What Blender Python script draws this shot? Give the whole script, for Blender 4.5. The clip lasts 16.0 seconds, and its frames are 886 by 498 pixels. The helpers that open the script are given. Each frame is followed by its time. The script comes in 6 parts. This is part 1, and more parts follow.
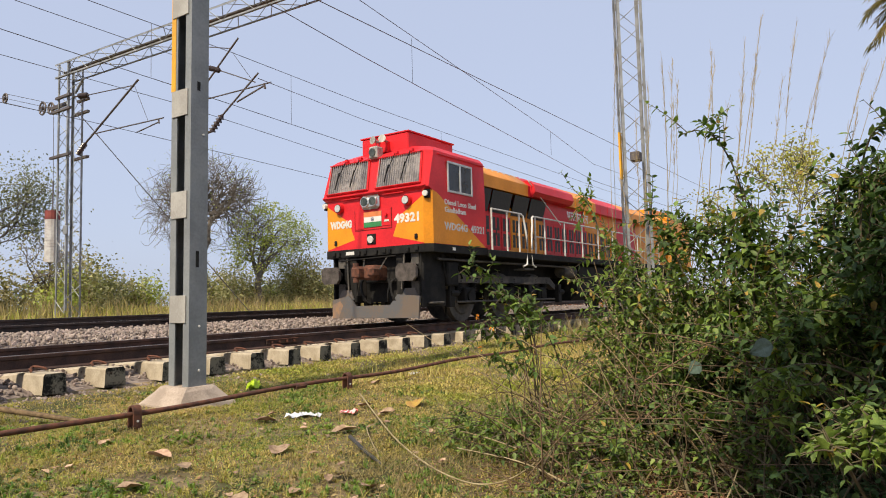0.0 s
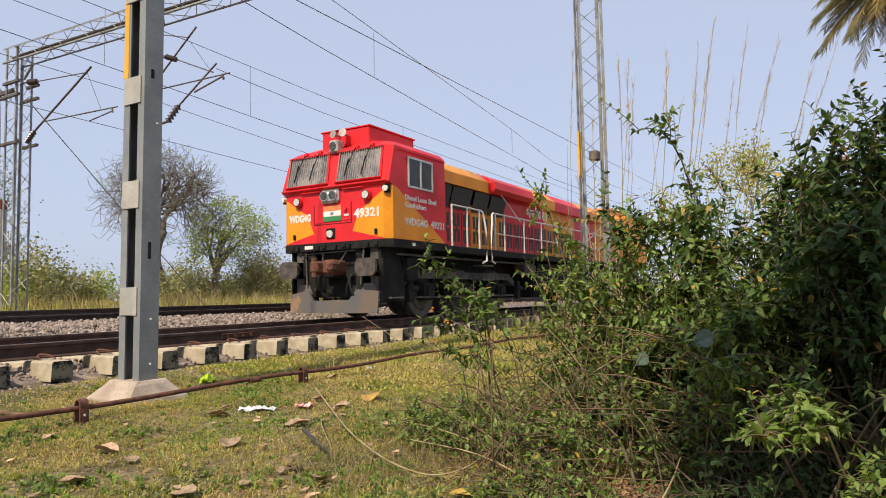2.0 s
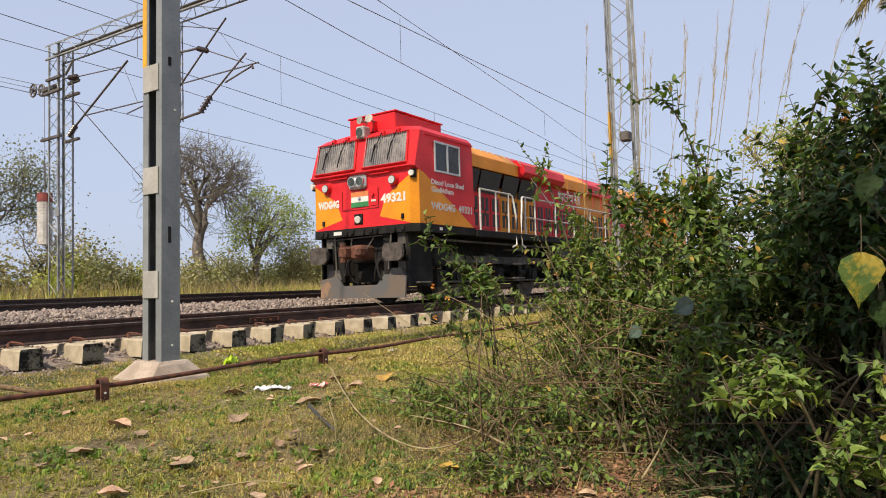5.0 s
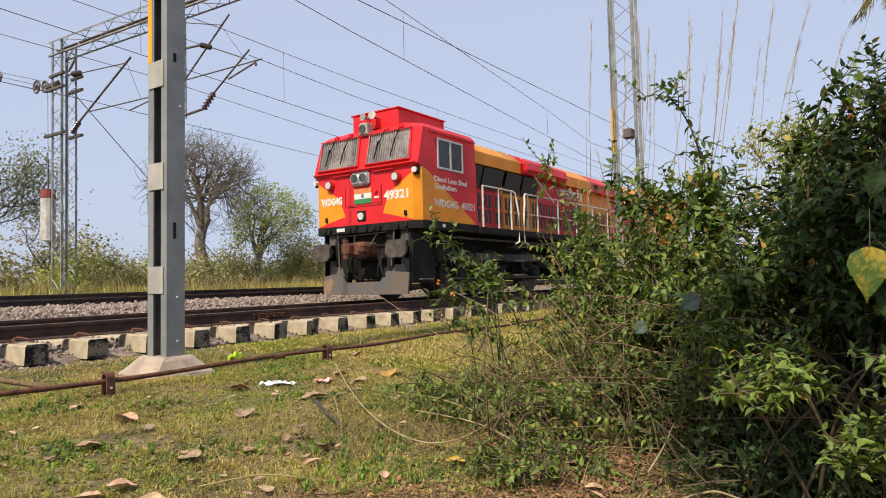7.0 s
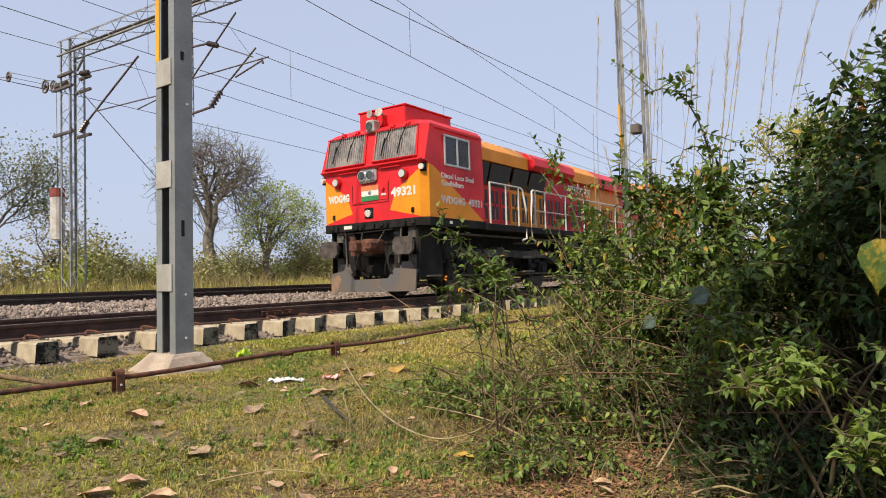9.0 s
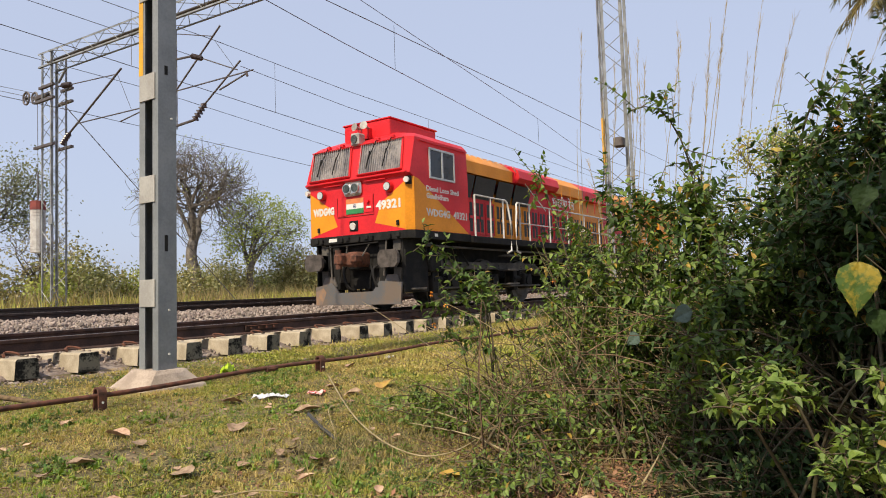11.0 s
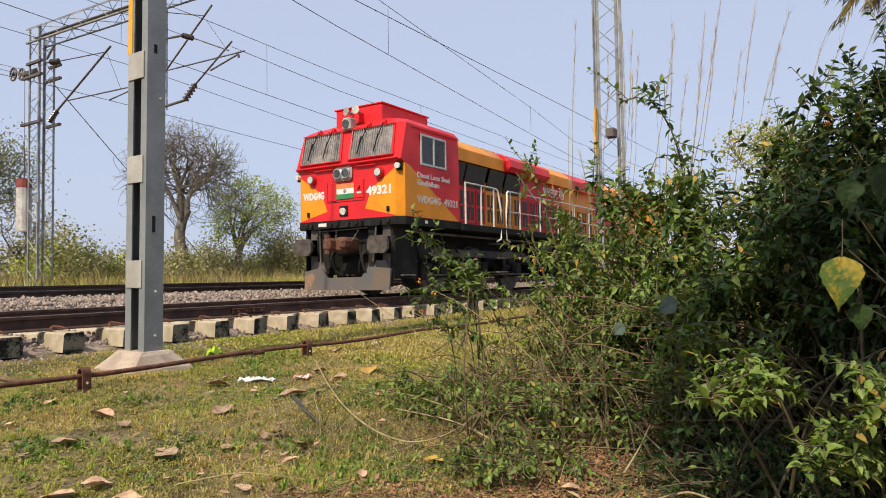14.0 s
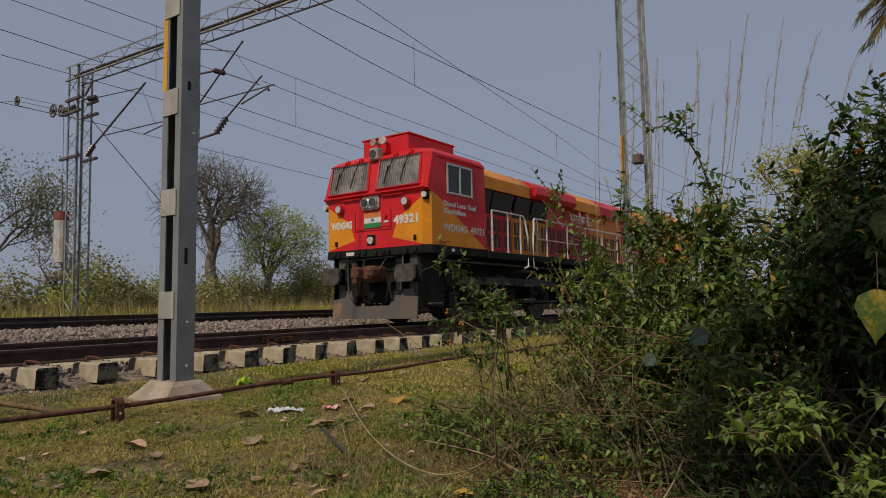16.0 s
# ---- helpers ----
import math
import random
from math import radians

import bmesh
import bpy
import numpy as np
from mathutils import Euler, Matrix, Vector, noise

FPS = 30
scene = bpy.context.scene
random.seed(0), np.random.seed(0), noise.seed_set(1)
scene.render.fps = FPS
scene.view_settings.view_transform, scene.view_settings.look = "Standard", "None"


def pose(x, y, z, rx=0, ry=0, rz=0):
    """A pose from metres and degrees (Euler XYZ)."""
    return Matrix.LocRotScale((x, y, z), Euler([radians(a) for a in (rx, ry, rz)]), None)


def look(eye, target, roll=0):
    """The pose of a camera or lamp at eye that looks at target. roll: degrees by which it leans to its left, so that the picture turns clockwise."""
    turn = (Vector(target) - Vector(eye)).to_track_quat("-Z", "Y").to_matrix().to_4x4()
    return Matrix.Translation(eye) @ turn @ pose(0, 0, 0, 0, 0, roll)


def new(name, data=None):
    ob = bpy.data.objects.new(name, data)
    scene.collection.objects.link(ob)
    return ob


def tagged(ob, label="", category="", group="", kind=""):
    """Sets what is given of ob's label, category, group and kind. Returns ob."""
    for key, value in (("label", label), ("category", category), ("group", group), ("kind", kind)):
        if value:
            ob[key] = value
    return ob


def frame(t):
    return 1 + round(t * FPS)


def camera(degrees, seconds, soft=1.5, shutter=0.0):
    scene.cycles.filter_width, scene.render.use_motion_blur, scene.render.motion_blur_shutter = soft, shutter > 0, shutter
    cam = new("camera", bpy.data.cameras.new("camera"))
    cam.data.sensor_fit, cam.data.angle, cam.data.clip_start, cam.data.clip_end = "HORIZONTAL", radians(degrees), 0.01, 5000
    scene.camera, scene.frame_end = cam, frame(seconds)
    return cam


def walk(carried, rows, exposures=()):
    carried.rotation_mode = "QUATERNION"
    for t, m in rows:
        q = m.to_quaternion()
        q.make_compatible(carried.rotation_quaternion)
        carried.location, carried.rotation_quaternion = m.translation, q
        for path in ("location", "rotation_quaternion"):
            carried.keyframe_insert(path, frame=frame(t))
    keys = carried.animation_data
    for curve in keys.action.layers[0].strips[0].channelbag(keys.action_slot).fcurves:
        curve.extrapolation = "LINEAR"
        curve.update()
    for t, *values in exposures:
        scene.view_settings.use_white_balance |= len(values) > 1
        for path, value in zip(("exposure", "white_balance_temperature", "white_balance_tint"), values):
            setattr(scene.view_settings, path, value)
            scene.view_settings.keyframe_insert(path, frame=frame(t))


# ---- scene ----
cam = camera(66.9, 16.0, soft=1.0)
PATH = [
    (0, (8.734, -10.132, 0.478), (5.934, -6.007, 0.853), -1.54),
    (0.5, (8.720, -10.108, 0.465), (5.949, -5.956, 0.745), -1.45),
    (1, (8.721, -10.105, 0.463), (6.019, -5.908, 0.755), -1.53),
    (1.5, (8.742, -10.112, 0.454), (6.118, -5.870, 0.803), -1.62),
    (2, (8.772, -10.122, 0.450), (6.211, -5.842, 0.795), -1.13),
    (2.5, (8.777, -10.069, 0.408), (6.191, -5.792, 0.546), -0.22),
    (3, (8.867, -9.995, 0.375), (6.088, -5.839, 0.454), 0.17),
    (3.5, (8.931, -9.923, 0.367), (6.255, -5.700, 0.435), -1.95),
    (4, (8.926, -9.933, 0.346), (6.328, -5.662, 0.292), -0.24),
    (4.5, (8.971, -9.939, 0.371), (6.249, -5.745, 0.465), -1.86),
    (5, (8.982, -9.965, 0.372), (6.162, -5.845, 0.634), -1.66),
    (7.5, (8.964, -9.992, 0.360), (6.131, -5.878, 0.586), -1.53),
    (8, (8.960, -9.989, 0.358), (6.125, -5.875, 0.546), -1.58),
    (8.5, (8.965, -9.992, 0.361), (6.109, -5.893, 0.552), -1.82),
    (9, (8.968, -9.991, 0.356), (6.091, -5.907, 0.578), -1.78),
    (11.5, (8.979, -10.014, 0.407), (6.221, -5.859, 0.766), -1.92),
    (12, (8.988, -10.027, 0.423), (6.219, -5.889, 0.882), -1.84),
    (12.5, (8.992, -10.025, 0.411), (6.231, -5.879, 0.846), -1.62),
    (13, (8.989, -10.014, 0.392), (6.226, -5.858, 0.700), -0.80),
    (13.5, (8.981, -10.008, 0.377), (6.227, -5.843, 0.633), -0.22),
    (14, (8.977, -9.994, 0.385), (6.255, -5.805, 0.590), -0.82),
    (14.5, (8.984, -9.996, 0.387), (6.190, -5.857, 0.630), -1.05),
    (15, (8.995, -10.002, 0.402), (6.156, -5.903, 0.776), -1.63),
    (15.5, (8.985, -10.014, 0.404), (6.118, -5.935, 0.791), -0.99),
    (16, (8.984, -10.010, 0.406), (6.107, -5.942, 0.815), -1.17),
]
walk(cam, [(t, look(eye, target, roll)) for t, eye, target, roll in PATH],
     exposures=[(0, 0.0, 6800, 10.5), (15.55, 0.0, 6800, 10.5), (15.75, -0.45, 6800, 10.5), (16.0, -1.15, 6800, 10.5)])

# ---- world and sun ----
SUN_TO = Vector((0.065, -0.68, 0.73)).normalized()
world = bpy.data.worlds.new("hazy_sky")
scene.world = world
world.use_nodes = True
wn = world.node_tree
sky = wn.nodes.new("ShaderNodeTexSky")
sky.sky_type, sky.sun_disc = "NISHITA", False
sky.sun_elevation = math.asin(SUN_TO.z)
sky.sun_rotation = math.atan2(SUN_TO.x, SUN_TO.y)
sky.air_density, sky.dust_density, sky.ozone_density, sky.altitude = 1.0, 3.0, 2.0, 200
haze = wn.nodes.new("ShaderNodeMixRGB")
haze.inputs[0].default_value = 0.75
haze.inputs[2].default_value = (4.95, 5.72, 7.7, 1)
wn.links.new(sky.outputs[0], haze.inputs[1])
bg = wn.nodes["Background"]
wn.links.new(haze.outputs[0], bg.inputs[0])
bg.inputs[1].default_value = 0.125
sun = new("sun", bpy.data.lights.new("sun", "SUN"))
sun.data.energy, sun.data.angle, sun.data.color = 5.0, radians(0.7), (1.0, 0.91, 0.73)
sun.matrix_world = look(SUN_TO * 60, (0, 0, 0))

# ---- materials ----
def mat(name, c1, c2=None, rough=0.6, metal=0.0, scale=6.0, fine=60.0, bump=0.15, spread=0.5, island=0.0, coat=0.0, thin=0.0, rand=0.0, spec=0.5):
    """A surface of two tones, mottled at two scales, with fine relief."""
    m = bpy.data.materials.new(name)
    m.use_nodes = True
    n, l = m.node_tree.nodes, m.node_tree.links
    b = n["Principled BSDF"]
    geo = n.new("ShaderNodeNewGeometry")
    big, small = n.new("ShaderNodeTexNoise"), n.new("ShaderNodeTexNoise")
    big.inputs["Scale"].default_value, small.inputs["Scale"].default_value = scale, fine
    big.inputs["Detail"].default_value, small.inputs["Detail"].default_value = 5, 3
    for t in (big, small):
        l.new(geo.outputs["Position"], t.inputs["Vector"])
    add = n.new("ShaderNodeMath"); add.operation = "MULTIPLY_ADD"
    l.new(small.outputs[0], add.inputs[0]); add.inputs[1].default_value = 0.45
    l.new(big.outputs[0], add.inputs[2])
    ramp = n.new("ShaderNodeMapRange")
    ramp.inputs[1].default_value, ramp.inputs[2].default_value = 0.72 - 0.3 * spread, 0.72 + 0.3 * spread
    l.new(add.outputs[0], ramp.inputs[0])
    mix = n.new("ShaderNodeMixRGB")
    c2 = c2 or tuple(v * 0.75 for v in c1)
    mix.inputs[1].default_value, mix.inputs[2].default_value = (*c1, 1), (*c2, 1)
    l.new(ramp.outputs[0], mix.inputs[0])
    out = mix.outputs[0]
    if island or rand:
        hsv = n.new("ShaderNodeHueSaturation")
        val = n.new("ShaderNodeMapRange")
        k = island or rand
        val.inputs[3].default_value, val.inputs[4].default_value = 1 - k, 1 + k
        if island:
            l.new(geo.outputs["Random Per Island"], val.inputs[0])
        else:
            l.new(n.new("ShaderNodeObjectInfo").outputs["Random"], val.inputs[0])
        hue = n.new("ShaderNodeMapRange")
        hue.inputs[3].default_value, hue.inputs[4].default_value = 0.5 + 0.03 * k, 0.5 - 0.035 * k
        l.new(val.outputs[0], hsv.inputs["Value"])
        frac = n.new("ShaderNodeMath"); frac.operation = "FRACT"
        mul = n.new("ShaderNodeMath"); mul.operation = "MULTIPLY"; mul.inputs[1].default_value = 7.31
        l.new(val.inputs[0].links[0].from_socket, mul.inputs[0]); l.new(mul.outputs[0], frac.inputs[0])
        l.new(frac.outputs[0], hue.inputs[0]); l.new(hue.outputs[0], hsv.inputs["Hue"])
        l.new(out, hsv.inputs["Color"]); out = hsv.outputs[0]
    l.new(out, b.inputs["Base Color"])
    b.inputs["Metallic"].default_value = metal
    b.inputs["Coat Weight"].default_value = coat
    b.inputs["Specular IOR Level"].default_value = spec
    rr = n.new("ShaderNodeMapRange")
    rr.inputs[3].default_value, rr.inputs[4].default_value = max(0.05, rough - 0.1), min(1, rough + 0.12)
    l.new(add.outputs[0], rr.inputs[0]); l.new(rr.outputs[0], b.inputs["Roughness"])
    if bump:
        bp = n.new("ShaderNodeBump")
        bp.inputs["Strength"].default_value, bp.inputs["Distance"].default_value = bump, 0.02
        l.new(add.outputs[0], bp.inputs["Height"]); l.new(bp.outputs[0], b.inputs["Normal"])
    if thin:
        tr = n.new("ShaderNodeBsdfTranslucent")
        ms = n.new("ShaderNodeMixShader"); ms.inputs[0].default_value = thin
        bright = n.new("ShaderNodeMixRGB"); bright.blend_type = "MULTIPLY"; bright.inputs[0].default_value = 1
        bright.inputs[2].default_value = (1.5, 1.6, 0.7, 1)
        l.new(out, bright.inputs[1]); l.new(bright.outputs[0], tr.inputs[0])
        l.new(b.outputs[0], ms.inputs[1]); l.new(tr.outputs[0], ms.inputs[2])
        l.new(ms.outputs[0], n["Material Output"].inputs[0])
    return m


RED = mat("loco_red", (0.69, 0.020, 0.026), (0.55, 0.015, 0.022), 0.42, scale=1.4, fine=25, bump=0.02, coat=0.06, spec=0.3)
YELLOW = mat("loco_yellow", (0.78, 0.285, 0.014), (0.64, 0.225, 0.013), 0.45, scale=1.6, fine=25, bump=0.02, coat=0.05, spec=0.3)
WHITEP = mat("white_paint", (0.72, 0.70, 0.66), (0.6, 0.57, 0.52), 0.5, scale=5, bump=0.03)
SILVERP = mat("rail_paint", (0.62, 0.60, 0.57), (0.45, 0.42, 0.38), 0.45, scale=9, bump=0.04)
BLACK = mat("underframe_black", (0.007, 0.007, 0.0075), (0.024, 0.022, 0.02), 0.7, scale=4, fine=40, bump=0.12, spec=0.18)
BUFFER = mat("buffer_head_steel", (0.12, 0.10, 0.088), (0.05, 0.042, 0.037), 0.65, 0.2, scale=7, fine=60, bump=0.15, spec=0.3)
DUSTY = mat("dusty_grey_steel", (0.05, 0.047, 0.044), (0.12, 0.105, 0.09), 0.7, scale=3, fine=40, bump=0.12, spec=0.25)
PLOUGH = mat("plough_grey", (0.10, 0.098, 0.10), (0.14, 0.105, 0.08), 0.62, scale=2.2, fine=30, bump=0.1, spread=0.35)
RUST = mat("rust", (0.16, 0.058, 0.032), (0.07, 0.032, 0.022), 0.85, scale=14, fine=120, bump=0.3)
RAILRUST = mat("rail_rust", (0.085, 0.042, 0.03), (0.036, 0.021, 0.017), 0.8, scale=5, fine=70, bump=0.25)
RAILDARK = mat("rail_dark", (0.05, 0.032, 0.026), (0.022, 0.018, 0.017), 0.7, scale=5, fine=70, bump=0.2)
RAILTOP = mat("rail_running_face", (0.36, 0.31, 0.28), (0.22, 0.17, 0.14), 0.36, 0.8, scale=4, bump=0.03)
CONC = mat("sleeper_concrete", (0.50, 0.42, 0.31), (0.32, 0.26, 0.18), 0.9, scale=5, fine=70, bump=0.35)
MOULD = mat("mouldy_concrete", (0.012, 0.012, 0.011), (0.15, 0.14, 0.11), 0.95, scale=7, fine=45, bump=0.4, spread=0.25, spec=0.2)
FOUND = mat("foundation_concrete", (0.50, 0.40, 0.32), (0.30, 0.235, 0.185), 0.92, scale=4, fine=60, bump=0.3)
GALV = mat("mast_grey_paint", (0.25, 0.26, 0.26), (0.19, 0.20, 0.205), 0.55, 0.15, scale=3, fine=40, bump=0.08)
BATTEN = mat("batten_plate", (0.43, 0.41, 0.37), (0.32, 0.30, 0.27), 0.6, 0.1, scale=4, fine=50, bump=0.1)
LATTICE = mat("galvanised_lattice", (0.34, 0.35, 0.36), (0.20, 0.2, 0.19), 0.5, 0.35, scale=3, fine=30, bump=0.05)
TUBE = mat("cantilever_steel", (0.16, 0.14, 0.13), (0.10, 0.075, 0.065), 0.5, 0.5, scale=5, bump=0.05)
INSUL = mat("brown_porcelain", (0.035, 0.022, 0.02), (0.05, 0.03, 0.025), 0.25, scale=6, bump=0.0)
WIRE = mat("wire_copper_dark", (0.10, 0.085, 0.075), (0.07, 0.06, 0.055), 0.5, 0.5, bump=0.0)
STRIPE = mat("mast_yellow", (0.75, 0.38, 0.02), (0.6, 0.3, 0.03), 0.6, scale=6, bump=0.05)
WEIGHT = mat("counterweight_white", (0.6, 0.58, 0.55), (0.42, 0.38, 0.36), 0.7, scale=6, bump=0.1)
WEIGHTR = mat("counterweight_red", (0.25, 0.05, 0.04), (0.16, 0.04, 0.035), 0.7, scale=6, bump=0.1)
STONE = mat("ballast_stone", (0.34, 0.27, 0.225), (0.21, 0.165, 0.14), 0.92, scale=9, fine=90, bump=0.3, island=0.35)
BARK = mat("tree_bark", (0.21, 0.18, 0.15), (0.10, 0.082, 0.068), 0.9, scale=6, fine=40, bump=0.4)
TWIG = mat("dry_stem", (0.21, 0.135, 0.07), (0.085, 0.052, 0.03), 0.85, scale=20, fine=120, bump=0.2, island=0.3)
STEM = mat("green_brown_stem", (0.13, 0.11, 0.055), (0.08, 0.055, 0.035), 0.8, scale=20, fine=120, bump=0.2)
# One shrub leaf in shaded, half-lit and sunlit tones; light painted into colour.
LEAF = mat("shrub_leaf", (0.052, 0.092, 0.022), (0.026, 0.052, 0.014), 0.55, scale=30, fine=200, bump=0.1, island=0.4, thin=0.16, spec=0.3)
LEAFMID = mat("midlit_shrub_leaf", (0.105, 0.165, 0.04), (0.055, 0.095, 0.024), 0.55, scale=30, fine=200, bump=0.1, island=0.4, thin=0.22, spec=0.3)
LEAFLIT = mat("sunlit_young_leaf", (0.20, 0.27, 0.05), (0.11, 0.17, 0.03), 0.5, scale=30, fine=200, bump=0.1, island=0.3, thin=0.28)
LEAFYEL = mat("yellowing_leaf", (0.42, 0.29, 0.045), (0.24, 0.15, 0.04), 0.6, scale=25, fine=150, bump=0.15, island=0.2, thin=0.3)
LEAFGREY = mat("blue_grey_leaf", (0.10, 0.145, 0.11), (0.055, 0.085, 0.06), 0.5, scale=25, fine=150, bump=0.1)
DRYLEAF = mat("dead_leaf", (0.50, 0.34, 0.22), (0.26, 0.155, 0.095), 0.8, scale=20, fine=120, bump=0.3, rand=0.3)
GRASS = mat("short_grass", (0.28, 0.295, 0.044), (0.46, 0.345, 0.13), 0.7, scale=1.3, fine=11, bump=0.0, island=0.42, thin=0.25, spread=0.5)
WEED = mat("creeping_weed", (0.21, 0.30, 0.045), (0.08, 0.14, 0.03), 0.6, scale=2, fine=30, bump=0.0, island=0.5, thin=0.25)
DRYGRASS = mat("dry_tall_grass", (0.34, 0.25, 0.12), (0.20, 0.17, 0.07), 0.8, scale=0.6, fine=6, bump=0.0, island=0.3, thin=0.25)
REED = mat("reed_stalk", (0.42, 0.33, 0.19), (0.28, 0.21, 0.11), 0.75, scale=8, fine=60, bump=0.1, island=0.25, thin=0.15)
FARLEAF = mat("far_shrub_leaf", (0.21, 0.22, 0.085), (0.33, 0.28, 0.14), 0.7, scale=0.5, fine=4, bump=0.0, island=0.4, thin=0.2)
TREELEAF = mat("spring_leaf", (0.38, 0.40, 0.12), (0.26, 0.31, 0.08), 0.6, scale=1, fine=8, bump=0.0, island=0.3, thin=0.42)
PALEYELLOW = mat("pale_yellow_leaf", (0.46, 0.42, 0.14), (0.34, 0.33, 0.10), 0.7, scale=2, fine=12, bump=0.0, island=0.3, thin=0.35)
# Leaf greyed towards white; distance haze is put into the colour.
HAZELEAF = mat("haze_tinted_leaf", (0.19, 0.21, 0.15), (0.25, 0.25, 0.17), 0.8, scale=0.4, fine=3, bump=0.0, island=0.35, thin=0.2)
PALMLEAF = mat("palm_leaflet", (0.32, 0.23, 0.08), (0.15, 0.15, 0.055), 0.55, scale=3, fine=30, bump=0.0, island=0.3, thin=0.2)
FLOWER = mat("orange_flower", (0.75, 0.20, 0.02), (0.8, 0.36, 0.03), 0.6, bump=0.0)
GLASSD = mat("dark_side_glass", (0.02, 0.026, 0.03), (0.03, 0.035, 0.04), 0.12, bump=0.0)
GRILLE = mat("black_grille", (0.012, 0.012, 0.014), (0.03, 0.03, 0.03), 0.5, scale=20, bump=0.2)
ALU = mat("window_aluminium", (0.6, 0.6, 0.58), (0.45, 0.45, 0.44), 0.35, 0.5, bump=0.0)
BARS = mat("screen_guard_bars", (0.34, 0.31, 0.30), (0.24, 0.21, 0.20), 0.6, bump=0.05)
DIRTYGLASS = mat("dusty_windscreen", (0.15, 0.14, 0.14), (0.36, 0.325, 0.30), 0.3, scale=1.6, fine=14, bump=0.02, spread=0.35)
LENS = mat("lamp_lens", (0.56, 0.57, 0.56), (0.40, 0.41, 0.40), 0.15, scale=20, bump=0.0)
LENSDARK = mat("headlight_glass", (0.03, 0.04, 0.038), (0.07, 0.08, 0.075), 0.2, bump=0.0, spec=0.3)
CHROME = mat("chrome_rim", (0.72, 0.70, 0.66), (0.5, 0.48, 0.45), 0.25, 0.85, bump=0.0)
SAFFRON = mat("flag_saffron", (0.72, 0.22, 0.07), None, 0.5, bump=0.0)
FLAGGREEN = mat("flag_green", (0.03, 0.22, 0.07), None, 0.5, bump=0.0)
NAVY = mat("flag_navy", (0.02, 0.03, 0.2), None, 0.5, bump=0.0)
PLASTIC = mat("white_plastic_film", (0.68, 0.68, 0.70), (0.5, 0.5, 0.52), 0.3, scale=20, bump=0.2)
WRAPRED = mat("red_wrapper", (0.6, 0.05, 0.05), (0.7, 0.6, 0.55), 0.4, scale=25, fine=60, bump=0.1, spread=0.15)
LIME = mat("lime_plastic_bag", (0.55, 0.72, 0.03), (0.4, 0.55, 0.02), 0.4, scale=15, bump=0.1)
STUB = mat("cut_pipe_black", (0.03, 0.03, 0.03), (0.06, 0.055, 0.05), 0.5)
LITTER = mat("leaf_litter", (0.19, 0.085, 0.045), (0.30, 0.17, 0.09), 0.85, scale=8, fine=60, bump=0.0, island=0.4)


def ground_material():
    # Earth kept dark to paint shade into the gaps between grass blades.
    m = mat("grassy_earth", (0.105, 0.074, 0.036), (0.29, 0.205, 0.115), 0.95, scale=1.5, fine=26, bump=0.9, spread=0.5)
    n, l = m.node_tree.nodes, m.node_tree.links
    b = n["Principled BSDF"]
    first = b.inputs["Base Color"].links[0].from_socket
    geo = n.new("ShaderNodeNewGeometry")
    t = n.new("ShaderNodeTexNoise"); t.inputs["Scale"].default_value, t.inputs["Detail"].default_value = 1.7, 8
    l.new(geo.outputs["Position"], t.inputs["Vector"])
    r = n.new("ShaderNodeMapRange"); r.inputs[1].default_value, r.inputs[2].default_value = 0.42, 0.6
    l.new(t.outputs[0], r.inputs[0])
    mx = n.new("ShaderNodeMixRGB"); mx.inputs[2].default_value = (0.065, 0.06, 0.016, 1)
    l.new(r.outputs[0], mx.inputs[0]); l.new(first, mx.inputs[1]); l.new(mx.outputs[0], b.inputs["Base Color"])
    return m


GROUND = ground_material()

# ---- building helpers ----
def part(name, bm, material, parent=None, label="", smooth=False):
    """Link a bmesh as one mesh object, under a thing where one is given."""
    me = bpy.data.meshes.new(name)
    bmesh.ops.recalc_face_normals(bm, faces=bm.faces)
    bm.to_mesh(me); bm.free()
    return link_mesh(name, me, material, parent, label, smooth)


def link_mesh(name, me, material, parent=None, label="", smooth=False):
    for m in material if isinstance(material, (list, tuple)) else [material]:
        me.materials.append(m)
    if smooth:
        me.polygons.foreach_set("use_smooth", [True] * len(me.polygons))
    ob = new(name, me)
    ob.parent = parent
    return tagged(ob, label)


def from_arrays(name, verts, faces, material, parent=None, label="", smooth=False):
    me = bpy.data.meshes.new(name)
    me.from_pydata(np.asarray(verts).tolist(), [], faces if isinstance(faces, list) else faces.tolist())
    me.update()
    return link_mesh(name, me, material, parent, label, smooth)


def box(bm, x0, x1, y0, y1, z0, z1, bevel=0.0):
    r = bmesh.ops.create_cube(bm, size=1)
    vs = r["verts"]
    for v in vs:
        v.co = Vector((x0 + (v.co.x + 0.5) * (x1 - x0), y0 + (v.co.y + 0.5) * (y1 - y0), z0 + (v.co.z + 0.5) * (z1 - z0)))
    if bevel:
        es = list({e for v in vs for e in v.link_edges})
        bmesh.ops.bevel(bm, geom=es, offset=bevel, segments=1, affect="EDGES")
    return bm


def cyl(bm, a, b, r, seg=8, r2=None):
    a, b = Vector(a), Vector(b)
    d = b - a
    q = d.to_track_quat("Z", "Y").to_matrix().to_4x4()
    bmesh.ops.create_cone(bm, cap_ends=True, segments=seg, radius1=r, radius2=r if r2 is None else r2, depth=d.length,
                          matrix=Matrix.Translation((a + b) / 2) @ q)
    return bm


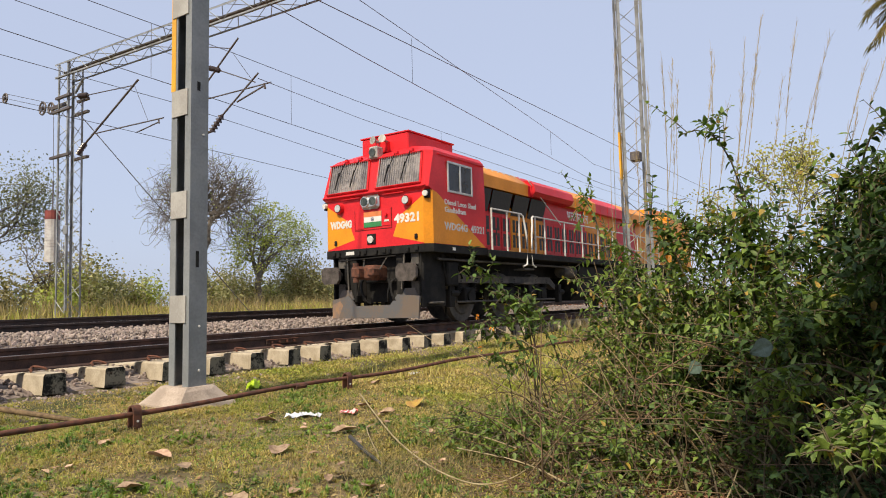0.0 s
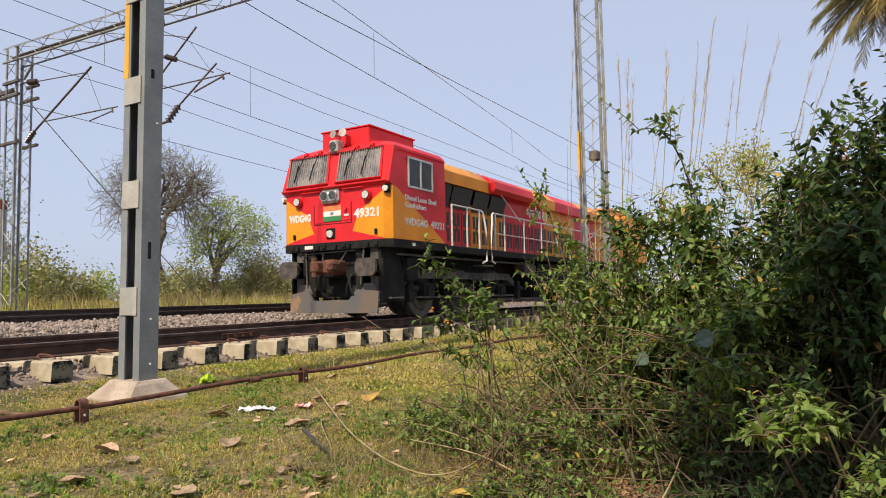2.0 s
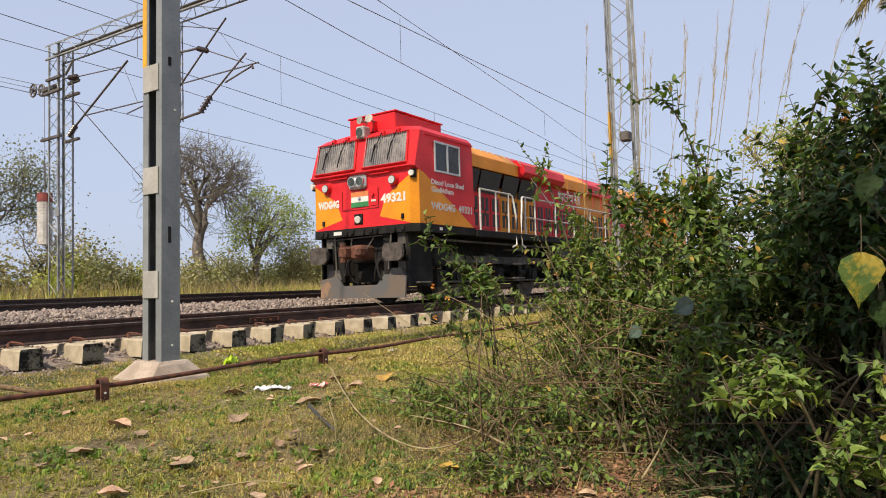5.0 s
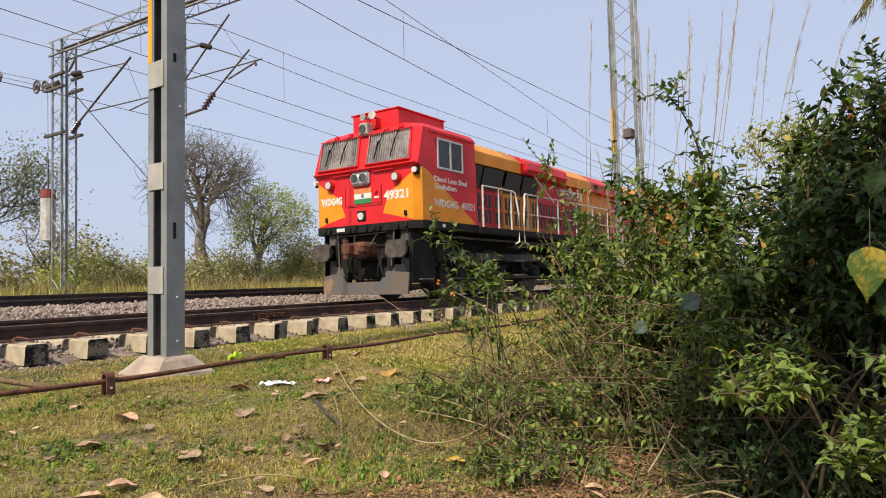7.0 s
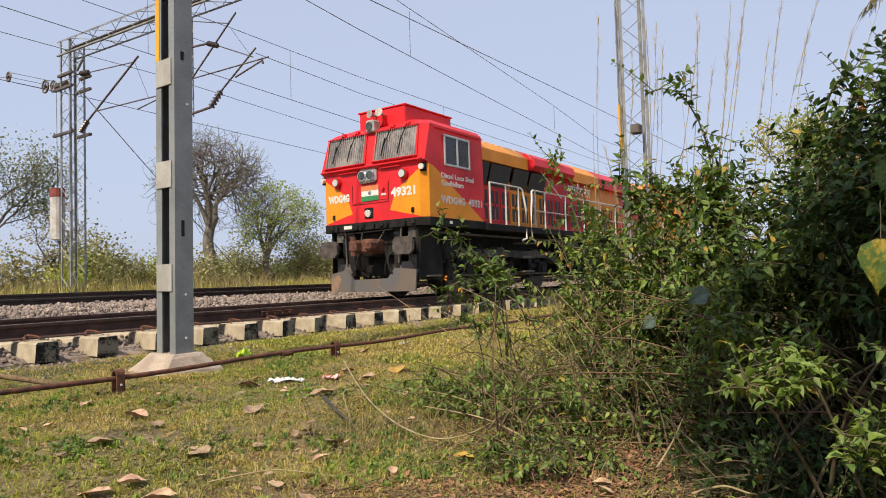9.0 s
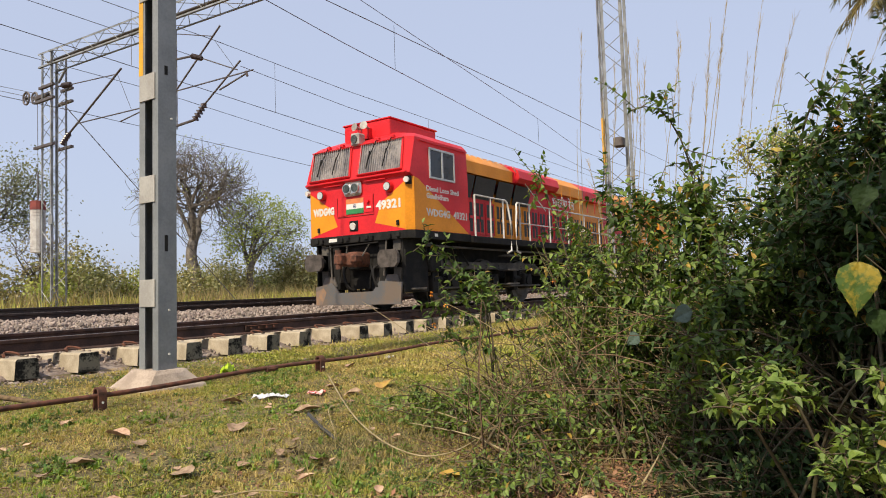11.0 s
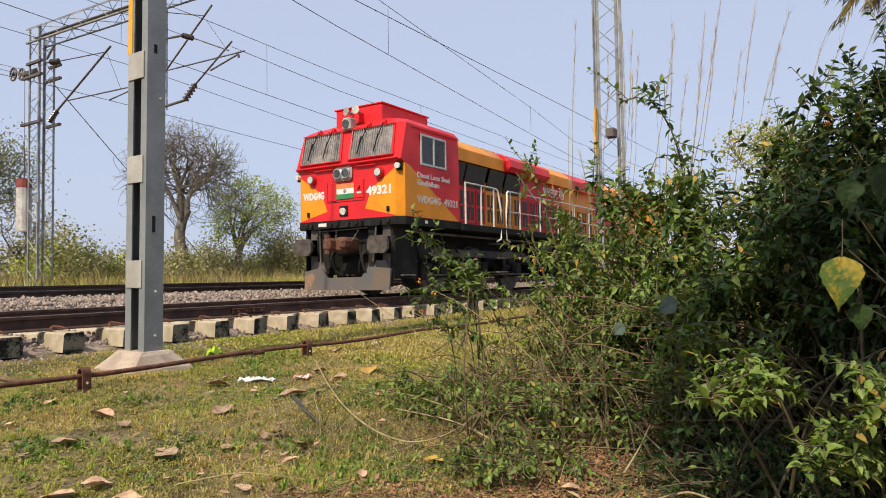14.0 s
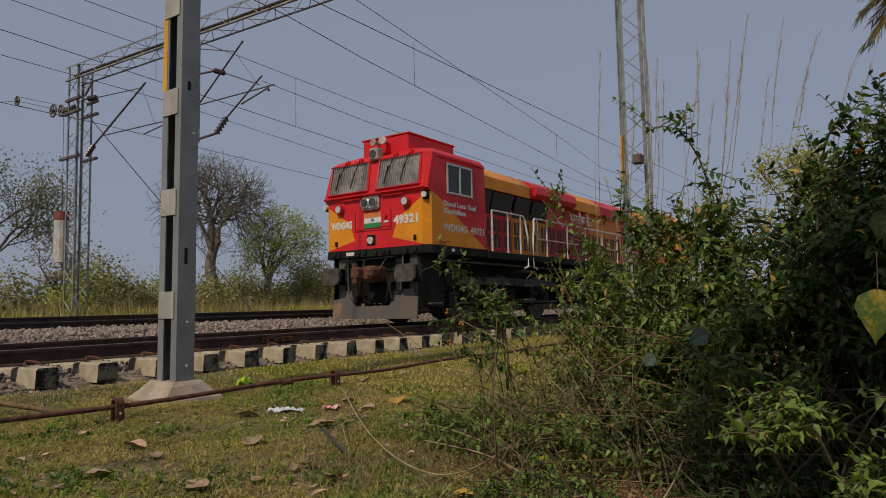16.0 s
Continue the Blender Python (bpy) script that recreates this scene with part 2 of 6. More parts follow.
def prism(bm, poly, axis, a, b):
    """Extrude a polygon along an axis from a to b. The polygon's two numbers are the other axes in order."""
    def p(u, v, w):
        return {"x": (w, u, v), "y": (u, w, v), "z": (u, v, w)}[axis]
    lo = [bm.verts.new(p(u, v, a)) for u, v in poly]
    hi = [bm.verts.new(p(u, v, b)) for u, v in poly]
    bm.faces.new(lo); bm.faces.new(hi[::-1])
    for i in range(len(poly)):
        j = (i + 1) % len(poly)
        bm.faces.new((lo[i], hi[i], hi[j], lo[j]))
    return bm


def B():
    return bmesh.new()


def thing(name, label, category, group="", kind="", at=(0, 0, 0)):
    ob = new(name)
    ob.location = at
    ob.empty_display_size = 0.2
    return tagged(ob, label, category, group, kind)


def tube_arrays(points, radii, seg=5):
    """Vertices and faces of a tapered tube along points."""
    pts = np.asarray(points, float)
    n = len(pts)
    tang = np.gradient(pts, axis=0)
    tang /= np.linalg.norm(tang, axis=1)[:, None] + 1e-9
    ref = np.array([0.0, 0, 1]) if abs(tang[0, 2]) < 0.9 else np.array([1.0, 0, 0])
    u = np.cross(tang, ref); u /= np.linalg.norm(u, axis=1)[:, None] + 1e-9
    w = np.cross(tang, u)
    ang = np.arange(seg) * 2 * np.pi / seg
    v = (pts[:, None] + np.asarray(radii)[:, None, None] * (np.cos(ang)[None, :, None] * u[:, None] + np.sin(ang)[None, :, None] * w[:, None])).reshape(-1, 3)
    f = []
    for i in range(n - 1):
        for k in range(seg):
            k2 = (k + 1) % seg
            f.append((i * seg + k, i * seg + k2, (i + 1) * seg + k2, (i + 1) * seg + k))
    return v, f


class Soup:
    """Collects tubes and leaves into one mesh."""
    def __init__(self):
        self.v, self.f, self.n = [], [], 0

    def add(self, v, f):
        self.v.append(np.asarray(v, float))
        self.f += [tuple(i + self.n for i in q) for q in f]
        self.n += len(v)

    def tube(self, pts, radii, seg=5):
        self.add(*tube_arrays(pts, radii, seg))

    def make(self, name, material, parent=None, label="", smooth=False):
        return from_arrays(name, np.concatenate(self.v), self.f, material, parent, label, smooth)


LEAF_SHAPE = np.array([(0, 0, 0), (0.25, 0.22, 0.07), (0.19, 0.60, 0.04), (0, 1.0, -0.16), (-0.19, 0.60, 0.04), (-0.25, 0.22, 0.07), (0, 0.40, -0.02)])
LEAF_FACES = [(6, k, (k + 1) % 6) for k in range(6)]


def leaves_arrays(where, ways, sizes, rng, droop=0.2, shape=LEAF_SHAPE, faces=LEAF_FACES, flat=0.0):
    """Many leaves at once: where they start, which way they point, how long they are."""
    where, ways = np.asarray(where, float), np.asarray(ways, float)
    n = len(where)
    y = ways / (np.linalg.norm(ways, axis=1)[:, None] + 1e-9)
    y[:, 2] -= droop * rng.random(n)
    y /= np.linalg.norm(y, axis=1)[:, None] + 1e-9
    up = np.stack([rng.normal(0, 0.45 * (1 - flat), n), rng.normal(0, 0.45 * (1 - flat), n), np.ones(n)], 1)
    x = np.cross(y, up); x /= np.linalg.norm(x, axis=1)[:, None] + 1e-9
    z = np.cross(x, y)
    s = np.asarray(sizes)[:, None, None]
    v = where[:, None] + s * (shape[None, :, 0:1] * x[:, None] + shape[None, :, 1:2] * y[:, None] + shape[None, :, 2:3] * z[:, None])
    k = len(shape)
    f = (np.array(faces)[None] + (np.arange(n) * k)[:, None, None]).reshape(-1, len(faces[0]))
    return v.reshape(-1, 3), [tuple(q) for q in f.tolist()]


def text_mesh(name, text, size, m, material, parent, label="", bold=0.0):
    """Raised lettering in the built-in font, standing in the pose m (its face towards local +z)."""
    cu = bpy.data.curves.new(name, "FONT")
    cu.body, cu.size, cu.extrude, cu.resolution_u, cu.offset = text, size, 0.002, 2, bold
    tmp = bpy.data.objects.new(name, cu)
    scene.collection.objects.link(tmp)
    me = bpy.data.meshes.new_from_object(tmp.evaluated_get(bpy.context.evaluated_depsgraph_get()))
    bpy.data.objects.remove(tmp)
    me.name = name
    me.transform(m)
    me.materials.clear()
    return link_mesh(name, me, material, parent, label)

# ---- ground ----
def smooth_step(a, b, x):
    t = np.clip((np.asarray(x, float) - a) / (b - a), 0, 1)
    return t * t * (3 - 2 * t)


def gz(x, y):
    """Height of the ground."""
    x, y = np.asarray(x, float), np.asarray(y, float)
    z = -0.43 - 0.07 * smooth_step(1.5, 3.2, x) - 0.05 * smooth_step(3.6, 6.0, x)
    z = z + 0.10 * (1 - smooth_step(0.4, 1.5, x)) + 0.30 * (1 - smooth_step(-3.6, -1.2, x)) - 0.05 * (1 - smooth_step(-9, -7, x))
    near = smooth_step(1.5, 2.2, x) * (1 - smooth_step(14, 40, np.hypot(x - 6, y + 4)))
    z = z + near * (0.022 * np.sin(2.1 * x + 1.3 * y) * np.sin(1.7 * y - 0.8 * x) + 0.01 * np.sin(7 * x + 3 * y) * np.sin(5 * y))
    return z + 0.15 * (1 - smooth_step(-30, -8, x))


def axis_steps(lo, hi, fine_lo, fine_hi, step):
    core = np.arange(fine_lo, fine_hi + step / 2, step)
    out_lo = fine_lo - np.geomspace(step, fine_lo - lo, 26)[::-1]
    out_hi = fine_hi + np.geomspace(step, hi - fine_hi, 26)
    return np.concatenate([out_lo, core, out_hi])


def build_ground():
    xs, ys = axis_steps(-900, 900, -8, 11, 0.12), axis_steps(-900, 900, -11, 8, 0.12)
    gx, gy = np.meshgrid(xs, ys, indexing="ij")
    v = np.stack([gx, gy, gz(gx, gy)], -1).reshape(-1, 3)
    n, m = len(xs), len(ys)
    i, j = np.meshgrid(np.arange(n - 1), np.arange(m - 1), indexing="ij")
    a = (i * m + j).ravel()
    f = np.stack([a, a + m, a + m + 1, a + 1], 1)
    ob = from_arrays("ground", v, f, GROUND, smooth=True)
    tagged(ob, "trackside earth with sparse green and dry grass", "ground", kind="structure")


build_ground()

# ---- tracks ----
RAIL_PROFILE = [(-0.075, -0.172), (0.075, -0.172), (0.075, -0.160), (0.012, -0.140), (0.009, -0.05), (0.034, -0.036), (0.036, -0.006),
                (0.028, 0), (-0.028, 0), (-0.036, -0.006), (-0.034, -0.036), (-0.009, -0.05), (-0.012, -0.140), (-0.075, -0.160)]


def rail(x, z, material, label, y0=-70, y1=260):
    ob = part("rail", prism(B(), [(x + u, z + w) for u, w in RAIL_PROFILE], "y", y0, y1), material)
    tagged(ob, label, "rail", "rails", "structure")
    part("running_face", box(B(), x - 0.026, x + 0.030, y0, y1, z, z + 0.002), RAILTOP, ob, "worn grey running face")
    return ob


near_rail = rail(0.874, 0, RAILRUST, "rusty brown steel rail clipped to concrete sleepers")
rail(-0.874, 0, RAILRUST, "rusty brown steel rail clipped to concrete sleepers")
rail(-3.851, 0.228, RAILDARK, "dark steel rail of the second track")
rail(-5.599, 0.311, RAILDARK, "dark steel rail of the second track")


def fishplate(y):
    t = thing("fishplate", "rusty bolted fishplate joining the rail ends", "rail joint", at=(0.915, y, -0.09))
    part("plate", box(B(), -0.03, 0.0, -0.31, 0.31, -0.035, 0.035, 0.006), RAILRUST, t)
    part("ledge", box(B(), -0.02, 0.022, -0.31, 0.31, 0.030, 0.042, 0.003), RUST, t)
    for k in range(4):
        part("bolt", cyl(B(), (-0.01, -0.22 + 0.147 * k, 0), (0.03, -0.22 + 0.147 * k, 0), 0.02, 6), RUST, t)


fishplate(-3.02)


def sleeper_mesh(half=1.375, top=0.0, h=0.215):
    """A concrete sleeper, tapered in section, with the foul end faces and a dip between the rail seats."""
    bm = B()
    rows = [(-half, 0.0), (-half + 0.42, 0.0), (-0.45, -0.035), (0.45, -0.035), (half - 0.42, 0.0), (half, 0.0)]
    rings = []
    for x, dz in rows:
        rings.append([bm.verts.new((x, y, z)) for y, z in ((-0.125, -h), (-0.112, dz - 0.02), (-0.095, dz), (0.095, dz), (0.112, dz - 0.02), (0.125, -h))])
    for a, b in zip(rings, rings[1:]):
        for i in range(5):
            bm.faces.new((a[i], a[i + 1], b[i + 1], b[i]))
        bm.faces.new((a[5], a[0], b[0], b[5]))
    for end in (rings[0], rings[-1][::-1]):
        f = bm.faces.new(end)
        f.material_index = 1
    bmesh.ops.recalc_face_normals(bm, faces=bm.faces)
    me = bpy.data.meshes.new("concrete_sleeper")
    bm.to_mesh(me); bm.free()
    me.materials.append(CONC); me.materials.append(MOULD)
    return me


def clip_mesh():
    """A bent spring clip holding the rail's foot."""
    s = Soup()
    a = np.linspace(0, 1, 13)
    pts = np.stack([0.075 - 0.075 * np.sin(a * np.pi * 1.5), -0.06 + 0.12 * a, 0.016 + 0.034 * np.sin(a * np.pi) ** 0.7], 1)
    s.tube(pts, np.full(13, 0.013), 5)
    s.tube([(0.11, -0.08, 0.0), (0.10, -0.075, 0.025), (0.03, -0.06, 0.03)], [0.014, 0.014, 0.012], 5)
    me = bpy.data.meshes.new("rail_clip")
    me.from_pydata(np.concatenate(s.v).tolist(), [], s.f)
    me.materials.append(RUST)
    return me


SLEEPER, CLIP = sleeper_mesh(), clip_mesh()


def sleeper(y, x, z, tilt, group, label):
    ob = new("concrete_sleeper", SLEEPER)
    ob.matrix_basis = pose(x, y, z, 0, tilt, random.uniform(-0.8, 0.8))
    tagged(ob, label, "railway sleeper", group)
    for cx, turn in ((0.874, 0), (-0.874, 180), (0.874, 180), (-0.874, 0)):
        c = new("rail_clip", CLIP)
        c.parent = ob
        side = 1 if turn == 0 else -1
        c.matrix_basis = pose(cx + side * 0.055, 0, 0.008, 0, 0, turn)
    return ob


for k in range(-6, 46):
    sleeper(-6.58 + 0.67 * k, random.uniform(-0.012, 0.012), -0.184, 0, "sleepers under the near track",
            "pale concrete sleeper with black mould on its end")
for k in range(-8, 46):
    sleeper(-6.7 + 0.66 * k, -4.725, 0.085, 2.7, "sleepers under the far track", "concrete sleeper bedded in ballast under the far track")


ICO_V = np.array([(0, 1, 1.618), (0, 1, -1.618), (0, -1, 1.618), (0, -1, -1.618), (1, 1.618, 0), (1, -1.618, 0), (-1, 1.618, 0), (-1, -1.618, 0),
                  (1.618, 0, 1), (-1.618, 0, 1), (1.618, 0, -1), (-1.618, 0, -1)]) / 1.9
ICO_F = [(0, 2, 8), (0, 8, 4), (0, 4, 6), (0, 6, 9), (0, 9, 2), (2, 9, 7), (2, 7, 5), (2, 5, 8), (8, 5, 10), (8, 10, 4), (4, 10, 1), (4, 1, 6),
         (6, 1, 11), (6, 11, 9), (9, 11, 7), (7, 11, 3), (7, 3, 5), (5, 3, 10), (10, 3, 1), (1, 3, 11)]


def stones(name, label, xs, ys, zs, sizes, seed, material=None):
    rng = np.random.default_rng(seed)
    n = len(xs)
    jit = 1 + rng.uniform(-0.32, 0.32, (n, 12, 1))
    flat = np.stack([rng.uniform(0.7, 1.25, n), rng.uniform(0.7, 1.25, n), rng.uniform(0.55, 0.95, n)], 1)
    q = rng.normal(size=(n, 3, 3)); q = np.linalg.qr(q)[0]
    v = np.einsum("nij,nkj->nki", q, ICO_V[None] * jit * flat[:, None]) * np.asarray(sizes)[:, None, None]
    v = v + np.stack([xs, ys, zs], 1)[:, None]
    f = (np.array(ICO_F)[None] + (np.arange(n) * 12)[:, None, None]).reshape(-1, 3)
    ob = from_arrays(name, v.reshape(-1, 3), f, material or STONE)
    return tagged(ob, label, "ballast", kind="stuff")


def ballast_height(x):
    """Top of the stones across both tracks."""
    return np.interp(x, [-7.6, -6.4, -5.9, -3.5, -3.1, -2.0, -1.25, -0.7, 0.7, 1.15, 1.6], [-0.15, 0.10, 0.10, 0.06, 0.10, 0.02, -0.14, -0.22, -0.24, -0.36, -0.5])


def build_ballast():
    rng = np.random.default_rng(5)
    n = 15000
    x = rng.uniform(-3.6, -0.95, n); y = rng.uniform(-9.5, 1, n) + rng.exponential(5, n) * (rng.random(n) < 0.6)
    stones("ballast_stones", "pinkish-grey crushed stone heaped between the tracks", x, y, ballast_height(x) + rng.normal(0, 0.02, n) - 0.01, rng.uniform(0.02, 0.042, n), 6)
    n = 5000
    x = rng.uniform(-0.8, 1.25, n); y = rng.uniform(-9.5, 12, n)
    stones("ballast_stones", "dusty crushed stone between the sleepers", x, y, ballast_height(x) + rng.normal(0, 0.02, n) - 0.01, rng.uniform(0.015, 0.035, n), 7)
    n = 4000
    x = rng.uniform(-7, -3.6, n); y = rng.uniform(-9.5, 12, n)
    stones("ballast_stones", "dark crushed stone under the far track", x, y, ballast_height(x) + rng.normal(0, 0.02, n), rng.uniform(0.02, 0.04, n), 8)
    n = 1100
    x = 1.3 + rng.exponential(0.32, n); y = rng.uniform(-8.5, 3, n)
    stones("loose_stones", "loose pale stones scattered beside the sleepers", x, y, gz(x, y) + 0.004, rng.uniform(0.008, 0.024, n), 9)
    # the bed that carries the stones
    xs = np.array([-7.6, -6.4, -5.9, -3.5, -3.1, -2.0, -1.25, -0.7, 0.7, 1.1, 1.34])
    ys = np.array([-70.0, 260.0])
    v = [(a, b, float(ballast_height(a)) - 0.035) for b in ys for a in xs]
    k = len(xs)
    bed = from_arrays("ballast_bed", v, [(i, i + 1, k + i + 1, k + i) for i in range(k - 1)], STONEBED)
    tagged(bed, "bed of crushed stone under both tracks", "ballast", kind="structure")


STONEBED = mat("ballast_bed", (0.28, 0.225, 0.19), (0.12, 0.09, 0.08), 0.95, scale=14, fine=34, bump=1.0, spread=0.5)
build_ballast()


# ---- overhead line ----
def lattice(t, a, b, across, deep, w, d, pitch, chord=0.03, lace=0.012, material=LATTICE):
    """A four-chord lattice from a to b: across and deep are its cross directions, w and d its widths."""
    a, b, across, deep = Vector(a), Vector(b), Vector(across), Vector(deep)
    corners = [across * (sx * w / 2) + deep * (sy * d / 2) for sx, sy in ((-1, -1), (1, -1), (1, 1), (-1, 1))]
    along = (b - a).normalized()
    for c in corners:
        bm = B()
        inner = -(c.project(across).normalized()), -(c.project(deep).normalized())
        for side, other in (inner, inner[::-1]):
            p = [a + c, a + c + side * chord * 2, a + c + side * chord * 2 + other * 0.008, a + c + other * 0.008]
            lo = [bm.verts.new(q) for q in p]; hi = [bm.verts.new(q + (b - a)) for q in p]
            bm.faces.new(lo); bm.faces.new(hi[::-1])
            for i in range(4):
                bm.faces.new((lo[i], hi[i], hi[(i + 1) % 4], lo[(i + 1) % 4]))
        part("chord", bm, material, t)
    bm = B()
    n = max(2, int((b - a).length / pitch))
    for i in range(4):
        p, q = corners[i], corners[(i + 1) % 4]
        for k in range(n):
            f0, f1 = k / n, (k + 1) / n
            s, e = (p, q) if k % 2 == 0 else (q, p)
            cyl(bm, a + (b - a) * f0 + s, a + (b - a) * f1 + e, lace, 4)
    part("lacing", bm, material, t)


def insulator(bm, a, b, r=0.075, sheds=6):
    a, b = Vector(a), Vector(b)
    cyl(bm, a, b, r * 0.45, 8)
    for k in range(sheds):
        p = a.lerp(b, (k + 0.5) / sheds); d = (b - a).normalized() * 0.018
        cyl(bm, p - d, p + d, r, 10, r * 0.6)


def py(x):
    """The gantry stands a little askew to the track."""
    return 0.052 * (x + 5.9)


def build_portal():
    t = thing("portal_gantry", "galvanised lattice portal spanning the tracks for the overhead line", "gantry")
    across, deep = (0.9987, 0.052, 0), (-0.052, 0.9987, 0)
    mx = -11.0
    lattice(t, (mx, py(mx), -0.1), (mx, py(mx), 7.65), across, deep, 0.52, 0.46, 0.42, 0.03, 0.010)
    lattice(t, (-11.4, py(-11.4), 7.45), (11.2, py(11.2), 7.45), deep, (0, 0, 1), 0.5, 0.43, 0.55, 0.024, 0.010)
    lattice(t, (11.0, py(11), -0.6), (11.0, py(11), 7.7), across, deep, 0.52, 0.46, 0.42, 0.03, 0.010)
    lattice(t, (-5.68, py(-5.68), 4.6), (-5.68, py(-5.68), 7.15), across, deep, 0.13, 0.13, 0.3, 0.018, 0.008)
    bm = B(); prism(bm, [(-11.3, py(-11.3) - 0.1), (11.0, py(11) - 0.1), (11.0, py(11) + 0.1), (-11.3, py(-11.3) + 0.1)], "z", 7.43, 7.442)
    part("walkway_plate", bm, TUBE, t)
    for z, xa in ((6.58, -11.3), (6.20, -11.55), (4.86, -11.6)):
        part("bracket", box(B(), xa, -10.5, py(mx) - 0.3, py(mx) - 0.22, z, z + 0.07), TUBE, t)
        part("bracket", box(B(), xa + 0.2, -10.5, py(mx) + 0.22, py(mx) + 0.3, z, z + 0.07), TUBE, t)
    part("knee_brace", cyl(B(), (-10.75, py(mx), 6.75), (-10.3, py(mx), 7.1), 0.035, 6), LATTICE, t)
    part("switch_box", box(B(), -10.75, -10.55, -0.56, -0.50, 2.6, 2.85, 0.01), LATTICE, t)
    part("base_block", box(B(), -11.4, -10.6, -0.65, 0.15, -0.5, 0.05, 0.05), FOUND, t)


def arm(name, label, rows):
    """An overhead bracket from straight members: kind, its two ends as (x, z), and thickness."""
    t = thing("cantilever_arm", label, "overhead line bracket", "cantilever arms")
    for kind, a, b, r in rows:
        p, q = Vector((a[0], py(a[0]), a[1])), Vector((b[0], py(b[0]), b[1]))
        bm = B()
        if kind == "insulator":
            insulator(bm, p, q, r, 5)
        else:
            cyl(bm, p, q, r, 6)
        part(kind, bm, INSUL if kind == "insulator" else WIRE if kind == "drop_wire" else TUBE, t, "ribbed brown insulator" if kind == "insulator" else "")


def sag_wire(name, label, pts, r=0.009, dip=0.0):
    p = [Vector(q) for q in pts]
    out, rad = [], []
    for a, b in zip(p, p[1:]):
        for k in range(12):
            f = k / 12
            q = a.lerp(b, f); q.z -= dip * 4 * f * (1 - f)
            out.append(q)
    out.append(p[-1])
    s = Soup(); s.tube(out, np.full(len(out), r), 4)
    ob = s.make(name, WIRE)
    return tagged(ob, label, "wire", "overhead wires")


def build_wires():
    along = lambda x0, x1, z0, z1, y0, y1, x_end, z_end: [(x0, y0, z0), (x1, y1, z1), (x_end, 120, z_end)]
    con, mes, fee = "thin dark contact wire", "thin dark messenger wire", "bare feeder wire strung along the line"
    sag_wire("contact_wire", con + " over the near track", [(0.6, -45, 6.4), (0.0, -2.1, 5.65), (0.0, 0, 5.45), (-2.1, 17.8, 5.5), (-2.1, 60, 5.5)])
    sag_wire("catenary_wire", mes + " over the near track", [(0.6, -45, 7.6), (0.0, -0.07, 6.61), (-1.2, 11.5, 6.33), (-2.1, 17.8, 6.25), (-2.1, 60, 6.9)])
    sag_wire("feeder_wire", fee, [(0, -45, 6.5), (0, -1.28, 6.17), (0, 14.8, 6.23), (0, 60, 6.5)], 0.010)
    sag_wire("catenary_wire", mes + " over the far track", [(-4.2, -45, 7.3), (-4.2, -3.4, 6.58), (-4.2, 0.13, 6.54), (-4.2, 4.81, 6.39), (-4.2, 40, 6.0)], 0.008)
    sag_wire("contact_wire", con + " over the far track", [(-4.2, -45, 5.9), (-4.2, -4.92, 5.49), (-4.2, -0.52, 5.29), (-4.2, 4.77, 5.03), (-4.2, 40, 4.9)], 0.008)
    sag_wire("feeder_wire", fee, [(-3.3, 0.13, 5.72), (-4.2, 4.79, 5.90), (-5.5, 40, 5.9)], 0.008)
    sag_wire("catenary_wire", mes + " held by the outer bracket", [(-8, -45, 6.9), (-8, -3.38, 6.36), (-8, 0.95, 6.27), (-8, 8.49, 5.76), (-8, 40, 5.6)], 0.008)
    sag_wire("contact_wire", con + " held by the outer bracket", [(-8, -45, 5.7), (-8, -1.21, 5.22), (-8, 1.06, 5.15), (-8, 7.27, 4.93), (-8, 40, 4.9)], 0.008)
    sag_wire("feeder_wire", fee, [(-4.2, -45, 6.6), (-4.2, -4.72, 6.10), (-4.2, -1.57, 6.02), (-4.57, 0.07, 6.14)], 0.007)
    drop = "thin hanger wire between messenger and contact wire"
    for x, y, z0, z1 in ((-0.22, 2.0, 5.46, 6.5), (-1.2, 11.5, 5.48, 6.33), (-4.2, 2.0, 5.17, 6.48), (-4.2, -2.0, 5.38, 6.56), (-4.2, 9, 5.0, 6.33)):
        ob = part("hanger_wire", cyl(B(), (x, y, z0), (x, y, z1), 0.006, 4), WIRE)
        tagged(ob, drop, "wire", "hanger wires")


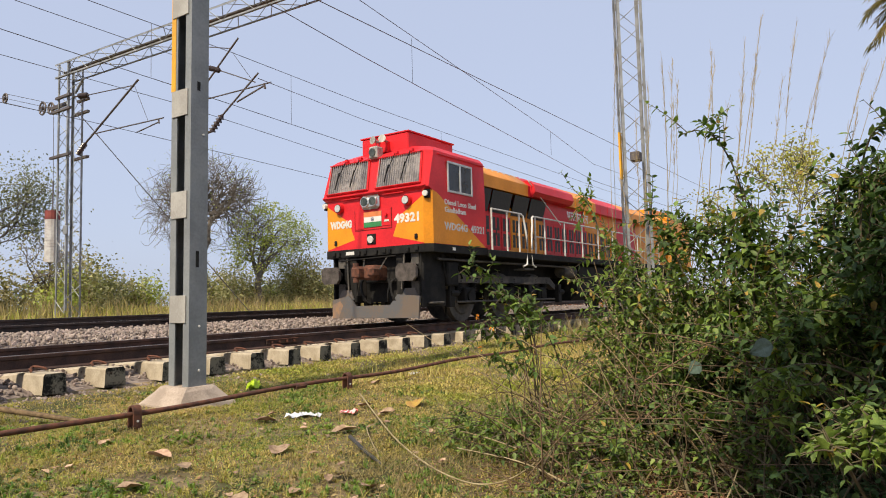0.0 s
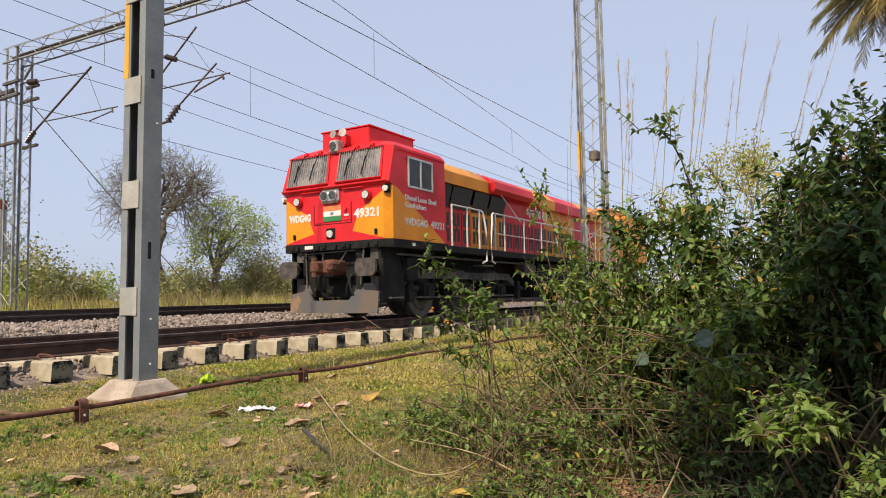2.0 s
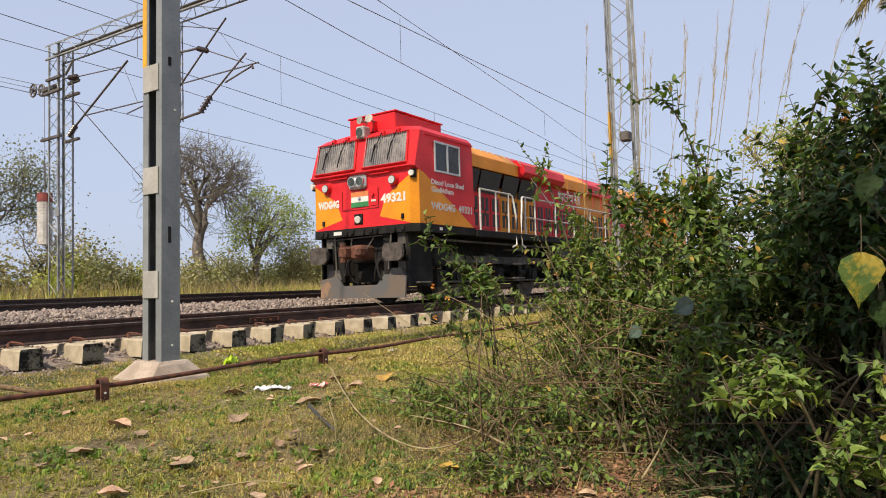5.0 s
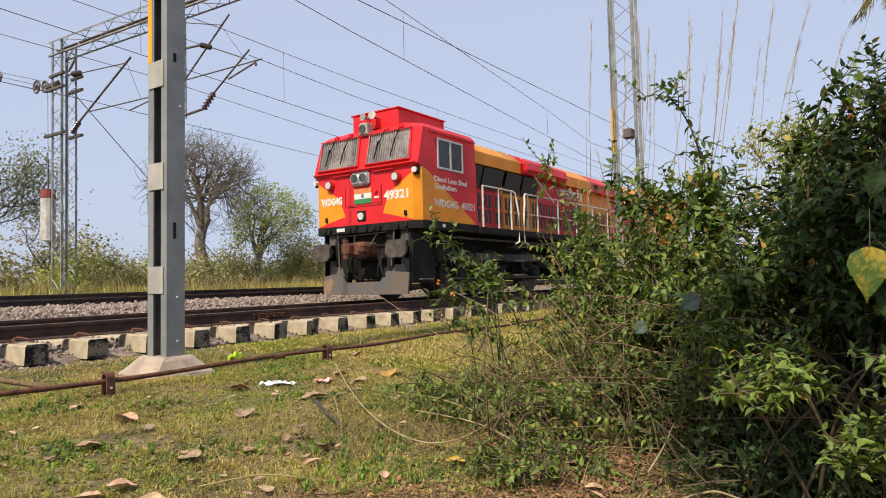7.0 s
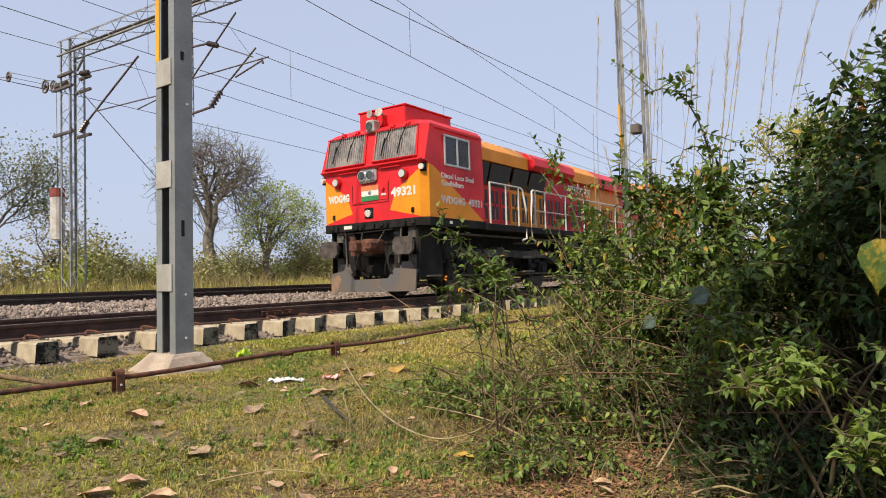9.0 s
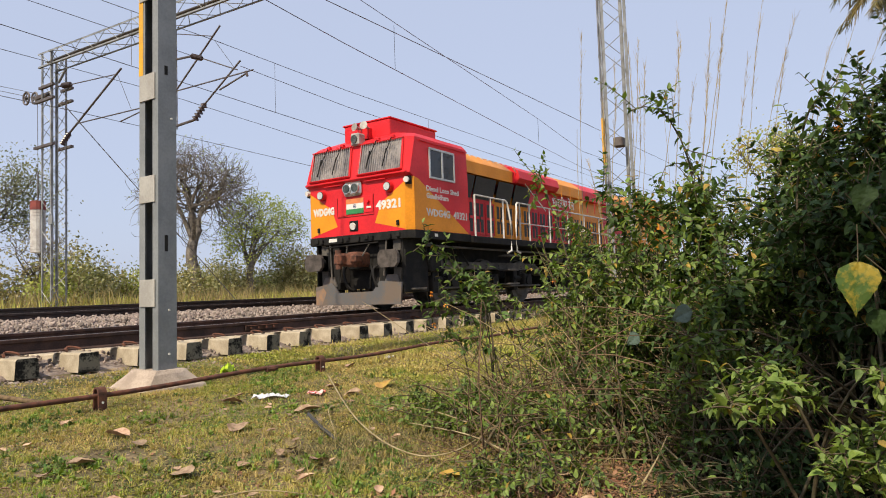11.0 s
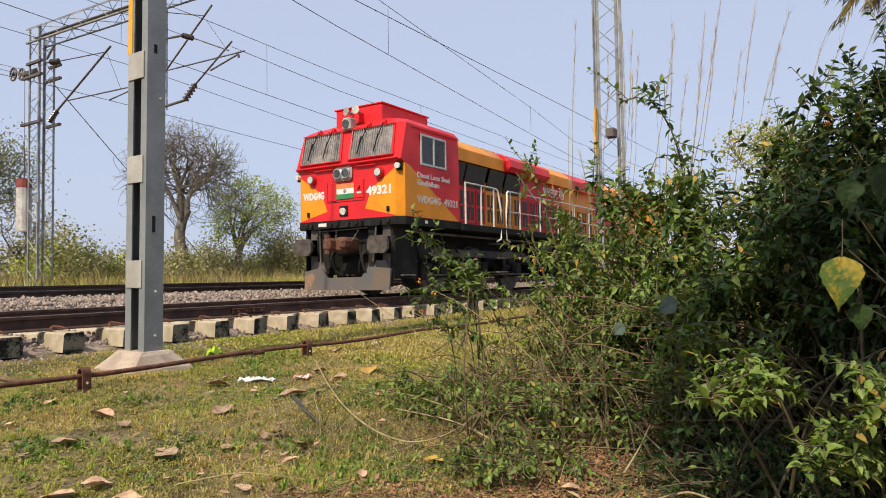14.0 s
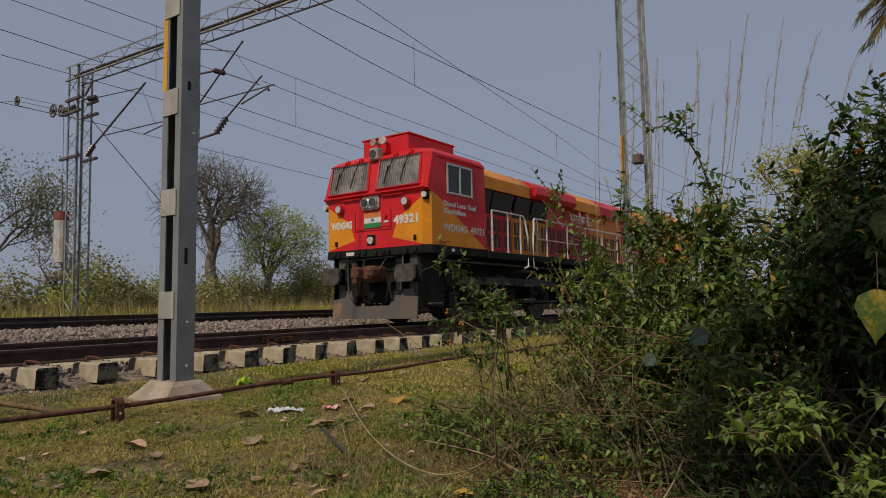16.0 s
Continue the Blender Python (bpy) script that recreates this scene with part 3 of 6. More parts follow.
def build_tensioner():
    t = thing("tension_weight", "white counterweight stack with a red cap hanging on a cable", "counterweight")
    for k in range(14):
        bm = B()
        cyl(bm, (-11.86, -0.31, 1.88 + 0.09 * k), (-11.86, -0.31, 1.96 + 0.09 * k), 0.20, 14)
        cyl(bm, (-11.86, -0.31, 1.96 + 0.09 * k), (-11.86, -0.31, 1.97 + 0.09 * k), 0.18, 14)
        part("weight", bm, WEIGHT, t)
    part("cap", cyl(B(), (-11.86, -0.31, 3.14), (-11.86, -0.31, 3.40), 0.205, 14), WEIGHTR, t, "dark red painted cap")
    part("hanger_rod", cyl(B(), (-11.86, -0.31, 3.40), (-11.86, -0.31, 4.3), 0.02, 6), TUBE, t)
    part("cable", cyl(B(), (-11.86, -0.31, 4.3), (-11.9, -0.31, 6.45), 0.008, 4), WIRE, t)
    p = thing("pulley_gear", "dark pulleys and cables of the wire tensioner", "pulley")
    for x, y, z, r in ((-12.05, -0.32, 6.53, 0.17), (-12.5, -0.35, 6.60, 0.19), (-14.75, -0.46, 7.33, 0.15)):
        bm = B()
        for k in range(18):
            a, b = 2 * math.pi * k / 18, 2 * math.pi * (k + 1) / 18
            cyl(bm, (x + r * math.cos(a), y, z + r * math.sin(a)), (x + r * math.cos(b), y, z + r * math.sin(b)), 0.028, 5)
        for k in range(5):
            a = 2 * math.pi * k / 5
            cyl(bm, (x, y, z), (x + r * math.cos(a), y, z + r * math.sin(a)), 0.018, 4)
        cyl(bm, (x, y - 0.05, z), (x, y + 0.05, z), 0.045, 10)
        part("pulley", bm, TUBE, p, "spoked iron pulley wheel")
    for dz in (-0.15, 0.0, 0.15):
        part("cable", cyl(B(), (-11.98, -0.32, 6.51 + dz), (-14.75, -0.46, 7.33 + dz), 0.008, 4), WIRE, p)
    part("yoke", box(B(), -12.0, -11.1, -0.36, -0.28, 6.45, 6.55), TUBE, p)
    part("tail_cable", cyl(B(), (-14.75, -0.46, 7.33), (-30, -1, 9.6), 0.008, 4), WIRE, p)
    g = part("guy_wire", cyl(B(), (-10.45, -0.24, 6.02), (-4.04 - 2.2, 2.6, -0.02), 0.013, 5), WIRE)
    tagged(g, "taut dark guy wire from the lattice mast to the ground", "wire")


build_portal()
arm("outer", "rusty steel cantilever bracket on the lattice mast", [
    ("mast_fixing", (-10.9, 6.66), (-10.5, 6.63), 0.025), ("stay_tube", (-10.2, 6.59), (-7.98, 6.46), 0.016), ("insulator", (-10.55, 6.63), (-10.15, 6.59), 0.085), ("bracket_tube", (-10.22, 5.20), (-7.81, 6.58), 0.028),
    ("insulator", (-10.60, 4.93), (-10.22, 5.20), 0.085), ("register_arm", (-9.86, 5.41), (-6.74, 5.36), 0.019), ("steady_arm", (-7.85, 5.15), (-6.92, 5.28), 0.019),
    ("drop_bracket", (-6.95, 5.37), (-6.92, 5.24), 0.022), ("drop_wire", (-7.98, 6.46), (-7.39, 5.40), 0.006)])
arm("inner", "rusty steel cantilever bracket under the gantry", [
    ("bracket_tube", (-5.68, 5.49), (-3.96, 6.84), 0.022), ("stay_tube", (-5.7, 7.04), (-4.23, 6.64), 0.012), ("mast_fixing", (-5.7, 6.36), (-4.95, 6.31), 0.03), ("insulator", (-4.97, 6.31), (-4.6, 6.17), 0.07),
    ("tie_tube", (-4.57, 6.16), (-3.40, 5.65), 0.014), ("drop_wire", (-4.16, 6.52), (-3.49, 5.71), 0.006)])
arm("lower", "rusty steel cantilever bracket with its registration arm", [
    ("bracket_tube", (-4.52, 5.05), (-3.30, 5.85), 0.022), ("insulator", (-4.90, 4.72), (-4.52, 5.05), 0.09), ("register_arm", (-5.68, 5.55), (-2.89, 5.55), 0.018),
    ("steady_arm", (-4.01, 5.29), (-3.15, 5.50), 0.022), ("drop_bracket", (-3.12, 5.56), (-3.08, 5.44), 0.03), ("mast_fixing", (-5.7, 4.66), (-4.86, 4.72), 0.035)])
build_wires()
build_tensioner()


def build_lattice_mast():
    t = thing("lattice_mast", "galvanised lattice mast with a yellow band standing in tall grass", "overhead line mast", at=(0, 0, 0))
    lattice(t, (3.76, 5.29, -0.5), (3.76, 5.29, 9.5), (0.83, 0.56, 0), (-0.56, 0.83, 0), 0.60, 0.36, 0.52, 0.034, 0.009)
    part("yellow_band", box(B(), 3.52, 3.56, 4.93, 5.05, 3.15, 4.25), STRIPE, t, "yellow painted band")
    part("switch_box", box(B(), 3.70, 3.92, 5.16, 5.40, 3.58, 3.80, 0.02), TUBE, t, "small grey switch box")
    part("base_block", box(B(), 3.3, 4.2, 4.85, 5.75, -0.75, -0.4, 0.05), FOUND, t)


build_lattice_mast()


def build_near_mast():
    """The battened steel mast: two channels back to back, plates across, on a sloped concrete foot."""
    x0, x1, y0, y1, top = 2.665, 2.985, -6.135, -5.932, 8.0
    t = thing("steel_mast", "grey battened steel mast with a yellow stripe on a concrete foot", "overhead line mast")
    t.matrix_basis = Matrix.Translation((2.84, -6.018, -0.33)) @ pose(0, 0, 0, -0.25, 0.42, 0) @ Matrix.Translation((-2.82, 6.03, 0.33))
    w, k, low = 0.095, 0.015, -0.33
    for a, s in ((x0, 1), (x1, -1)):
        c = [(a, y0), (a + s * w, y0), (a + s * w, y0 + k), (a + s * k, y0 + k), (a + s * k, y1 - k), (a + s * w, y1 - k), (a + s * w, y1), (a, y1)]
        part("channel", prism(B(), c, "z", low, top), GALV, t)
    z = 0.45
    while z < top:
        for yy in (y0 - 0.014, y1 + 0.002):
            part("batten", box(B(), x0 + 0.018, x1 - 0.045, yy, yy + 0.012, z - 0.135, z + 0.135, 0.003), BATTEN, t)
        z += 1.035
    part("yellow_stripe", box(B(), x0 - 0.003, x0 + 0.068, y0 - 0.005, y0 - 0.001, 2.66, 7.9), STRIPE, t, "weathered yellow warning stripe")
    # Black plate added to paint the shade between the channels.
    part("gap_shade_plate", box(B(), x0 + 0.02, x1 - 0.02, y1 - 0.03, y1 - 0.02, low, top), BLACK, t)
    for yy, zz in ((-6.02, 0.28), (-6.02, -0.15), (-5.99, 2.2)):
        part("bolt", cyl(B(), (x1, yy, zz), (x1 + 0.012, yy, zz), 0.011, 6), WHITEP, t)
    for zz, h in ((0.95, 0.09), (2.69, 0.05)):
        part("paint_mark", box(B(), x1, x1 + 0.003, -6.065, -6.03, zz - h, zz + h * 0.8), BLACK, t, "black painted number, too worn to read")
    bm = B()
    lo = [bm.verts.new(p) for p in ((2.44, -6.36, -0.60), (3.16, -6.36, -0.60), (3.16, -5.66, -0.60), (2.44, -5.66, -0.60))]
    mid = [bm.verts.new(p) for p in ((2.47, -6.33, -0.46), (3.13, -6.33, -0.46), (3.13, -5.70, -0.46), (2.47, -5.70, -0.46))]
    hi = [bm.verts.new(p) for p in ((x0 - 0.05, y0 - 0.05, -0.30), (x1 + 0.05, y0 - 0.05, -0.30), (x1 + 0.05, y1 + 0.06, -0.30), (x0 - 0.05, y1 + 0.06, -0.30))]
    bm.faces.new(hi)
    for a, b in ((lo, mid), (mid, hi)):
        for i in range(4):
            bm.faces.new((a[i], a[(i + 1) % 4], b[(i + 1) % 4], b[i]))
    bmesh.ops.subdivide_edges(bm, edges=bm.edges, cuts=3, use_grid_fill=True)
    for v in bm.verts:
        v.co += 0.02 * Vector(noise.noise_vector(v.co * 3.1)) if v.co.z < -0.305 else Vector()
    part("concrete_foot", bm, FOUND, t, "rough sloped concrete foot")


build_near_mast()


def build_rodding():
    t = thing("point_rod", "rusty round rod running low along the track", "pipe")
    s = Soup()
    ys = np.linspace(-14, 4.5, 60)
    s.tube(np.stack([3.62 + 0.02 * np.sin(ys * 1.3), ys, -0.36 + 0.012 * np.sin(ys * 2.1)], 1), np.full(60, 0.021), 10)
    s.make("rod", RUST, t, smooth=True)
    for y, h in ((-7.04, 0.26), (-4.55, 0.2), (0.0, 0.2), (-10.2, 0.24)):
        g = float(gz(3.62, y))
        p = thing("rod_support", "rusty steel guide post holding the rod", "post", "rod guide posts")
        bm = B()
        for x in (3.583, 3.657):
            box(bm, x - 0.006, x + 0.006, y - 0.036, y + 0.036, g - 0.05, -0.355, 0.002)
        part("post", bm, RUST, p)
        strap = B()
        a = np.linspace(0, math.pi, 11)
        prism(strap, [(3.62 + 0.043 * math.cos(u), -0.355 + 0.058 * math.sin(u)) for u in a] + [(3.62 + 0.031 * math.cos(u), -0.355 + 0.046 * math.sin(u)) for u in a[::-1]], "y", y - 0.036, y + 0.036)
        part("guide_strap", strap, RUST, p)
        for zz in (-0.42, -0.46):
            part("rivet", cyl(B(), (3.657, y, zz), (3.669, y, zz), 0.010, 6), WHITEP if zz > -0.45 else RUST, p)
    c = part("rod_coupling", cyl(B(), (3.62, -5.32, -0.36), (3.62, -5.18, -0.36), 0.028, 8), RUST)
    tagged(c, "rusty sleeve joining two lengths of rod", "pipe coupling")


build_rodding()
# ---- locomotive ----
RUSTLIGHT = mat("light_rust", (0.30, 0.17, 0.09), (0.17, 0.13, 0.11), 0.8, scale=6, fine=60, bump=0.2)
HORN = mat("horn_alloy", (0.44, 0.42, 0.38), (0.28, 0.26, 0.23), 0.5, 0.2, bump=0.0)


def hood_section(half, z_low, z_side, z_roof, inset):
    return [(-half, z_low), (half, z_low), (half, z_side), (half - inset, z_roof - 0.05), (half - inset - 0.25, z_roof), (-half + inset + 0.25, z_roof), (-half + inset, z_roof - 0.05), (-half, z_side)]


def polygon_plate(pts, thick):
    """A flat plate from 3D corner points, thickened along its normal."""
    bm = B()
    p = [Vector(q) for q in pts]
    nrm = (p[1] - p[0]).cross(p[2] - p[0]).normalized() * thick
    lo = [bm.verts.new(q) for q in p]; hi = [bm.verts.new(q + nrm) for q in p]
    bm.faces.new(lo[::-1]); bm.faces.new(hi)
    for i in range(len(p)):
        j = (i + 1) % len(p)
        bm.faces.new((lo[i], lo[j], hi[j], hi[i]))
    return bm


def cab_shell():
    """Cab: vertical lower front with cut corners, leaning windscreen, domed roof."""
    bm = B()
    H = 1.387
    def ring(z, y_front, half, cut):
        return [bm.verts.new(q) for q in ((-half + cut, y_front, z), (half - cut, y_front, z), (half, y_front + cut, z), (half, 2.36, z), (-half, 2.36, z), (-half, y_front + cut, z))]
    rings = [ring(1.56, 0.25, H, 0.13), ring(2.60, 0.25, H, 0.13), ring(2.66, 0.20, H, 0.05), ring(2.72, 0.22, H, 0.05), ring(3.40, 0.36, H - 0.02, 0.12),
             ring(3.50, 0.50, H - 0.12, 0.12), ring(3.62, 0.75, H - 0.55, 0.12)]
    for a, b in zip(rings, rings[1:]):
        for i in range(6):
            j = (i + 1) % 6
            bm.faces.new((a[i], a[j], b[j], b[i]))
    bm.faces.new(rings[0][::-1]); bm.faces.new(rings[-1])
    return bm


def bogie(t, y0):
    """Three wheelsets in a heavy side frame, with springs and brake gear."""
    b = new("bogie"); b.parent = t
    tagged(b, "black three-axle bogie, dusty with oil and grime")
    for k in range(3):
        y = y0 + 1.75 * k
        for sx in (-1, 1):
            bm = B()
            cyl(bm, (sx * 0.79, y, 0.53), (sx * 0.91, y, 0.53), 0.53, 28)
            cyl(bm, (sx * 0.76, y, 0.53), (sx * 0.79, y, 0.53), 0.56, 28)
            cyl(bm, (sx * 0.90, y, 0.53), (sx * 0.94, y, 0.53), 0.40, 24, 0.36)
            part("wheel", bm, DUSTY, b, "dark steel wheel with a worn rim")
            bm = B()
            box(bm, sx * 1.02 - 0.13, sx * 1.02 + 0.13, y - 0.2, y + 0.2, 0.36, 0.72, 0.03)
            cyl(bm, (sx * 1.02, y, 0.53), (sx * 1.19, y, 0.53), 0.14, 14)
            part("axle_box", bm, BLACK, b)
            for dy in (-0.3, 0.3):
                bm = B()
                for q in range(6):
                    cyl(bm, (sx * 1.02, y + dy, 0.62 + 0.055 * q), (sx * 1.02, y + dy, 0.645 + 0.055 * q), 0.095, 10)
                cyl(bm, (sx * 1.02, y + dy, 0.6), (sx * 1.02, y + dy, 0.96), 0.06, 8)
                part("spring", bm, BLACK, b)
        part("axle", cyl(B(), (-0.8, y, 0.53), (0.8, y, 0.53), 0.1, 10), BLACK, b)
    for sx in (-1, 1):
        bm = B()
        prism(bm, [(y0 - 0.85, 0.78), (y0 - 0.5, 0.98), (y0 + 4.0, 0.98), (y0 + 4.35, 0.78), (y0 + 4.3, 0.66), (y0 + 3.9, 0.82), (y0 - 0.4, 0.82), (y0 - 0.8, 0.66)], "x", sx * 1.02 - 0.09, sx * 1.02 + 0.09)
        part("side_frame", bm, DUSTY, b)
        for k in range(4):
            y = y0 - 0.72 + 1.75 * k
            bm = B(); box(bm, sx * 1.1 - 0.06, sx * 1.1 + 0.06, y - 0.09, y + 0.09, 0.32, 0.8, 0.01)
            cyl(bm, (sx * 1.12, y - 0.05, 0.6), (sx * 1.12, y + 0.24, 0.6), 0.07, 8)
            part("brake_cylinder", bm, BLACK, b)
        part("sand_pipe", cyl(B(), (sx * 0.98, y0 - 0.75, 0.9), (sx * 0.88, y0 - 0.55, 0.1), 0.025, 6), BLACK, b)
        part("brake_rod", cyl(B(), (sx * 1.18, y0 - 0.6, 0.42), (sx * 1.18, y0 + 4.1, 0.42), 0.022, 6), DUSTY, b)


def build_loco():
    t = thing("diesel_locomotive", "red and yellow diesel locomotive standing on the near track", "locomotive")
    part("cab", cab_shell(), RED, t, "glossy red cab with a leaning windscreen")
    # roof box
    part("roof_box", box(B(), -0.62, 0.62, 0.66, 2.32, 3.5, 3.93, 0.02), RED, t)
    part("roof_box_lid", box(B(), -0.65, 0.65, 0.64, 2.34, 3.925, 3.955, 0.005), RED, t)
    part("gutter", box(B(), 1.385, 1.41, 0.60, 2.34, 3.33, 3.355), RED, t)
    # windscreens
    for s in (-1, 1):
        xa, xb = (0.13, 1.20) if s > 0 else (-1.20, -0.13)
        f = lambda z: 0.22 + (z - 2.72) * 0.14 / 0.68
        frame_pts = lambda grow, lift: [(xa - grow, f(2.76 - grow) - lift, 2.76 - grow), (xb + grow, f(2.76 - grow) - lift, 2.76 - grow), (xb + grow - 0.03, f(3.36 + grow) - lift, 3.36 + grow), (xa - grow + 0.03, f(3.36 + grow) - lift, 3.36 + grow)]
        w = part("windscreen", polygon_plate(frame_pts(0.0, 0.006), 0.004), DIRTYGLASS, t, "dusty windscreen glass")
        rim = B()
        q = frame_pts(0.02, 0.02)
        for a, b in zip(q, q[1:] + q[:1]):
            cyl(rim, a, b, 0.022, 6)
        part("rubber_seal", rim, RED, w)
        for k in range(19):
            x = xa + 0.03 + (xb - xa - 0.06) * k / 18
            part("guard_bar", cyl(B(), (x, f(2.75) - 0.05, 2.75), (x, f(3.38) - 0.05, 3.38), 0.0055, 5), BARS, w)
        for z in (2.75, 3.38):
            part("guard_rail", cyl(B(), (xa - 0.02, f(z) - 0.05, z), (xb + 0.02, f(z) - 0.05, z), 0.012, 5), RED, w)
        for x, z0, dx in ((xa + 0.42, 3.33, -0.16), (xa + 0.80, 3.36, -0.12)):
            bm = B(); cyl(bm, (x, f(3.42) - 0.06, 3.42), (x + dx, f(z0 - 0.3) - 0.07, z0 - 0.3), 0.010, 5)
            cyl(bm, (x + dx + 0.03, f(3.2) - 0.072, 3.2), (x + dx - 0.03, f(2.84) - 0.072, 2.84), 0.014, 5)
            part("wiper", bm, BLACK, w)
            part("wiper_motor", box(B(), x - 0.03, x + 0.05, f(3.42) - 0.06, f(3.42) + 0.02, 3.40, 3.47, 0.008), RED, w)
        part("sill_ledge", box(B(), xa - 0.12, xb + 0.16, 0.155, 0.2, 2.655, 2.69, 0.008), RED, t)
    # headlight on the roof edge and horns
    h = part("roof_light", box(B(), -0.11, 0.11, 0.26, 0.5, 3.38, 3.64, 0.03), HORN, t, "grey roof light housing")
    part("lens", cyl(B(), (0, 0.265, 3.51), (0, 0.245, 3.51), 0.085, 16), LENSDARK, h)
    for x, dirx in ((-0.03, -0.05), (0.11, 0.10)):
        bm = B(); cyl(bm, (x, 0.66, 3.76), (x + dirx * 0.5, 0.44, 3.78), 0.022, 10, 0.03); cyl(bm, (x + dirx * 0.5, 0.44, 3.78), (x + dirx * 0.75, 0.35, 3.79), 0.03, 14, 0.085)
        part("horn", bm, HORN, t, "dull silver air horn")
    part("horn_stand", box(B(), -0.05, 0.15, 0.55, 0.66, 3.55, 3.78), RED, t)
    # twin headlight
    hl = part("headlight", box(B(), -0.27, 0.20, 0.17, 0.26, 2.34, 2.63, 0.05), CHROME, t, "twin round headlights in a grey plate")
    for x in (-0.145, 0.075):
        part("bezel", cyl(B(), (x, 0.175, 2.49), (x, 0.14, 2.49), 0.105, 20), CHROME, hl)
        part("lens", cyl(B(), (x, 0.142, 2.49), (x, 0.13, 2.49), 0.085, 20), LENSDARK, hl)
    for x in (-0.89, 0.89):
        ml = part("marker_light", cyl(B(), (x, 0.255, 2.43), (x, 0.16, 2.43), 0.105, 18, 0.095), RED, t, "round marker light with a clear lens")
        part("lens", cyl(B(), (x, 0.165, 2.43), (x, 0.145, 2.43), 0.075, 16), LENS, ml)
        part("bezel", cyl(B(), (x, 0.162, 2.43), (x, 0.155, 2.43), 0.088, 18), BLACK, ml)
        part("grab_rail", cyl(B(), (x * 0.62 - 0.26, 0.20, 2.60), (x * 0.62 + 0.26, 0.20, 2.60), 0.012, 6), RED, t)
    for x in (-1.30, 1.30):
        n = part("corner_light", cyl(B(), (x * 0.99, 0.36, 2.54), (x * 1.02, 0.20, 2.52), 0.055, 12), WHITEP, t, "pale corner lamp")
        part("recess", box(B(), x - 0.07, x + 0.07, 0.262, 0.33, 2.44, 2.60), BLACK, n)
    lw = part("lower_light_box", box(B(), -0.16, 0.06, 0.222, 0.26, 1.63, 1.84, 0.01), BLACK, t)
    part("lens", cyl(B(), (-0.05, 0.225, 1.73), (-0.05, 0.190, 1.72), 0.072, 16), WHITEP, lw)
    # flag panel
    fl = part("flag_panel", box(B(), -0.24, 0.22, 0.236, 0.248, 1.98, 2.29, 0.003), WHITEP, t, "painted flag of saffron, white and green bands")
    part("band", box(B(), -0.24, 0.22, 0.232, 0.2355, 2.19, 2.29), SAFFRON, fl)
    part("band", box(B(), -0.24, 0.22, 0.232, 0.2355, 1.98, 2.08), FLAGGREEN, fl)
    ring = B()
    for k in range(12):
        a, b = 2 * math.pi * k / 12, 2 * math.pi * (k + 1) / 12
        cyl(ring, (-0.01 + 0.036 * math.cos(a), 0.233, 2.135 + 0.036 * math.sin(a)), (-0.01 + 0.036 * math.cos(b), 0.233, 2.135 + 0.036 * math.sin(b)), 0.004, 4)
        cyl(ring, (-0.01, 0.233, 2.135), (-0.01 + 0.036 * math.cos(a), 0.233, 2.135 + 0.036 * math.sin(a)), 0.0018, 3)
    part("wheel_emblem", ring, NAVY, fl)
    # access doors and small fittings on the front
    for xa, xb, za, zb in ((-0.47, -0.25, 1.95, 2.32), (0.25, 0.46, 1.98, 2.32)):
        part("access_door", box(B(), xa, xb, 0.238, 0.252, za, zb, 0.004), RED, t)
    part("valve", cyl(B(), (0.35, 0.24, 2.2), (0.35, 0.19, 2.2), 0.035, 8), RED, t)
    part("plate", box(B(), 0.30, 0.42, 0.228, 0.236, 2.06, 2.10), WHITEP, t)
    for x in (-1.02, 1.08):
        part("tow_hook", box(B(), x - 0.03, x + 0.03, 0.21, 0.25, 1.66, 1.76, 0.01), BLACK, t)
    # yellow paintwork, a skin a few millimetres proud
    Y0, H = 0.2485, 1.3895
    for s in (-1, 1):
        pts = [(s * 1.255, Y0, 1.575), (s * 0.50, Y0, 1.75), (s * 0.66, Y0, 2.13), (s * 1.255, Y0, 2.50)]
        part("yellow_panel", polygon_plate(pts if s < 0 else pts[::-1], -0.002), YELLOW, t, "orange-yellow painted panel")
        pts = [(s * 1.2545, Y0 - 0.001, 1.562), (s * 1.2545, Y0 - 0.001, 2.595), (s * 1.3895, 0.379, 2.595), (s * 1.3895, 0.379, 1.562)]
        part("yellow_panel", polygon_plate(pts if s > 0 else pts[::-1], -0.002), YELLOW, t, "orange-yellow painted panel")
        pts = [(s * H, 0.381, 1.565), (s * H, 2.33, 1.565), (s * H, 0.53, 2.56), (s * H, 0.381, 2.60)]
        part("yellow_panel", polygon_plate(pts if s < 0 else pts[::-1], -0.002), YELLOW, t, "orange-yellow painted panel")
    # side window
    for s in (-1, 1):
        xs = sorted((s * 1.385, s * 1.397))
        w = part("side_window", box(B(), *xs, 0.93, 1.80, 2.64, 3.22), GLASSD, t, "dark sliding side window in an aluminium frame")
        xo = sorted((s * 1.385, s * 1.412))
        for ya, yb, za, zb in ((0.90, 1.83, 3.20, 3.245), (0.90, 1.83, 2.615, 2.655), (0.90, 0.94, 2.64, 3.22), (1.79, 1.83, 2.64, 3.22), (1.34, 1.39, 2.64, 3.22)):
            part("frame_bar", box(B(), *xo, ya, yb, za, zb, 0.004), ALU, w)
    # lettering
    front = lambda x, z, wide: pose(x, 0.243, z, 90, 0, 0) @ Matrix.Diagonal((wide, 1, 1, 1))
    side = lambda y, z, wide: pose(1.3925, y, z, 90, 0, 90) @ Matrix.Diagonal((wide, 1, 1, 1))
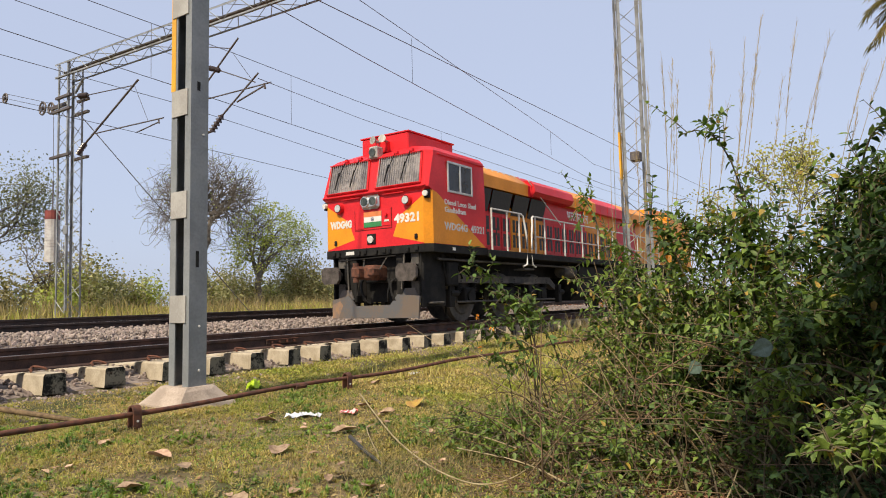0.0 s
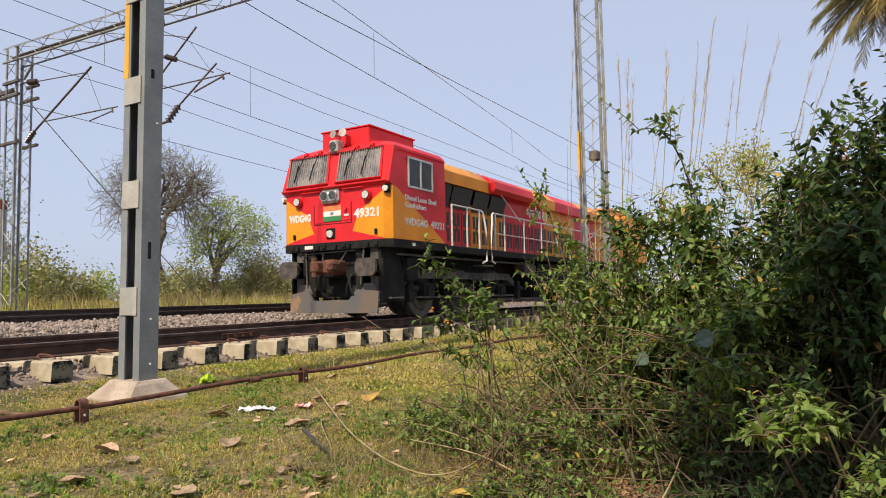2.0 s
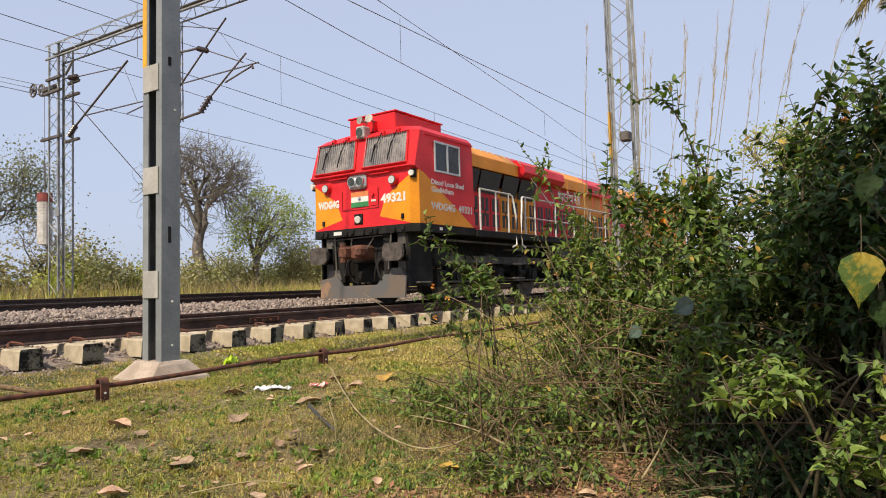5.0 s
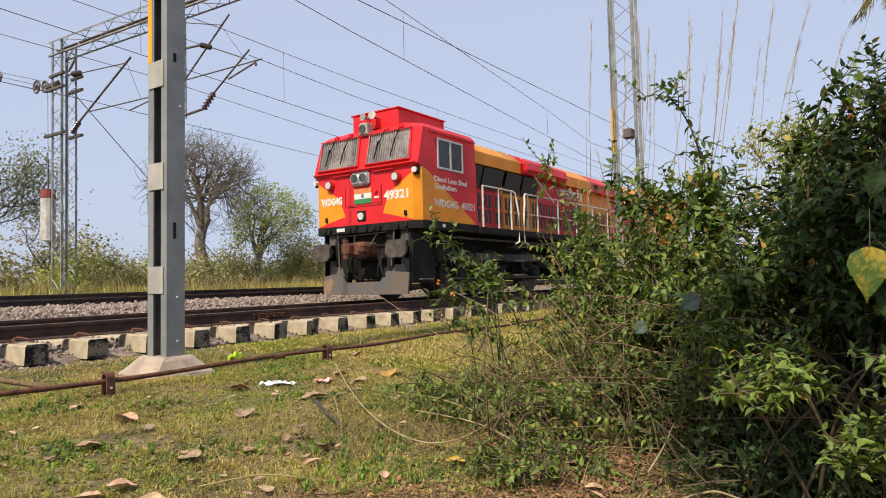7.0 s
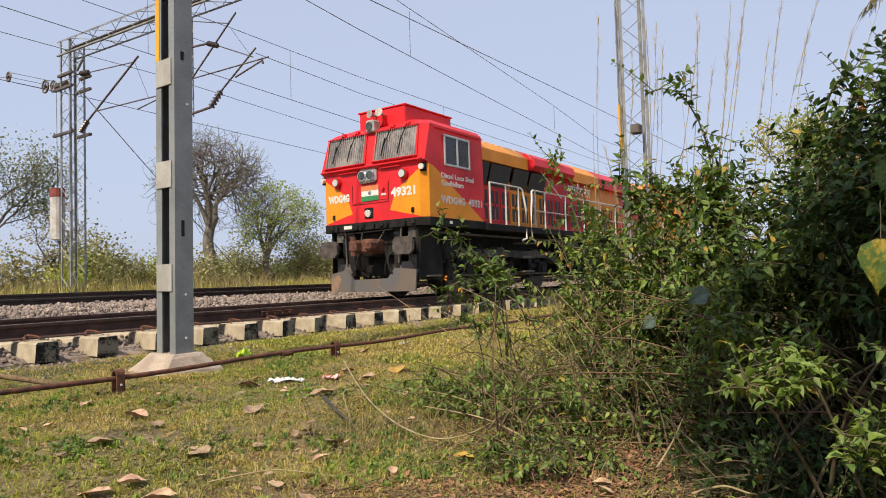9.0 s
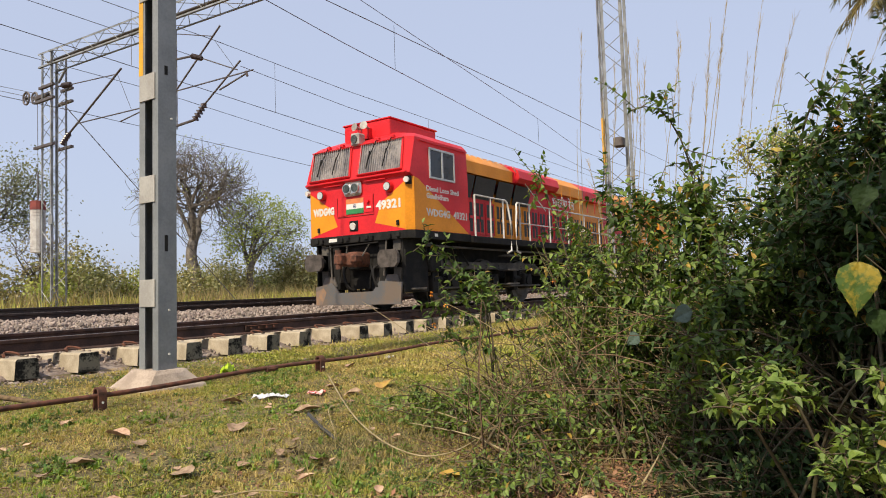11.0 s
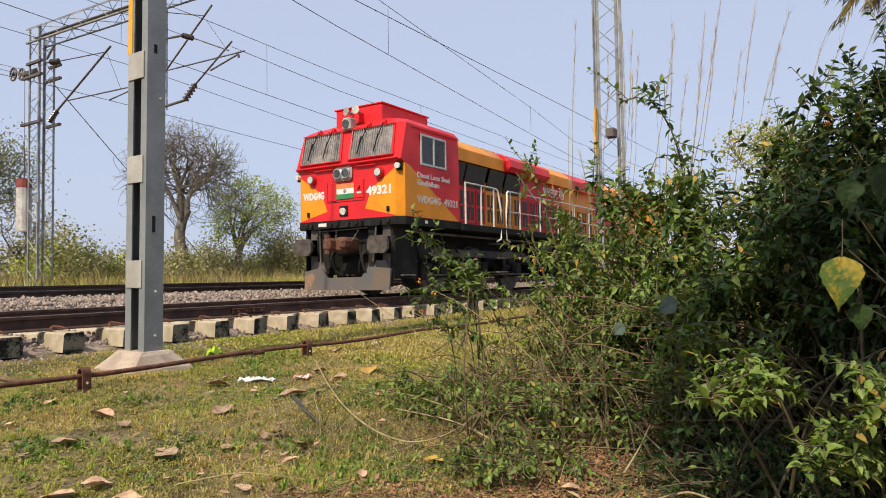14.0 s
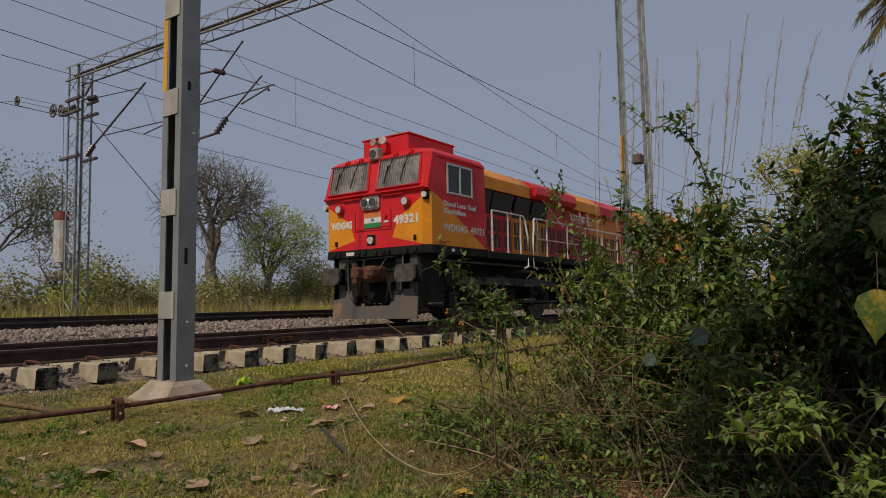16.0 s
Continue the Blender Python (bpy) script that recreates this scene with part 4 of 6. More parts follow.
    text_mesh("lettering", "WDG4G", 0.205, front(-1.165, 2.02, 0.76), WHITEP, t, "white painted letters", 0.012)
    text_mesh("lettering", "49321", 0.235, front(0.545, 2.015, 1.10), WHITEP, t, "white painted numerals", 0.010)
    text_mesh("lettering", "Diesel Loco Shed", 0.148, side(0.78, 2.36, 1.14), WHITEP, t, "white painted letters", 0.003)
    text_mesh("lettering", "Gandhidham", 0.148, side(0.78, 2.21, 1.05), WHITEP, t, "white painted letters", 0.003)
    text_mesh("lettering", "WDG4G  49321", 0.205, side(0.77, 1.86, 1.10), SILVERP, t, "faded white painted letters", 0.006)
    # frame, solebar
    part("solebar", prism(B(), [(-1.40, 0.36), (-1.26, 0.22), (1.26, 0.22), (1.40, 0.36), (1.40, 2.4), (-1.40, 2.4)], "z", 1.40, 1.556), BLACK, t, "black frame edge")
    part("frame", box(B(), -1.46, 1.46, 2.4, 19.8, 1.38, 1.53, 0.01), BLACK, t)
    part("frame_stamp", box(B(), -0.72, -0.50, 0.212, 0.219, 1.44, 1.51), WHITEP, t)
    part("frame_stamp", box(B(), 1.40, 1.405, 1.02, 1.12, 1.45, 1.51), WHITEP, t)
    for x in (-0.35, 0.1, 0.45, -0.9, 0.9):
        part("lug", box(B(), x - 0.03, x + 0.03, 0.17, 0.23, 1.42, 1.50, 0.005), BLACK, t)
    # pilot: posts, plough, buffers, coupler, hoses
    part("pilot_backplate", box(B(), -1.1, 1.1, 0.62, 0.66, 0.45, 1.42), BLACK, t)
    for x in (-0.93, -0.62, 0.62, 0.98):
        part("pilot_post", box(B(), x - 0.1, x + 0.1, 0.30, 0.62, 0.45, 1.41, 0.015), BLACK if abs(x) < 0.8 else DUSTY, t)
    for x in (-1.13, 1.13):
        part("pilot_side", box(B(), x - 0.02, x + 0.02, 0.28, 1.1, 0.35, 1.41, 0.01), BLACK, t)
        part("step", box(B(), x - 0.05, x + 0.12, 0.5, 0.9, 0.40, 0.44, 0.01), DUSTY, t)
    pl = [(-1.10, 0.14), (1.12, 0.14), (1.16, 0.56), (0.62, 0.60), (0.44, 0.40), (-0.46, 0.39), (-0.64, 0.60), (-1.10, 0.52)]
    part("plough", prism(B(), pl, "y", 0.19, 0.23), PLOUGH, t, "grey rail guard plate with rust at its corner")
    part("rust_patch", polygon_plate([(-1.09, 0.188, 0.15), (-0.93, 0.188, 0.15), (-0.80, 0.188, 0.40), (-0.88, 0.188, 0.50), (-1.09, 0.188, 0.42)], 0.002), RUSTLIGHT, t, "rusty corner of the guard plate")
    for x in (-0.8, 0.85):
        part("plough_fold", prism(B(), [(x - 0.2, 0.52), (x + 0.22, 0.52), (x + 0.14, 0.72), (x - 0.1, 0.72)], "y", 0.27, 0.31), PLOUGH, t)
    for s in (-1, 1):
        x = s * 0.978
        bm = B()
        cyl(bm, (x, 0.62, 1.02), (x, 0.30, 1.02), 0.12, 18); cyl(bm, (x, 0.32, 1.02), (x, 0.10, 1.02), 0.095, 18)
        b = part("buffer", bm, BLACK, t, "black buffer with a worn rounded head", False)
        bm = B()
        prism(bm, [(x - 0.24, 0.93), (x - 0.17, 0.85), (x + 0.17, 0.85), (x + 0.24, 0.93), (x + 0.24, 1.11), (x + 0.17, 1.19), (x - 0.17, 1.19), (x - 0.24, 1.11)], "y", 0.0, 0.07)
        part("buffer_head", bm, BUFFER, b)
        part("buffer_base", box(B(), x - 0.2, x + 0.2, 0.30, 0.34, 0.83, 1.2, 0.02), BLACK, b)
    bm = B()
    box(bm, -0.15, 0.17, 0.05, 0.5, 0.90, 1.20, 0.05); box(bm, -0.30, -0.10, -0.15, 0.2, 0.92, 1.18, 0.05); box(bm, 0.06, 0.22, -0.08, 0.2, 0.95, 1.16, 0.05)
    cyl(bm, (-0.2, -0.08, 0.86), (-0.2, -0.08, 1.24), 0.06, 10)
    part("coupler", bm, RUST, t, "rust-red knuckle coupler")
    part("coupler_pocket", box(B(), -0.42, 0.42, 0.45, 0.6, 0.85, 1.36, 0.02), BLACK, t)
    part("uncoupling_bar", cyl(B(), (-0.85, 0.2, 1.33), (0.6, 0.2, 1.36), 0.014, 6), BLACK, t)
    for x0, x1 in ((-0.38, -0.12), (-0.32, -0.2), (0.36, 0.62), (0.44, 0.56), (0.5, 0.35)):
        s = Soup(); a = np.linspace(0, 1, 9)
        s.tube(np.stack([x0 + (x1 - x0) * a, 0.28 - 0.12 * np.sin(a * 3.1), 0.9 - 0.46 * a + 0.05 * np.sin(a * 6)], 1), np.full(9, 0.022), 6)
        s.make("air_hose", BLACK, t, smooth=True)
    for x in (-0.30, 0.30):
        part("safety_chain", cyl(B(), (x, 0.30, 1.36), (x * 0.6, 0.12, 1.02), 0.013, 6), DUSTY, t)
        part("pilot_gusset", prism(B(), [(0.30, 0.60), (0.60, 0.60), (0.60, 1.36), (0.50, 1.36)], "x", x * 1.75 - 0.012, x * 1.75 + 0.012), DUSTY, t)
    for x in (-0.74, 0.76):
        part("brake_pipe", cyl(B(), (x, 0.27, 1.40), (x * 0.92, 0.24, 0.70), 0.020, 7), DUSTY, t)
    for x, z in ((-1.05, 1.47), (-0.2, 1.47), (0.3, 1.47), (1.1, 1.47)):
        part("lug", box(B(), x - 0.045, x + 0.045, 0.185, 0.225, z - 0.035, z + 0.045, 0.006), BLACK, t)
    for x in (-0.55, 0.0, 0.55):
        part("rain_gutter_clip", box(B(), x - 0.02, x + 0.02, 0.34, 0.38, 3.40, 3.43, 0.004), RED, t)
    part("door_seam", box(B(), -0.49, 0.48, 0.2405, 0.2485, 1.925, 1.932), BLACK, t)
    for x in (-0.49, 0.475):
        part("door_seam", box(B(), x, x + 0.006, 0.2405, 0.2485, 1.93, 2.34), BLACK, t)
    # hood body, in painted lengths
    hood = hood_section(1.36, 2.93, 3.20, 3.52, 0.35)
    for ya, yb, m, lab in ((2.37, 4.50, YELLOW, "orange-yellow hood top"), (4.50, 7.0, RED, "red hood top"), (7.0, 8.9, YELLOW, "orange-yellow hood top"), (8.9, 11.2, RED, "red hood top"), (11.2, 16.6, YELLOW, "orange-yellow hood top")):
        part("hood_top", prism(B(), hood, "y", ya, yb), m, t, lab)
    part("cooling_blister", prism(B(), [(0.9, 2.90), (1.42, 2.94), (1.50, 3.05), (1.46, 3.24), (1.30, 3.34), (0.9, 3.40)], "y", 4.62, 6.95), RED, t, "red bulging cowl")
    part("cooling_blister", prism(B(), [(-0.9, 2.90), (-1.42, 2.94), (-1.50, 3.05), (-1.46, 3.24), (-1.30, 3.34), (-0.9, 3.40)], "y", 4.62, 6.95), RED, t, "red bulging cowl")
    for k in range(8):
        part("roof_fitting", box(B(), 1.05, 1.09, 2.7 + 0.27 * k, 2.76 + 0.27 * k, 3.40, 3.44), WHITEP, t)
    for s in (-1, 1):
        for k, (ya, yb) in enumerate(((2.37, 2.75), (2.82, 3.72), (3.85, 4.6), (4.7, 5.55))):
            pts = [(s * 1.20, ya, 2.42), (s * 1.20, yb, 2.42), (s * 1.34, yb, 2.90), (s * 1.34, ya, 2.90)]
            part("intake_screen", polygon_plate(pts if s > 0 else pts[::-1], 0.01), GRILLE, t, "black intake screen")
        xs = sorted((s * 0.90, s * 1.19))
        for ya, yb, m in ((2.37, 3.75, RED), (3.75, 5.6, YELLOW), (5.6, 8.4, RED), (8.4, 11.0, YELLOW), (11.0, 13.0, RED), (13.0, 16.6, YELLOW)):
            part("hood_side", box(B(), *xs, ya, yb, 1.53, 2.95 if ya > 5.5 else 2.6), m, t)
        if s > 0:
            y = 2.46
            while y < 10.6:
                d = part("hood_door", box(B(), 1.19, 1.205, y, y + 0.42, 1.60, 2.36, 0.004), RED if y < 3.7 or 5.6 < y < 8.4 else YELLOW, t)
                for za in (1.66, 2.02):
                    part("door_louvre", box(B(), 1.204, 1.209, y + 0.06, y + 0.18, za, za + 0.30), GRILLE, d)
                    part("door_louvre", box(B(), 1.204, 1.209, y + 0.24, y + 0.36, za, za + 0.30), GRILLE, d)
                part("door_handle", box(B(), 1.204, 1.225, y + 0.20, y + 0.225, 1.9, 2.06), DUSTY, d)
                y += 0.47
            for k, y in enumerate(np.arange(7.4, 10.4, 0.62)):
                part("hood_rib", box(B(), 1.358, 1.368, y, y + 0.03, 2.55, 3.2), YELLOW if y < 8.9 else RED, t)
            text_mesh("lettering", "\u092d\u093e\u0930\u0924\u0940\u092f \u0930\u0947\u0932", 0.36, pose(1.364, 6.75, 2.55, 90, 0, 90), WHITEP, t, "white painted letters", 0.004)
    # second cab
    part("rear_cab", box(B(), -1.387, 1.387, 16.6, 19.6, 1.56, 3.5, 0.06), YELLOW, t)
    part("rear_cab_roof", box(B(), -0.65, 0.65, 16.8, 19.0, 3.48, 3.9, 0.03), YELLOW, t)
    part("yellow_panel", box(B(), 1.386, 1.391, 17.4, 19.55, 1.58, 2.5), YELLOW, t, "orange-yellow painted panel")
    # handrails
    rail_y = (2.55, 3.24, 5.2, 6.4, 7.6, 8.8, 10.0, 11.2, 12.4, 13.6, 14.8)
    for y in rail_y:
        part("handrail_post", cyl(B(), (1.43, y, 1.5), (1.43, y, 2.44), 0.022, 8), SILVERP, t)
    for ya, yb in ((2.55, 3.24), (3.24, 3.95), (4.55, 14.8)):
        part("handrail", cyl(B(), (1.43, ya, 2.44), (1.43, yb, 2.44), 0.02, 8), SILVERP, t)
    part("handrail", cyl(B(), (1.43, 4.7, 1.95), (1.43, 14.8, 1.95), 0.014, 6), SILVERP, t)
    for y, d in ((3.95, 1), (4.55, -1)):
        s = Soup()
        s.tube([(1.43, y - d * 0.05, 2.44), (1.44, y + d * 0.06, 2.40), (1.46, y + d * 0.10, 2.2), (1.47, y + d * 0.16, 1.95), (1.47, y + d * 0.18, 1.5), (1.47, y + d * 0.16, 1.25), (1.46, y - d * 0.02, 1.20)],
               np.full(7, 0.024), 8)
        s.make("stair_handrail", WHITEP, t, "white bent handrail beside the steps", True)
        part("handrail_post", cyl(B(), (1.43, y - d * 0.12, 1.5), (1.43, y - d * 0.12, 2.44), 0.022, 8), SILVERP, t)
    for k, z in enumerate((0.45, 0.78, 1.12)):
        part("step", box(B(), 1.15, 1.45, 4.0, 4.5, z, z + 0.04, 0.008), DUSTY, t)
    part("inclined_rail", cyl(B(), (1.40, 4.45, 3.3), (1.47, 6.1, 2.35), 0.012, 6), WHITEP, t)
    # tank and bogies
    part("fuel_tank", prism(B(), [(-1.2, 0.5), (-1.0, 0.35), (1.0, 0.35), (1.2, 0.5), (1.3, 1.3), (-1.3, 1.3)], "y", 7.6, 12.4), BLACK, t)
    part("underframe_beam", box(B(), -0.75, 0.75, 0.66, 19.4, 1.0, 1.4), BLACK, t)
    part("air_reservoir", cyl(B(), (1.12, 6.7, 1.15), (1.12, 7.5, 1.15), 0.17, 14), DUSTY, t)
    bogie(t, 2.05)
    bogie(t, 13.9)
    for k in range(6):
        y = 0.9 + 0.31 * k
        part("underframe_pipe", cyl(B(), (1.2 - 0.04 * k, y, 1.38), (1.16, y + 0.2, 0.9), 0.02, 6), BLACK, t)
    part("underframe_pipe", cyl(B(), (1.25, 0.7, 1.28), (1.25, 7.4, 1.26), 0.025, 6), DUSTY, t)
    part("side_equipment", box(B(), 0.9, 1.22, 1.1, 1.5, 0.75, 1.25, 0.03), BLACK, t)


build_loco()
# ---- vegetation ----
def curve_points(a, b, bend, n, rng):
    """A bowed, slightly crooked line from a to b."""
    a, b = np.asarray(a, float), np.asarray(b, float)
    f = np.linspace(0, 1, n)[:, None]
    p = a + (b - a) * f
    p = p + np.asarray(bend)[None] * (np.sin(f * np.pi))
    wob = np.cumsum(rng.normal(0, 0.012 * np.linalg.norm(b - a) / n ** 0.5, (n, 3)), 0)
    return p + wob * f * (1 - f) * 4


def arch_points(a, b, n, rng):
    """A stem that rises and then arches over to its tip."""
    a, b = np.asarray(a, float), np.asarray(b, float)
    L = np.linalg.norm(b - a)
    c = a + (b - a) * rng.uniform(0.15, 0.5) + rng.normal(0, 0.08, 3) * L
    c[2] = b[2] + rng.uniform(0.02, 0.22) * L
    f = np.linspace(0, 1, n)[:, None]
    p = (1 - f) ** 2 * a + 2 * f * (1 - f) * c + f ** 2 * b
    return p + np.cumsum(rng.normal(0, 0.010 * L / n ** 0.5, (n, 3)), 0) * f * (1 - f) * 4


def shrub(name, label, base, tips, seed, leaf=(0.036, 0.072), twigs=9, reach=(0.10, 0.34), materials=(LEAF, LEAFLIT, LEAFYEL),
          shares=(0.86, 0.12, 0.02), bare=0.35, radius=0.009, gap=0.035, category="shrub"):
    """Stems from round a base to the given tips; twigs along their upper part; leaves in pairs along the twigs."""
    rng = np.random.default_rng(seed)
    t = thing(name, label, category, "trackside shrubs")
    stems, twig_soup = Soup(), Soup()
    where, ways, size = [], [], []
    base = np.asarray(base, float)
    for tip in tips:
        tip = np.asarray(tip, float)
        b = base + np.append(rng.normal(0, 0.16, 2), -0.04)
        length = np.linalg.norm(tip - b)
        p = arch_points(b, tip, 12, rng)
        stems.tube(p, np.linspace(radius, 0.003, 12) * rng.uniform(0.7, 1.2), 5)
        for _ in range(twigs):
            f = rng.uniform(bare, 1.0)
            k = f * 11; i = min(int(k), 10)
            s = p[i] + (p[i + 1] - p[i]) * (k - i)
            d = p[i + 1] - p[i]; d /= np.linalg.norm(d)
            w = d * 0.6 + rng.normal(0, 0.65, 3) + (0, 0, 0.12); w /= np.linalg.norm(w)
            L = rng.uniform(*reach)
            q = curve_points(s, s + w * L, rng.normal(0, 0.05, 3) * L, 5, rng)
            twig_soup.tube(q, np.linspace(0.0032, 0.0015, 5), 4)
            m = max(2, int(L / gap))
            for a in np.linspace(0.15, 1, m):
                j = min(int(a * 4), 3); c = q[j] + (q[j + 1] - q[j]) * (a * 4 - j)
                side = np.cross(w, rng.normal(0, 1, 3)); side /= np.linalg.norm(side) + 1e-9
                for sg in (1, -1):
                    if rng.random() < 0.88:
                        where.append(c); ways.append(side * sg * 0.9 + w * 0.5 + (0, 0, 0.1)); size.append(rng.uniform(*leaf) * (1.1 - 0.35 * a))
        for a in np.linspace(bare, 1, max(3, int(length / 0.05))):
            j = min(int(a * 11), 10); c = p[j] + (p[j + 1] - p[j]) * (a * 11 - j)
            v = rng.normal(0, 1, 3); v[2] = v[2] * 0.4 - 0.1
            where.append(c); ways.append(v); size.append(rng.uniform(*leaf))
    tagged(stems.make("stem_tangle", STEM, t, smooth=True), kind="stuff")
    tagged(twig_soup.make("twig_tangle", STEM, t, smooth=True), kind="stuff")
    where, ways, size = np.array(where), np.array(ways), np.array(size)
    pick = rng.choice(len(materials), len(where), p=shares)
    for k, m in enumerate(materials):
        sel = pick == k
        if sel.any():
            v, f = leaves_arrays(where[sel], ways[sel], size[sel], rng, 0.5)
            tagged(from_arrays("foliage", v, f, m, t, smooth=True), kind="stuff")
    return t


def fill_tips(centre, spread, count, seed):
    rng = np.random.default_rng(seed)
    d = rng.normal(0, 1, (count, 3)); d /= np.linalg.norm(d, axis=1)[:, None]
    return np.asarray(centre) + d * rng.uniform(0.55, 1.0, (count, 1)) * np.asarray(spread)


LANTANA = "dense dark-green flowering shrub with bare stems beneath"
# tall one in the middle, with the long sprays against the sky
tips = [(7.7, -5.99, 1.44), (7.8, -5.67, 1.12), (7.37, -5.83, 0.98), (7.07, -5.66, 0.8), (8.09, -5.94, 0.92), (7.95, -5.78, 0.82), (7.52, -6.07, 0.5)]
shrub("lantana_shrub", LANTANA, (7.85, -5.7, -0.55), tips + list(fill_tips((7.9, -5.9, 0.08), (0.52, 0.45, 0.55), 32, 11)), 21, materials=(LEAFMID, LEAFLIT, LEAFYEL), twigs=9, shares=(0.55, 0.41, 0.04))
tips = [(8.80, -6.10, 1.26), (8.92, -6.3, 1.16), (8.66, -6.08, 1.04), (8.40, -6.0, 0.92), (8.41, -6.07, 0.74), (8.68, -6.26, 0.92), (8.76, -6.43, 0.5)]
shrub("lantana_shrub", LANTANA, (8.75, -5.9, -0.55), tips + list(fill_tips((8.97, -6.0, 0.3), (0.56, 0.5, 0.7), 28, 12)), 22, materials=(LEAF, LEAFMID, LEAFLIT, LEAFYEL), shares=(0.5, 0.3, 0.17, 0.03), twigs=9)
shrub("lantana_shrub", "tall dark-leaved flowering shrub against the sky", (8.95, -5.9, -0.55), list(fill_tips((9.2, -6.0, 0.98), (0.36, 0.35, 0.5), 36, 42)), 43, twigs=9, shares=(0.95, 0.03, 0.02), bare=0.5)
shrub("lantana_shrub", "leafy sprays leaning across the view of the train", (7.5, -5.6, -0.55), list(fill_tips((7.35, -5.85, 0.4), (0.5, 0.3, 0.36), 19, 44)), 45, leaf=(0.034, 0.066), materials=(LEAFMID, LEAFLIT, LEAFYEL), twigs=7, shares=(0.3, 0.64, 0.06), bare=0.45, radius=0.006)
shrub("lantana_shrub", "arching leafy sprays with gaps of sky between them", (8.3, -5.7, -0.55), list(fill_tips((8.3, -5.85, 0.62), (0.55, 0.3, 0.3), 9, 46)), 47, leaf=(0.04, 0.075), twigs=7, shares=(0.75, 0.2, 0.05), bare=0.4)
shrub("lantana_shrub", "leafy sprays arching over the train's tail", (7.95, -5.6, -0.55), list(fill_tips((7.78, -5.8, 0.66), (0.55, 0.3, 0.36), 12, 60)), 61, leaf=(0.042, 0.082), materials=(LEAF, LEAFMID, LEAFLIT, LEAFYEL), twigs=7, shares=(0.25, 0.38, 0.32, 0.05), bare=0.55)
shrub("lantana_shrub", "dark leafy sprays standing against the sky", (8.75, -5.7, -0.55), list(fill_tips((8.68, -5.8, 0.84), (0.36, 0.25, 0.34), 30, 58)), 59, leaf=(0.042, 0.08), materials=(LEAF, LEAFMID, LEAFLIT, LEAFYEL), twigs=7, shares=(0.5, 0.3, 0.16, 0.04), bare=0.55)
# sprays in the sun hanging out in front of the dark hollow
# Mostly the sunlit leaf tone, so part of the sunlight is painted.
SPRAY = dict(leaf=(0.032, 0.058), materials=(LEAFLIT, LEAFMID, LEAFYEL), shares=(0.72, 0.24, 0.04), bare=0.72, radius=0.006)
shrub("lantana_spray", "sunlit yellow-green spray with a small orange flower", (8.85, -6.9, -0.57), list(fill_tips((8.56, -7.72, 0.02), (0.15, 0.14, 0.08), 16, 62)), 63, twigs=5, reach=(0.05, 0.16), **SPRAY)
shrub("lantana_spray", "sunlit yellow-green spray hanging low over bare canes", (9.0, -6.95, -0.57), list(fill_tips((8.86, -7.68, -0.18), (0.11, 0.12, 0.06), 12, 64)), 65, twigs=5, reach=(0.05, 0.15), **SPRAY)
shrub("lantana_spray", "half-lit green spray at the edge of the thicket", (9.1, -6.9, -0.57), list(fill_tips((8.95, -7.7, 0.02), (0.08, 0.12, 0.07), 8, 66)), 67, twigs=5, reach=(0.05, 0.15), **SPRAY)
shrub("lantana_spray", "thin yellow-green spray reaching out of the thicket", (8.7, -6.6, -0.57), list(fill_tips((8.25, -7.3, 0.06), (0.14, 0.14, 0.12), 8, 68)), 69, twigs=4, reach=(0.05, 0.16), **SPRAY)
# growth added at the back of the hollow; dark leaf colour stands for shade
shrub("thicket", "low growth at the back of the hollow, its shade in the leaf colour", (8.75, -6.3, -0.57), list(fill_tips((8.75, -6.45, -0.2), (0.75, 0.2, 0.28), 34, 74)), 75, leaf=(0.035, 0.065), twigs=8, shares=(0.97, 0.02, 0.01), bare=0.1)
shrub("low_weeds", "low weeds filling the hollow, its shade in the leaf colour", (8.65, -6.95, -0.57), list(fill_tips((8.45, -7.06, -0.43), (0.62, 0.3, 0.11), 46, 76)), 77, leaf=(0.03, 0.06), twigs=6, reach=(0.06, 0.18), shares=(0.95, 0.04, 0.01), radius=0.004, bare=0.1, category="weeds")
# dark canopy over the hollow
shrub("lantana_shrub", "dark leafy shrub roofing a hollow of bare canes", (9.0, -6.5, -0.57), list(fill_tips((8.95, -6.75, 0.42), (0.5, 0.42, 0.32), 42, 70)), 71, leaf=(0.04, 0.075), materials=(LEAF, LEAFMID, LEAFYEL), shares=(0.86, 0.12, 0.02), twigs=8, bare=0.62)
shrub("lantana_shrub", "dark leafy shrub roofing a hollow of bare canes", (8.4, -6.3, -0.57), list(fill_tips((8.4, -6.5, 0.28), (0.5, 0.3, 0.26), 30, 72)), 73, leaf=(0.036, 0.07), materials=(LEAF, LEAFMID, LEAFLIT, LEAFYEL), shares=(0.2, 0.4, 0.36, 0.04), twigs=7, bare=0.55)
# core behind the tangle of stems; dark leaf colour stands for shaded gaps
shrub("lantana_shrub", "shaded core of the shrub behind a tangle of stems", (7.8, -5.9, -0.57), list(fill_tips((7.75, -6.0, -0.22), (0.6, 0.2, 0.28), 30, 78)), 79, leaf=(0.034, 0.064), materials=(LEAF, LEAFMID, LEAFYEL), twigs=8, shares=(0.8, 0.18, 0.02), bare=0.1)
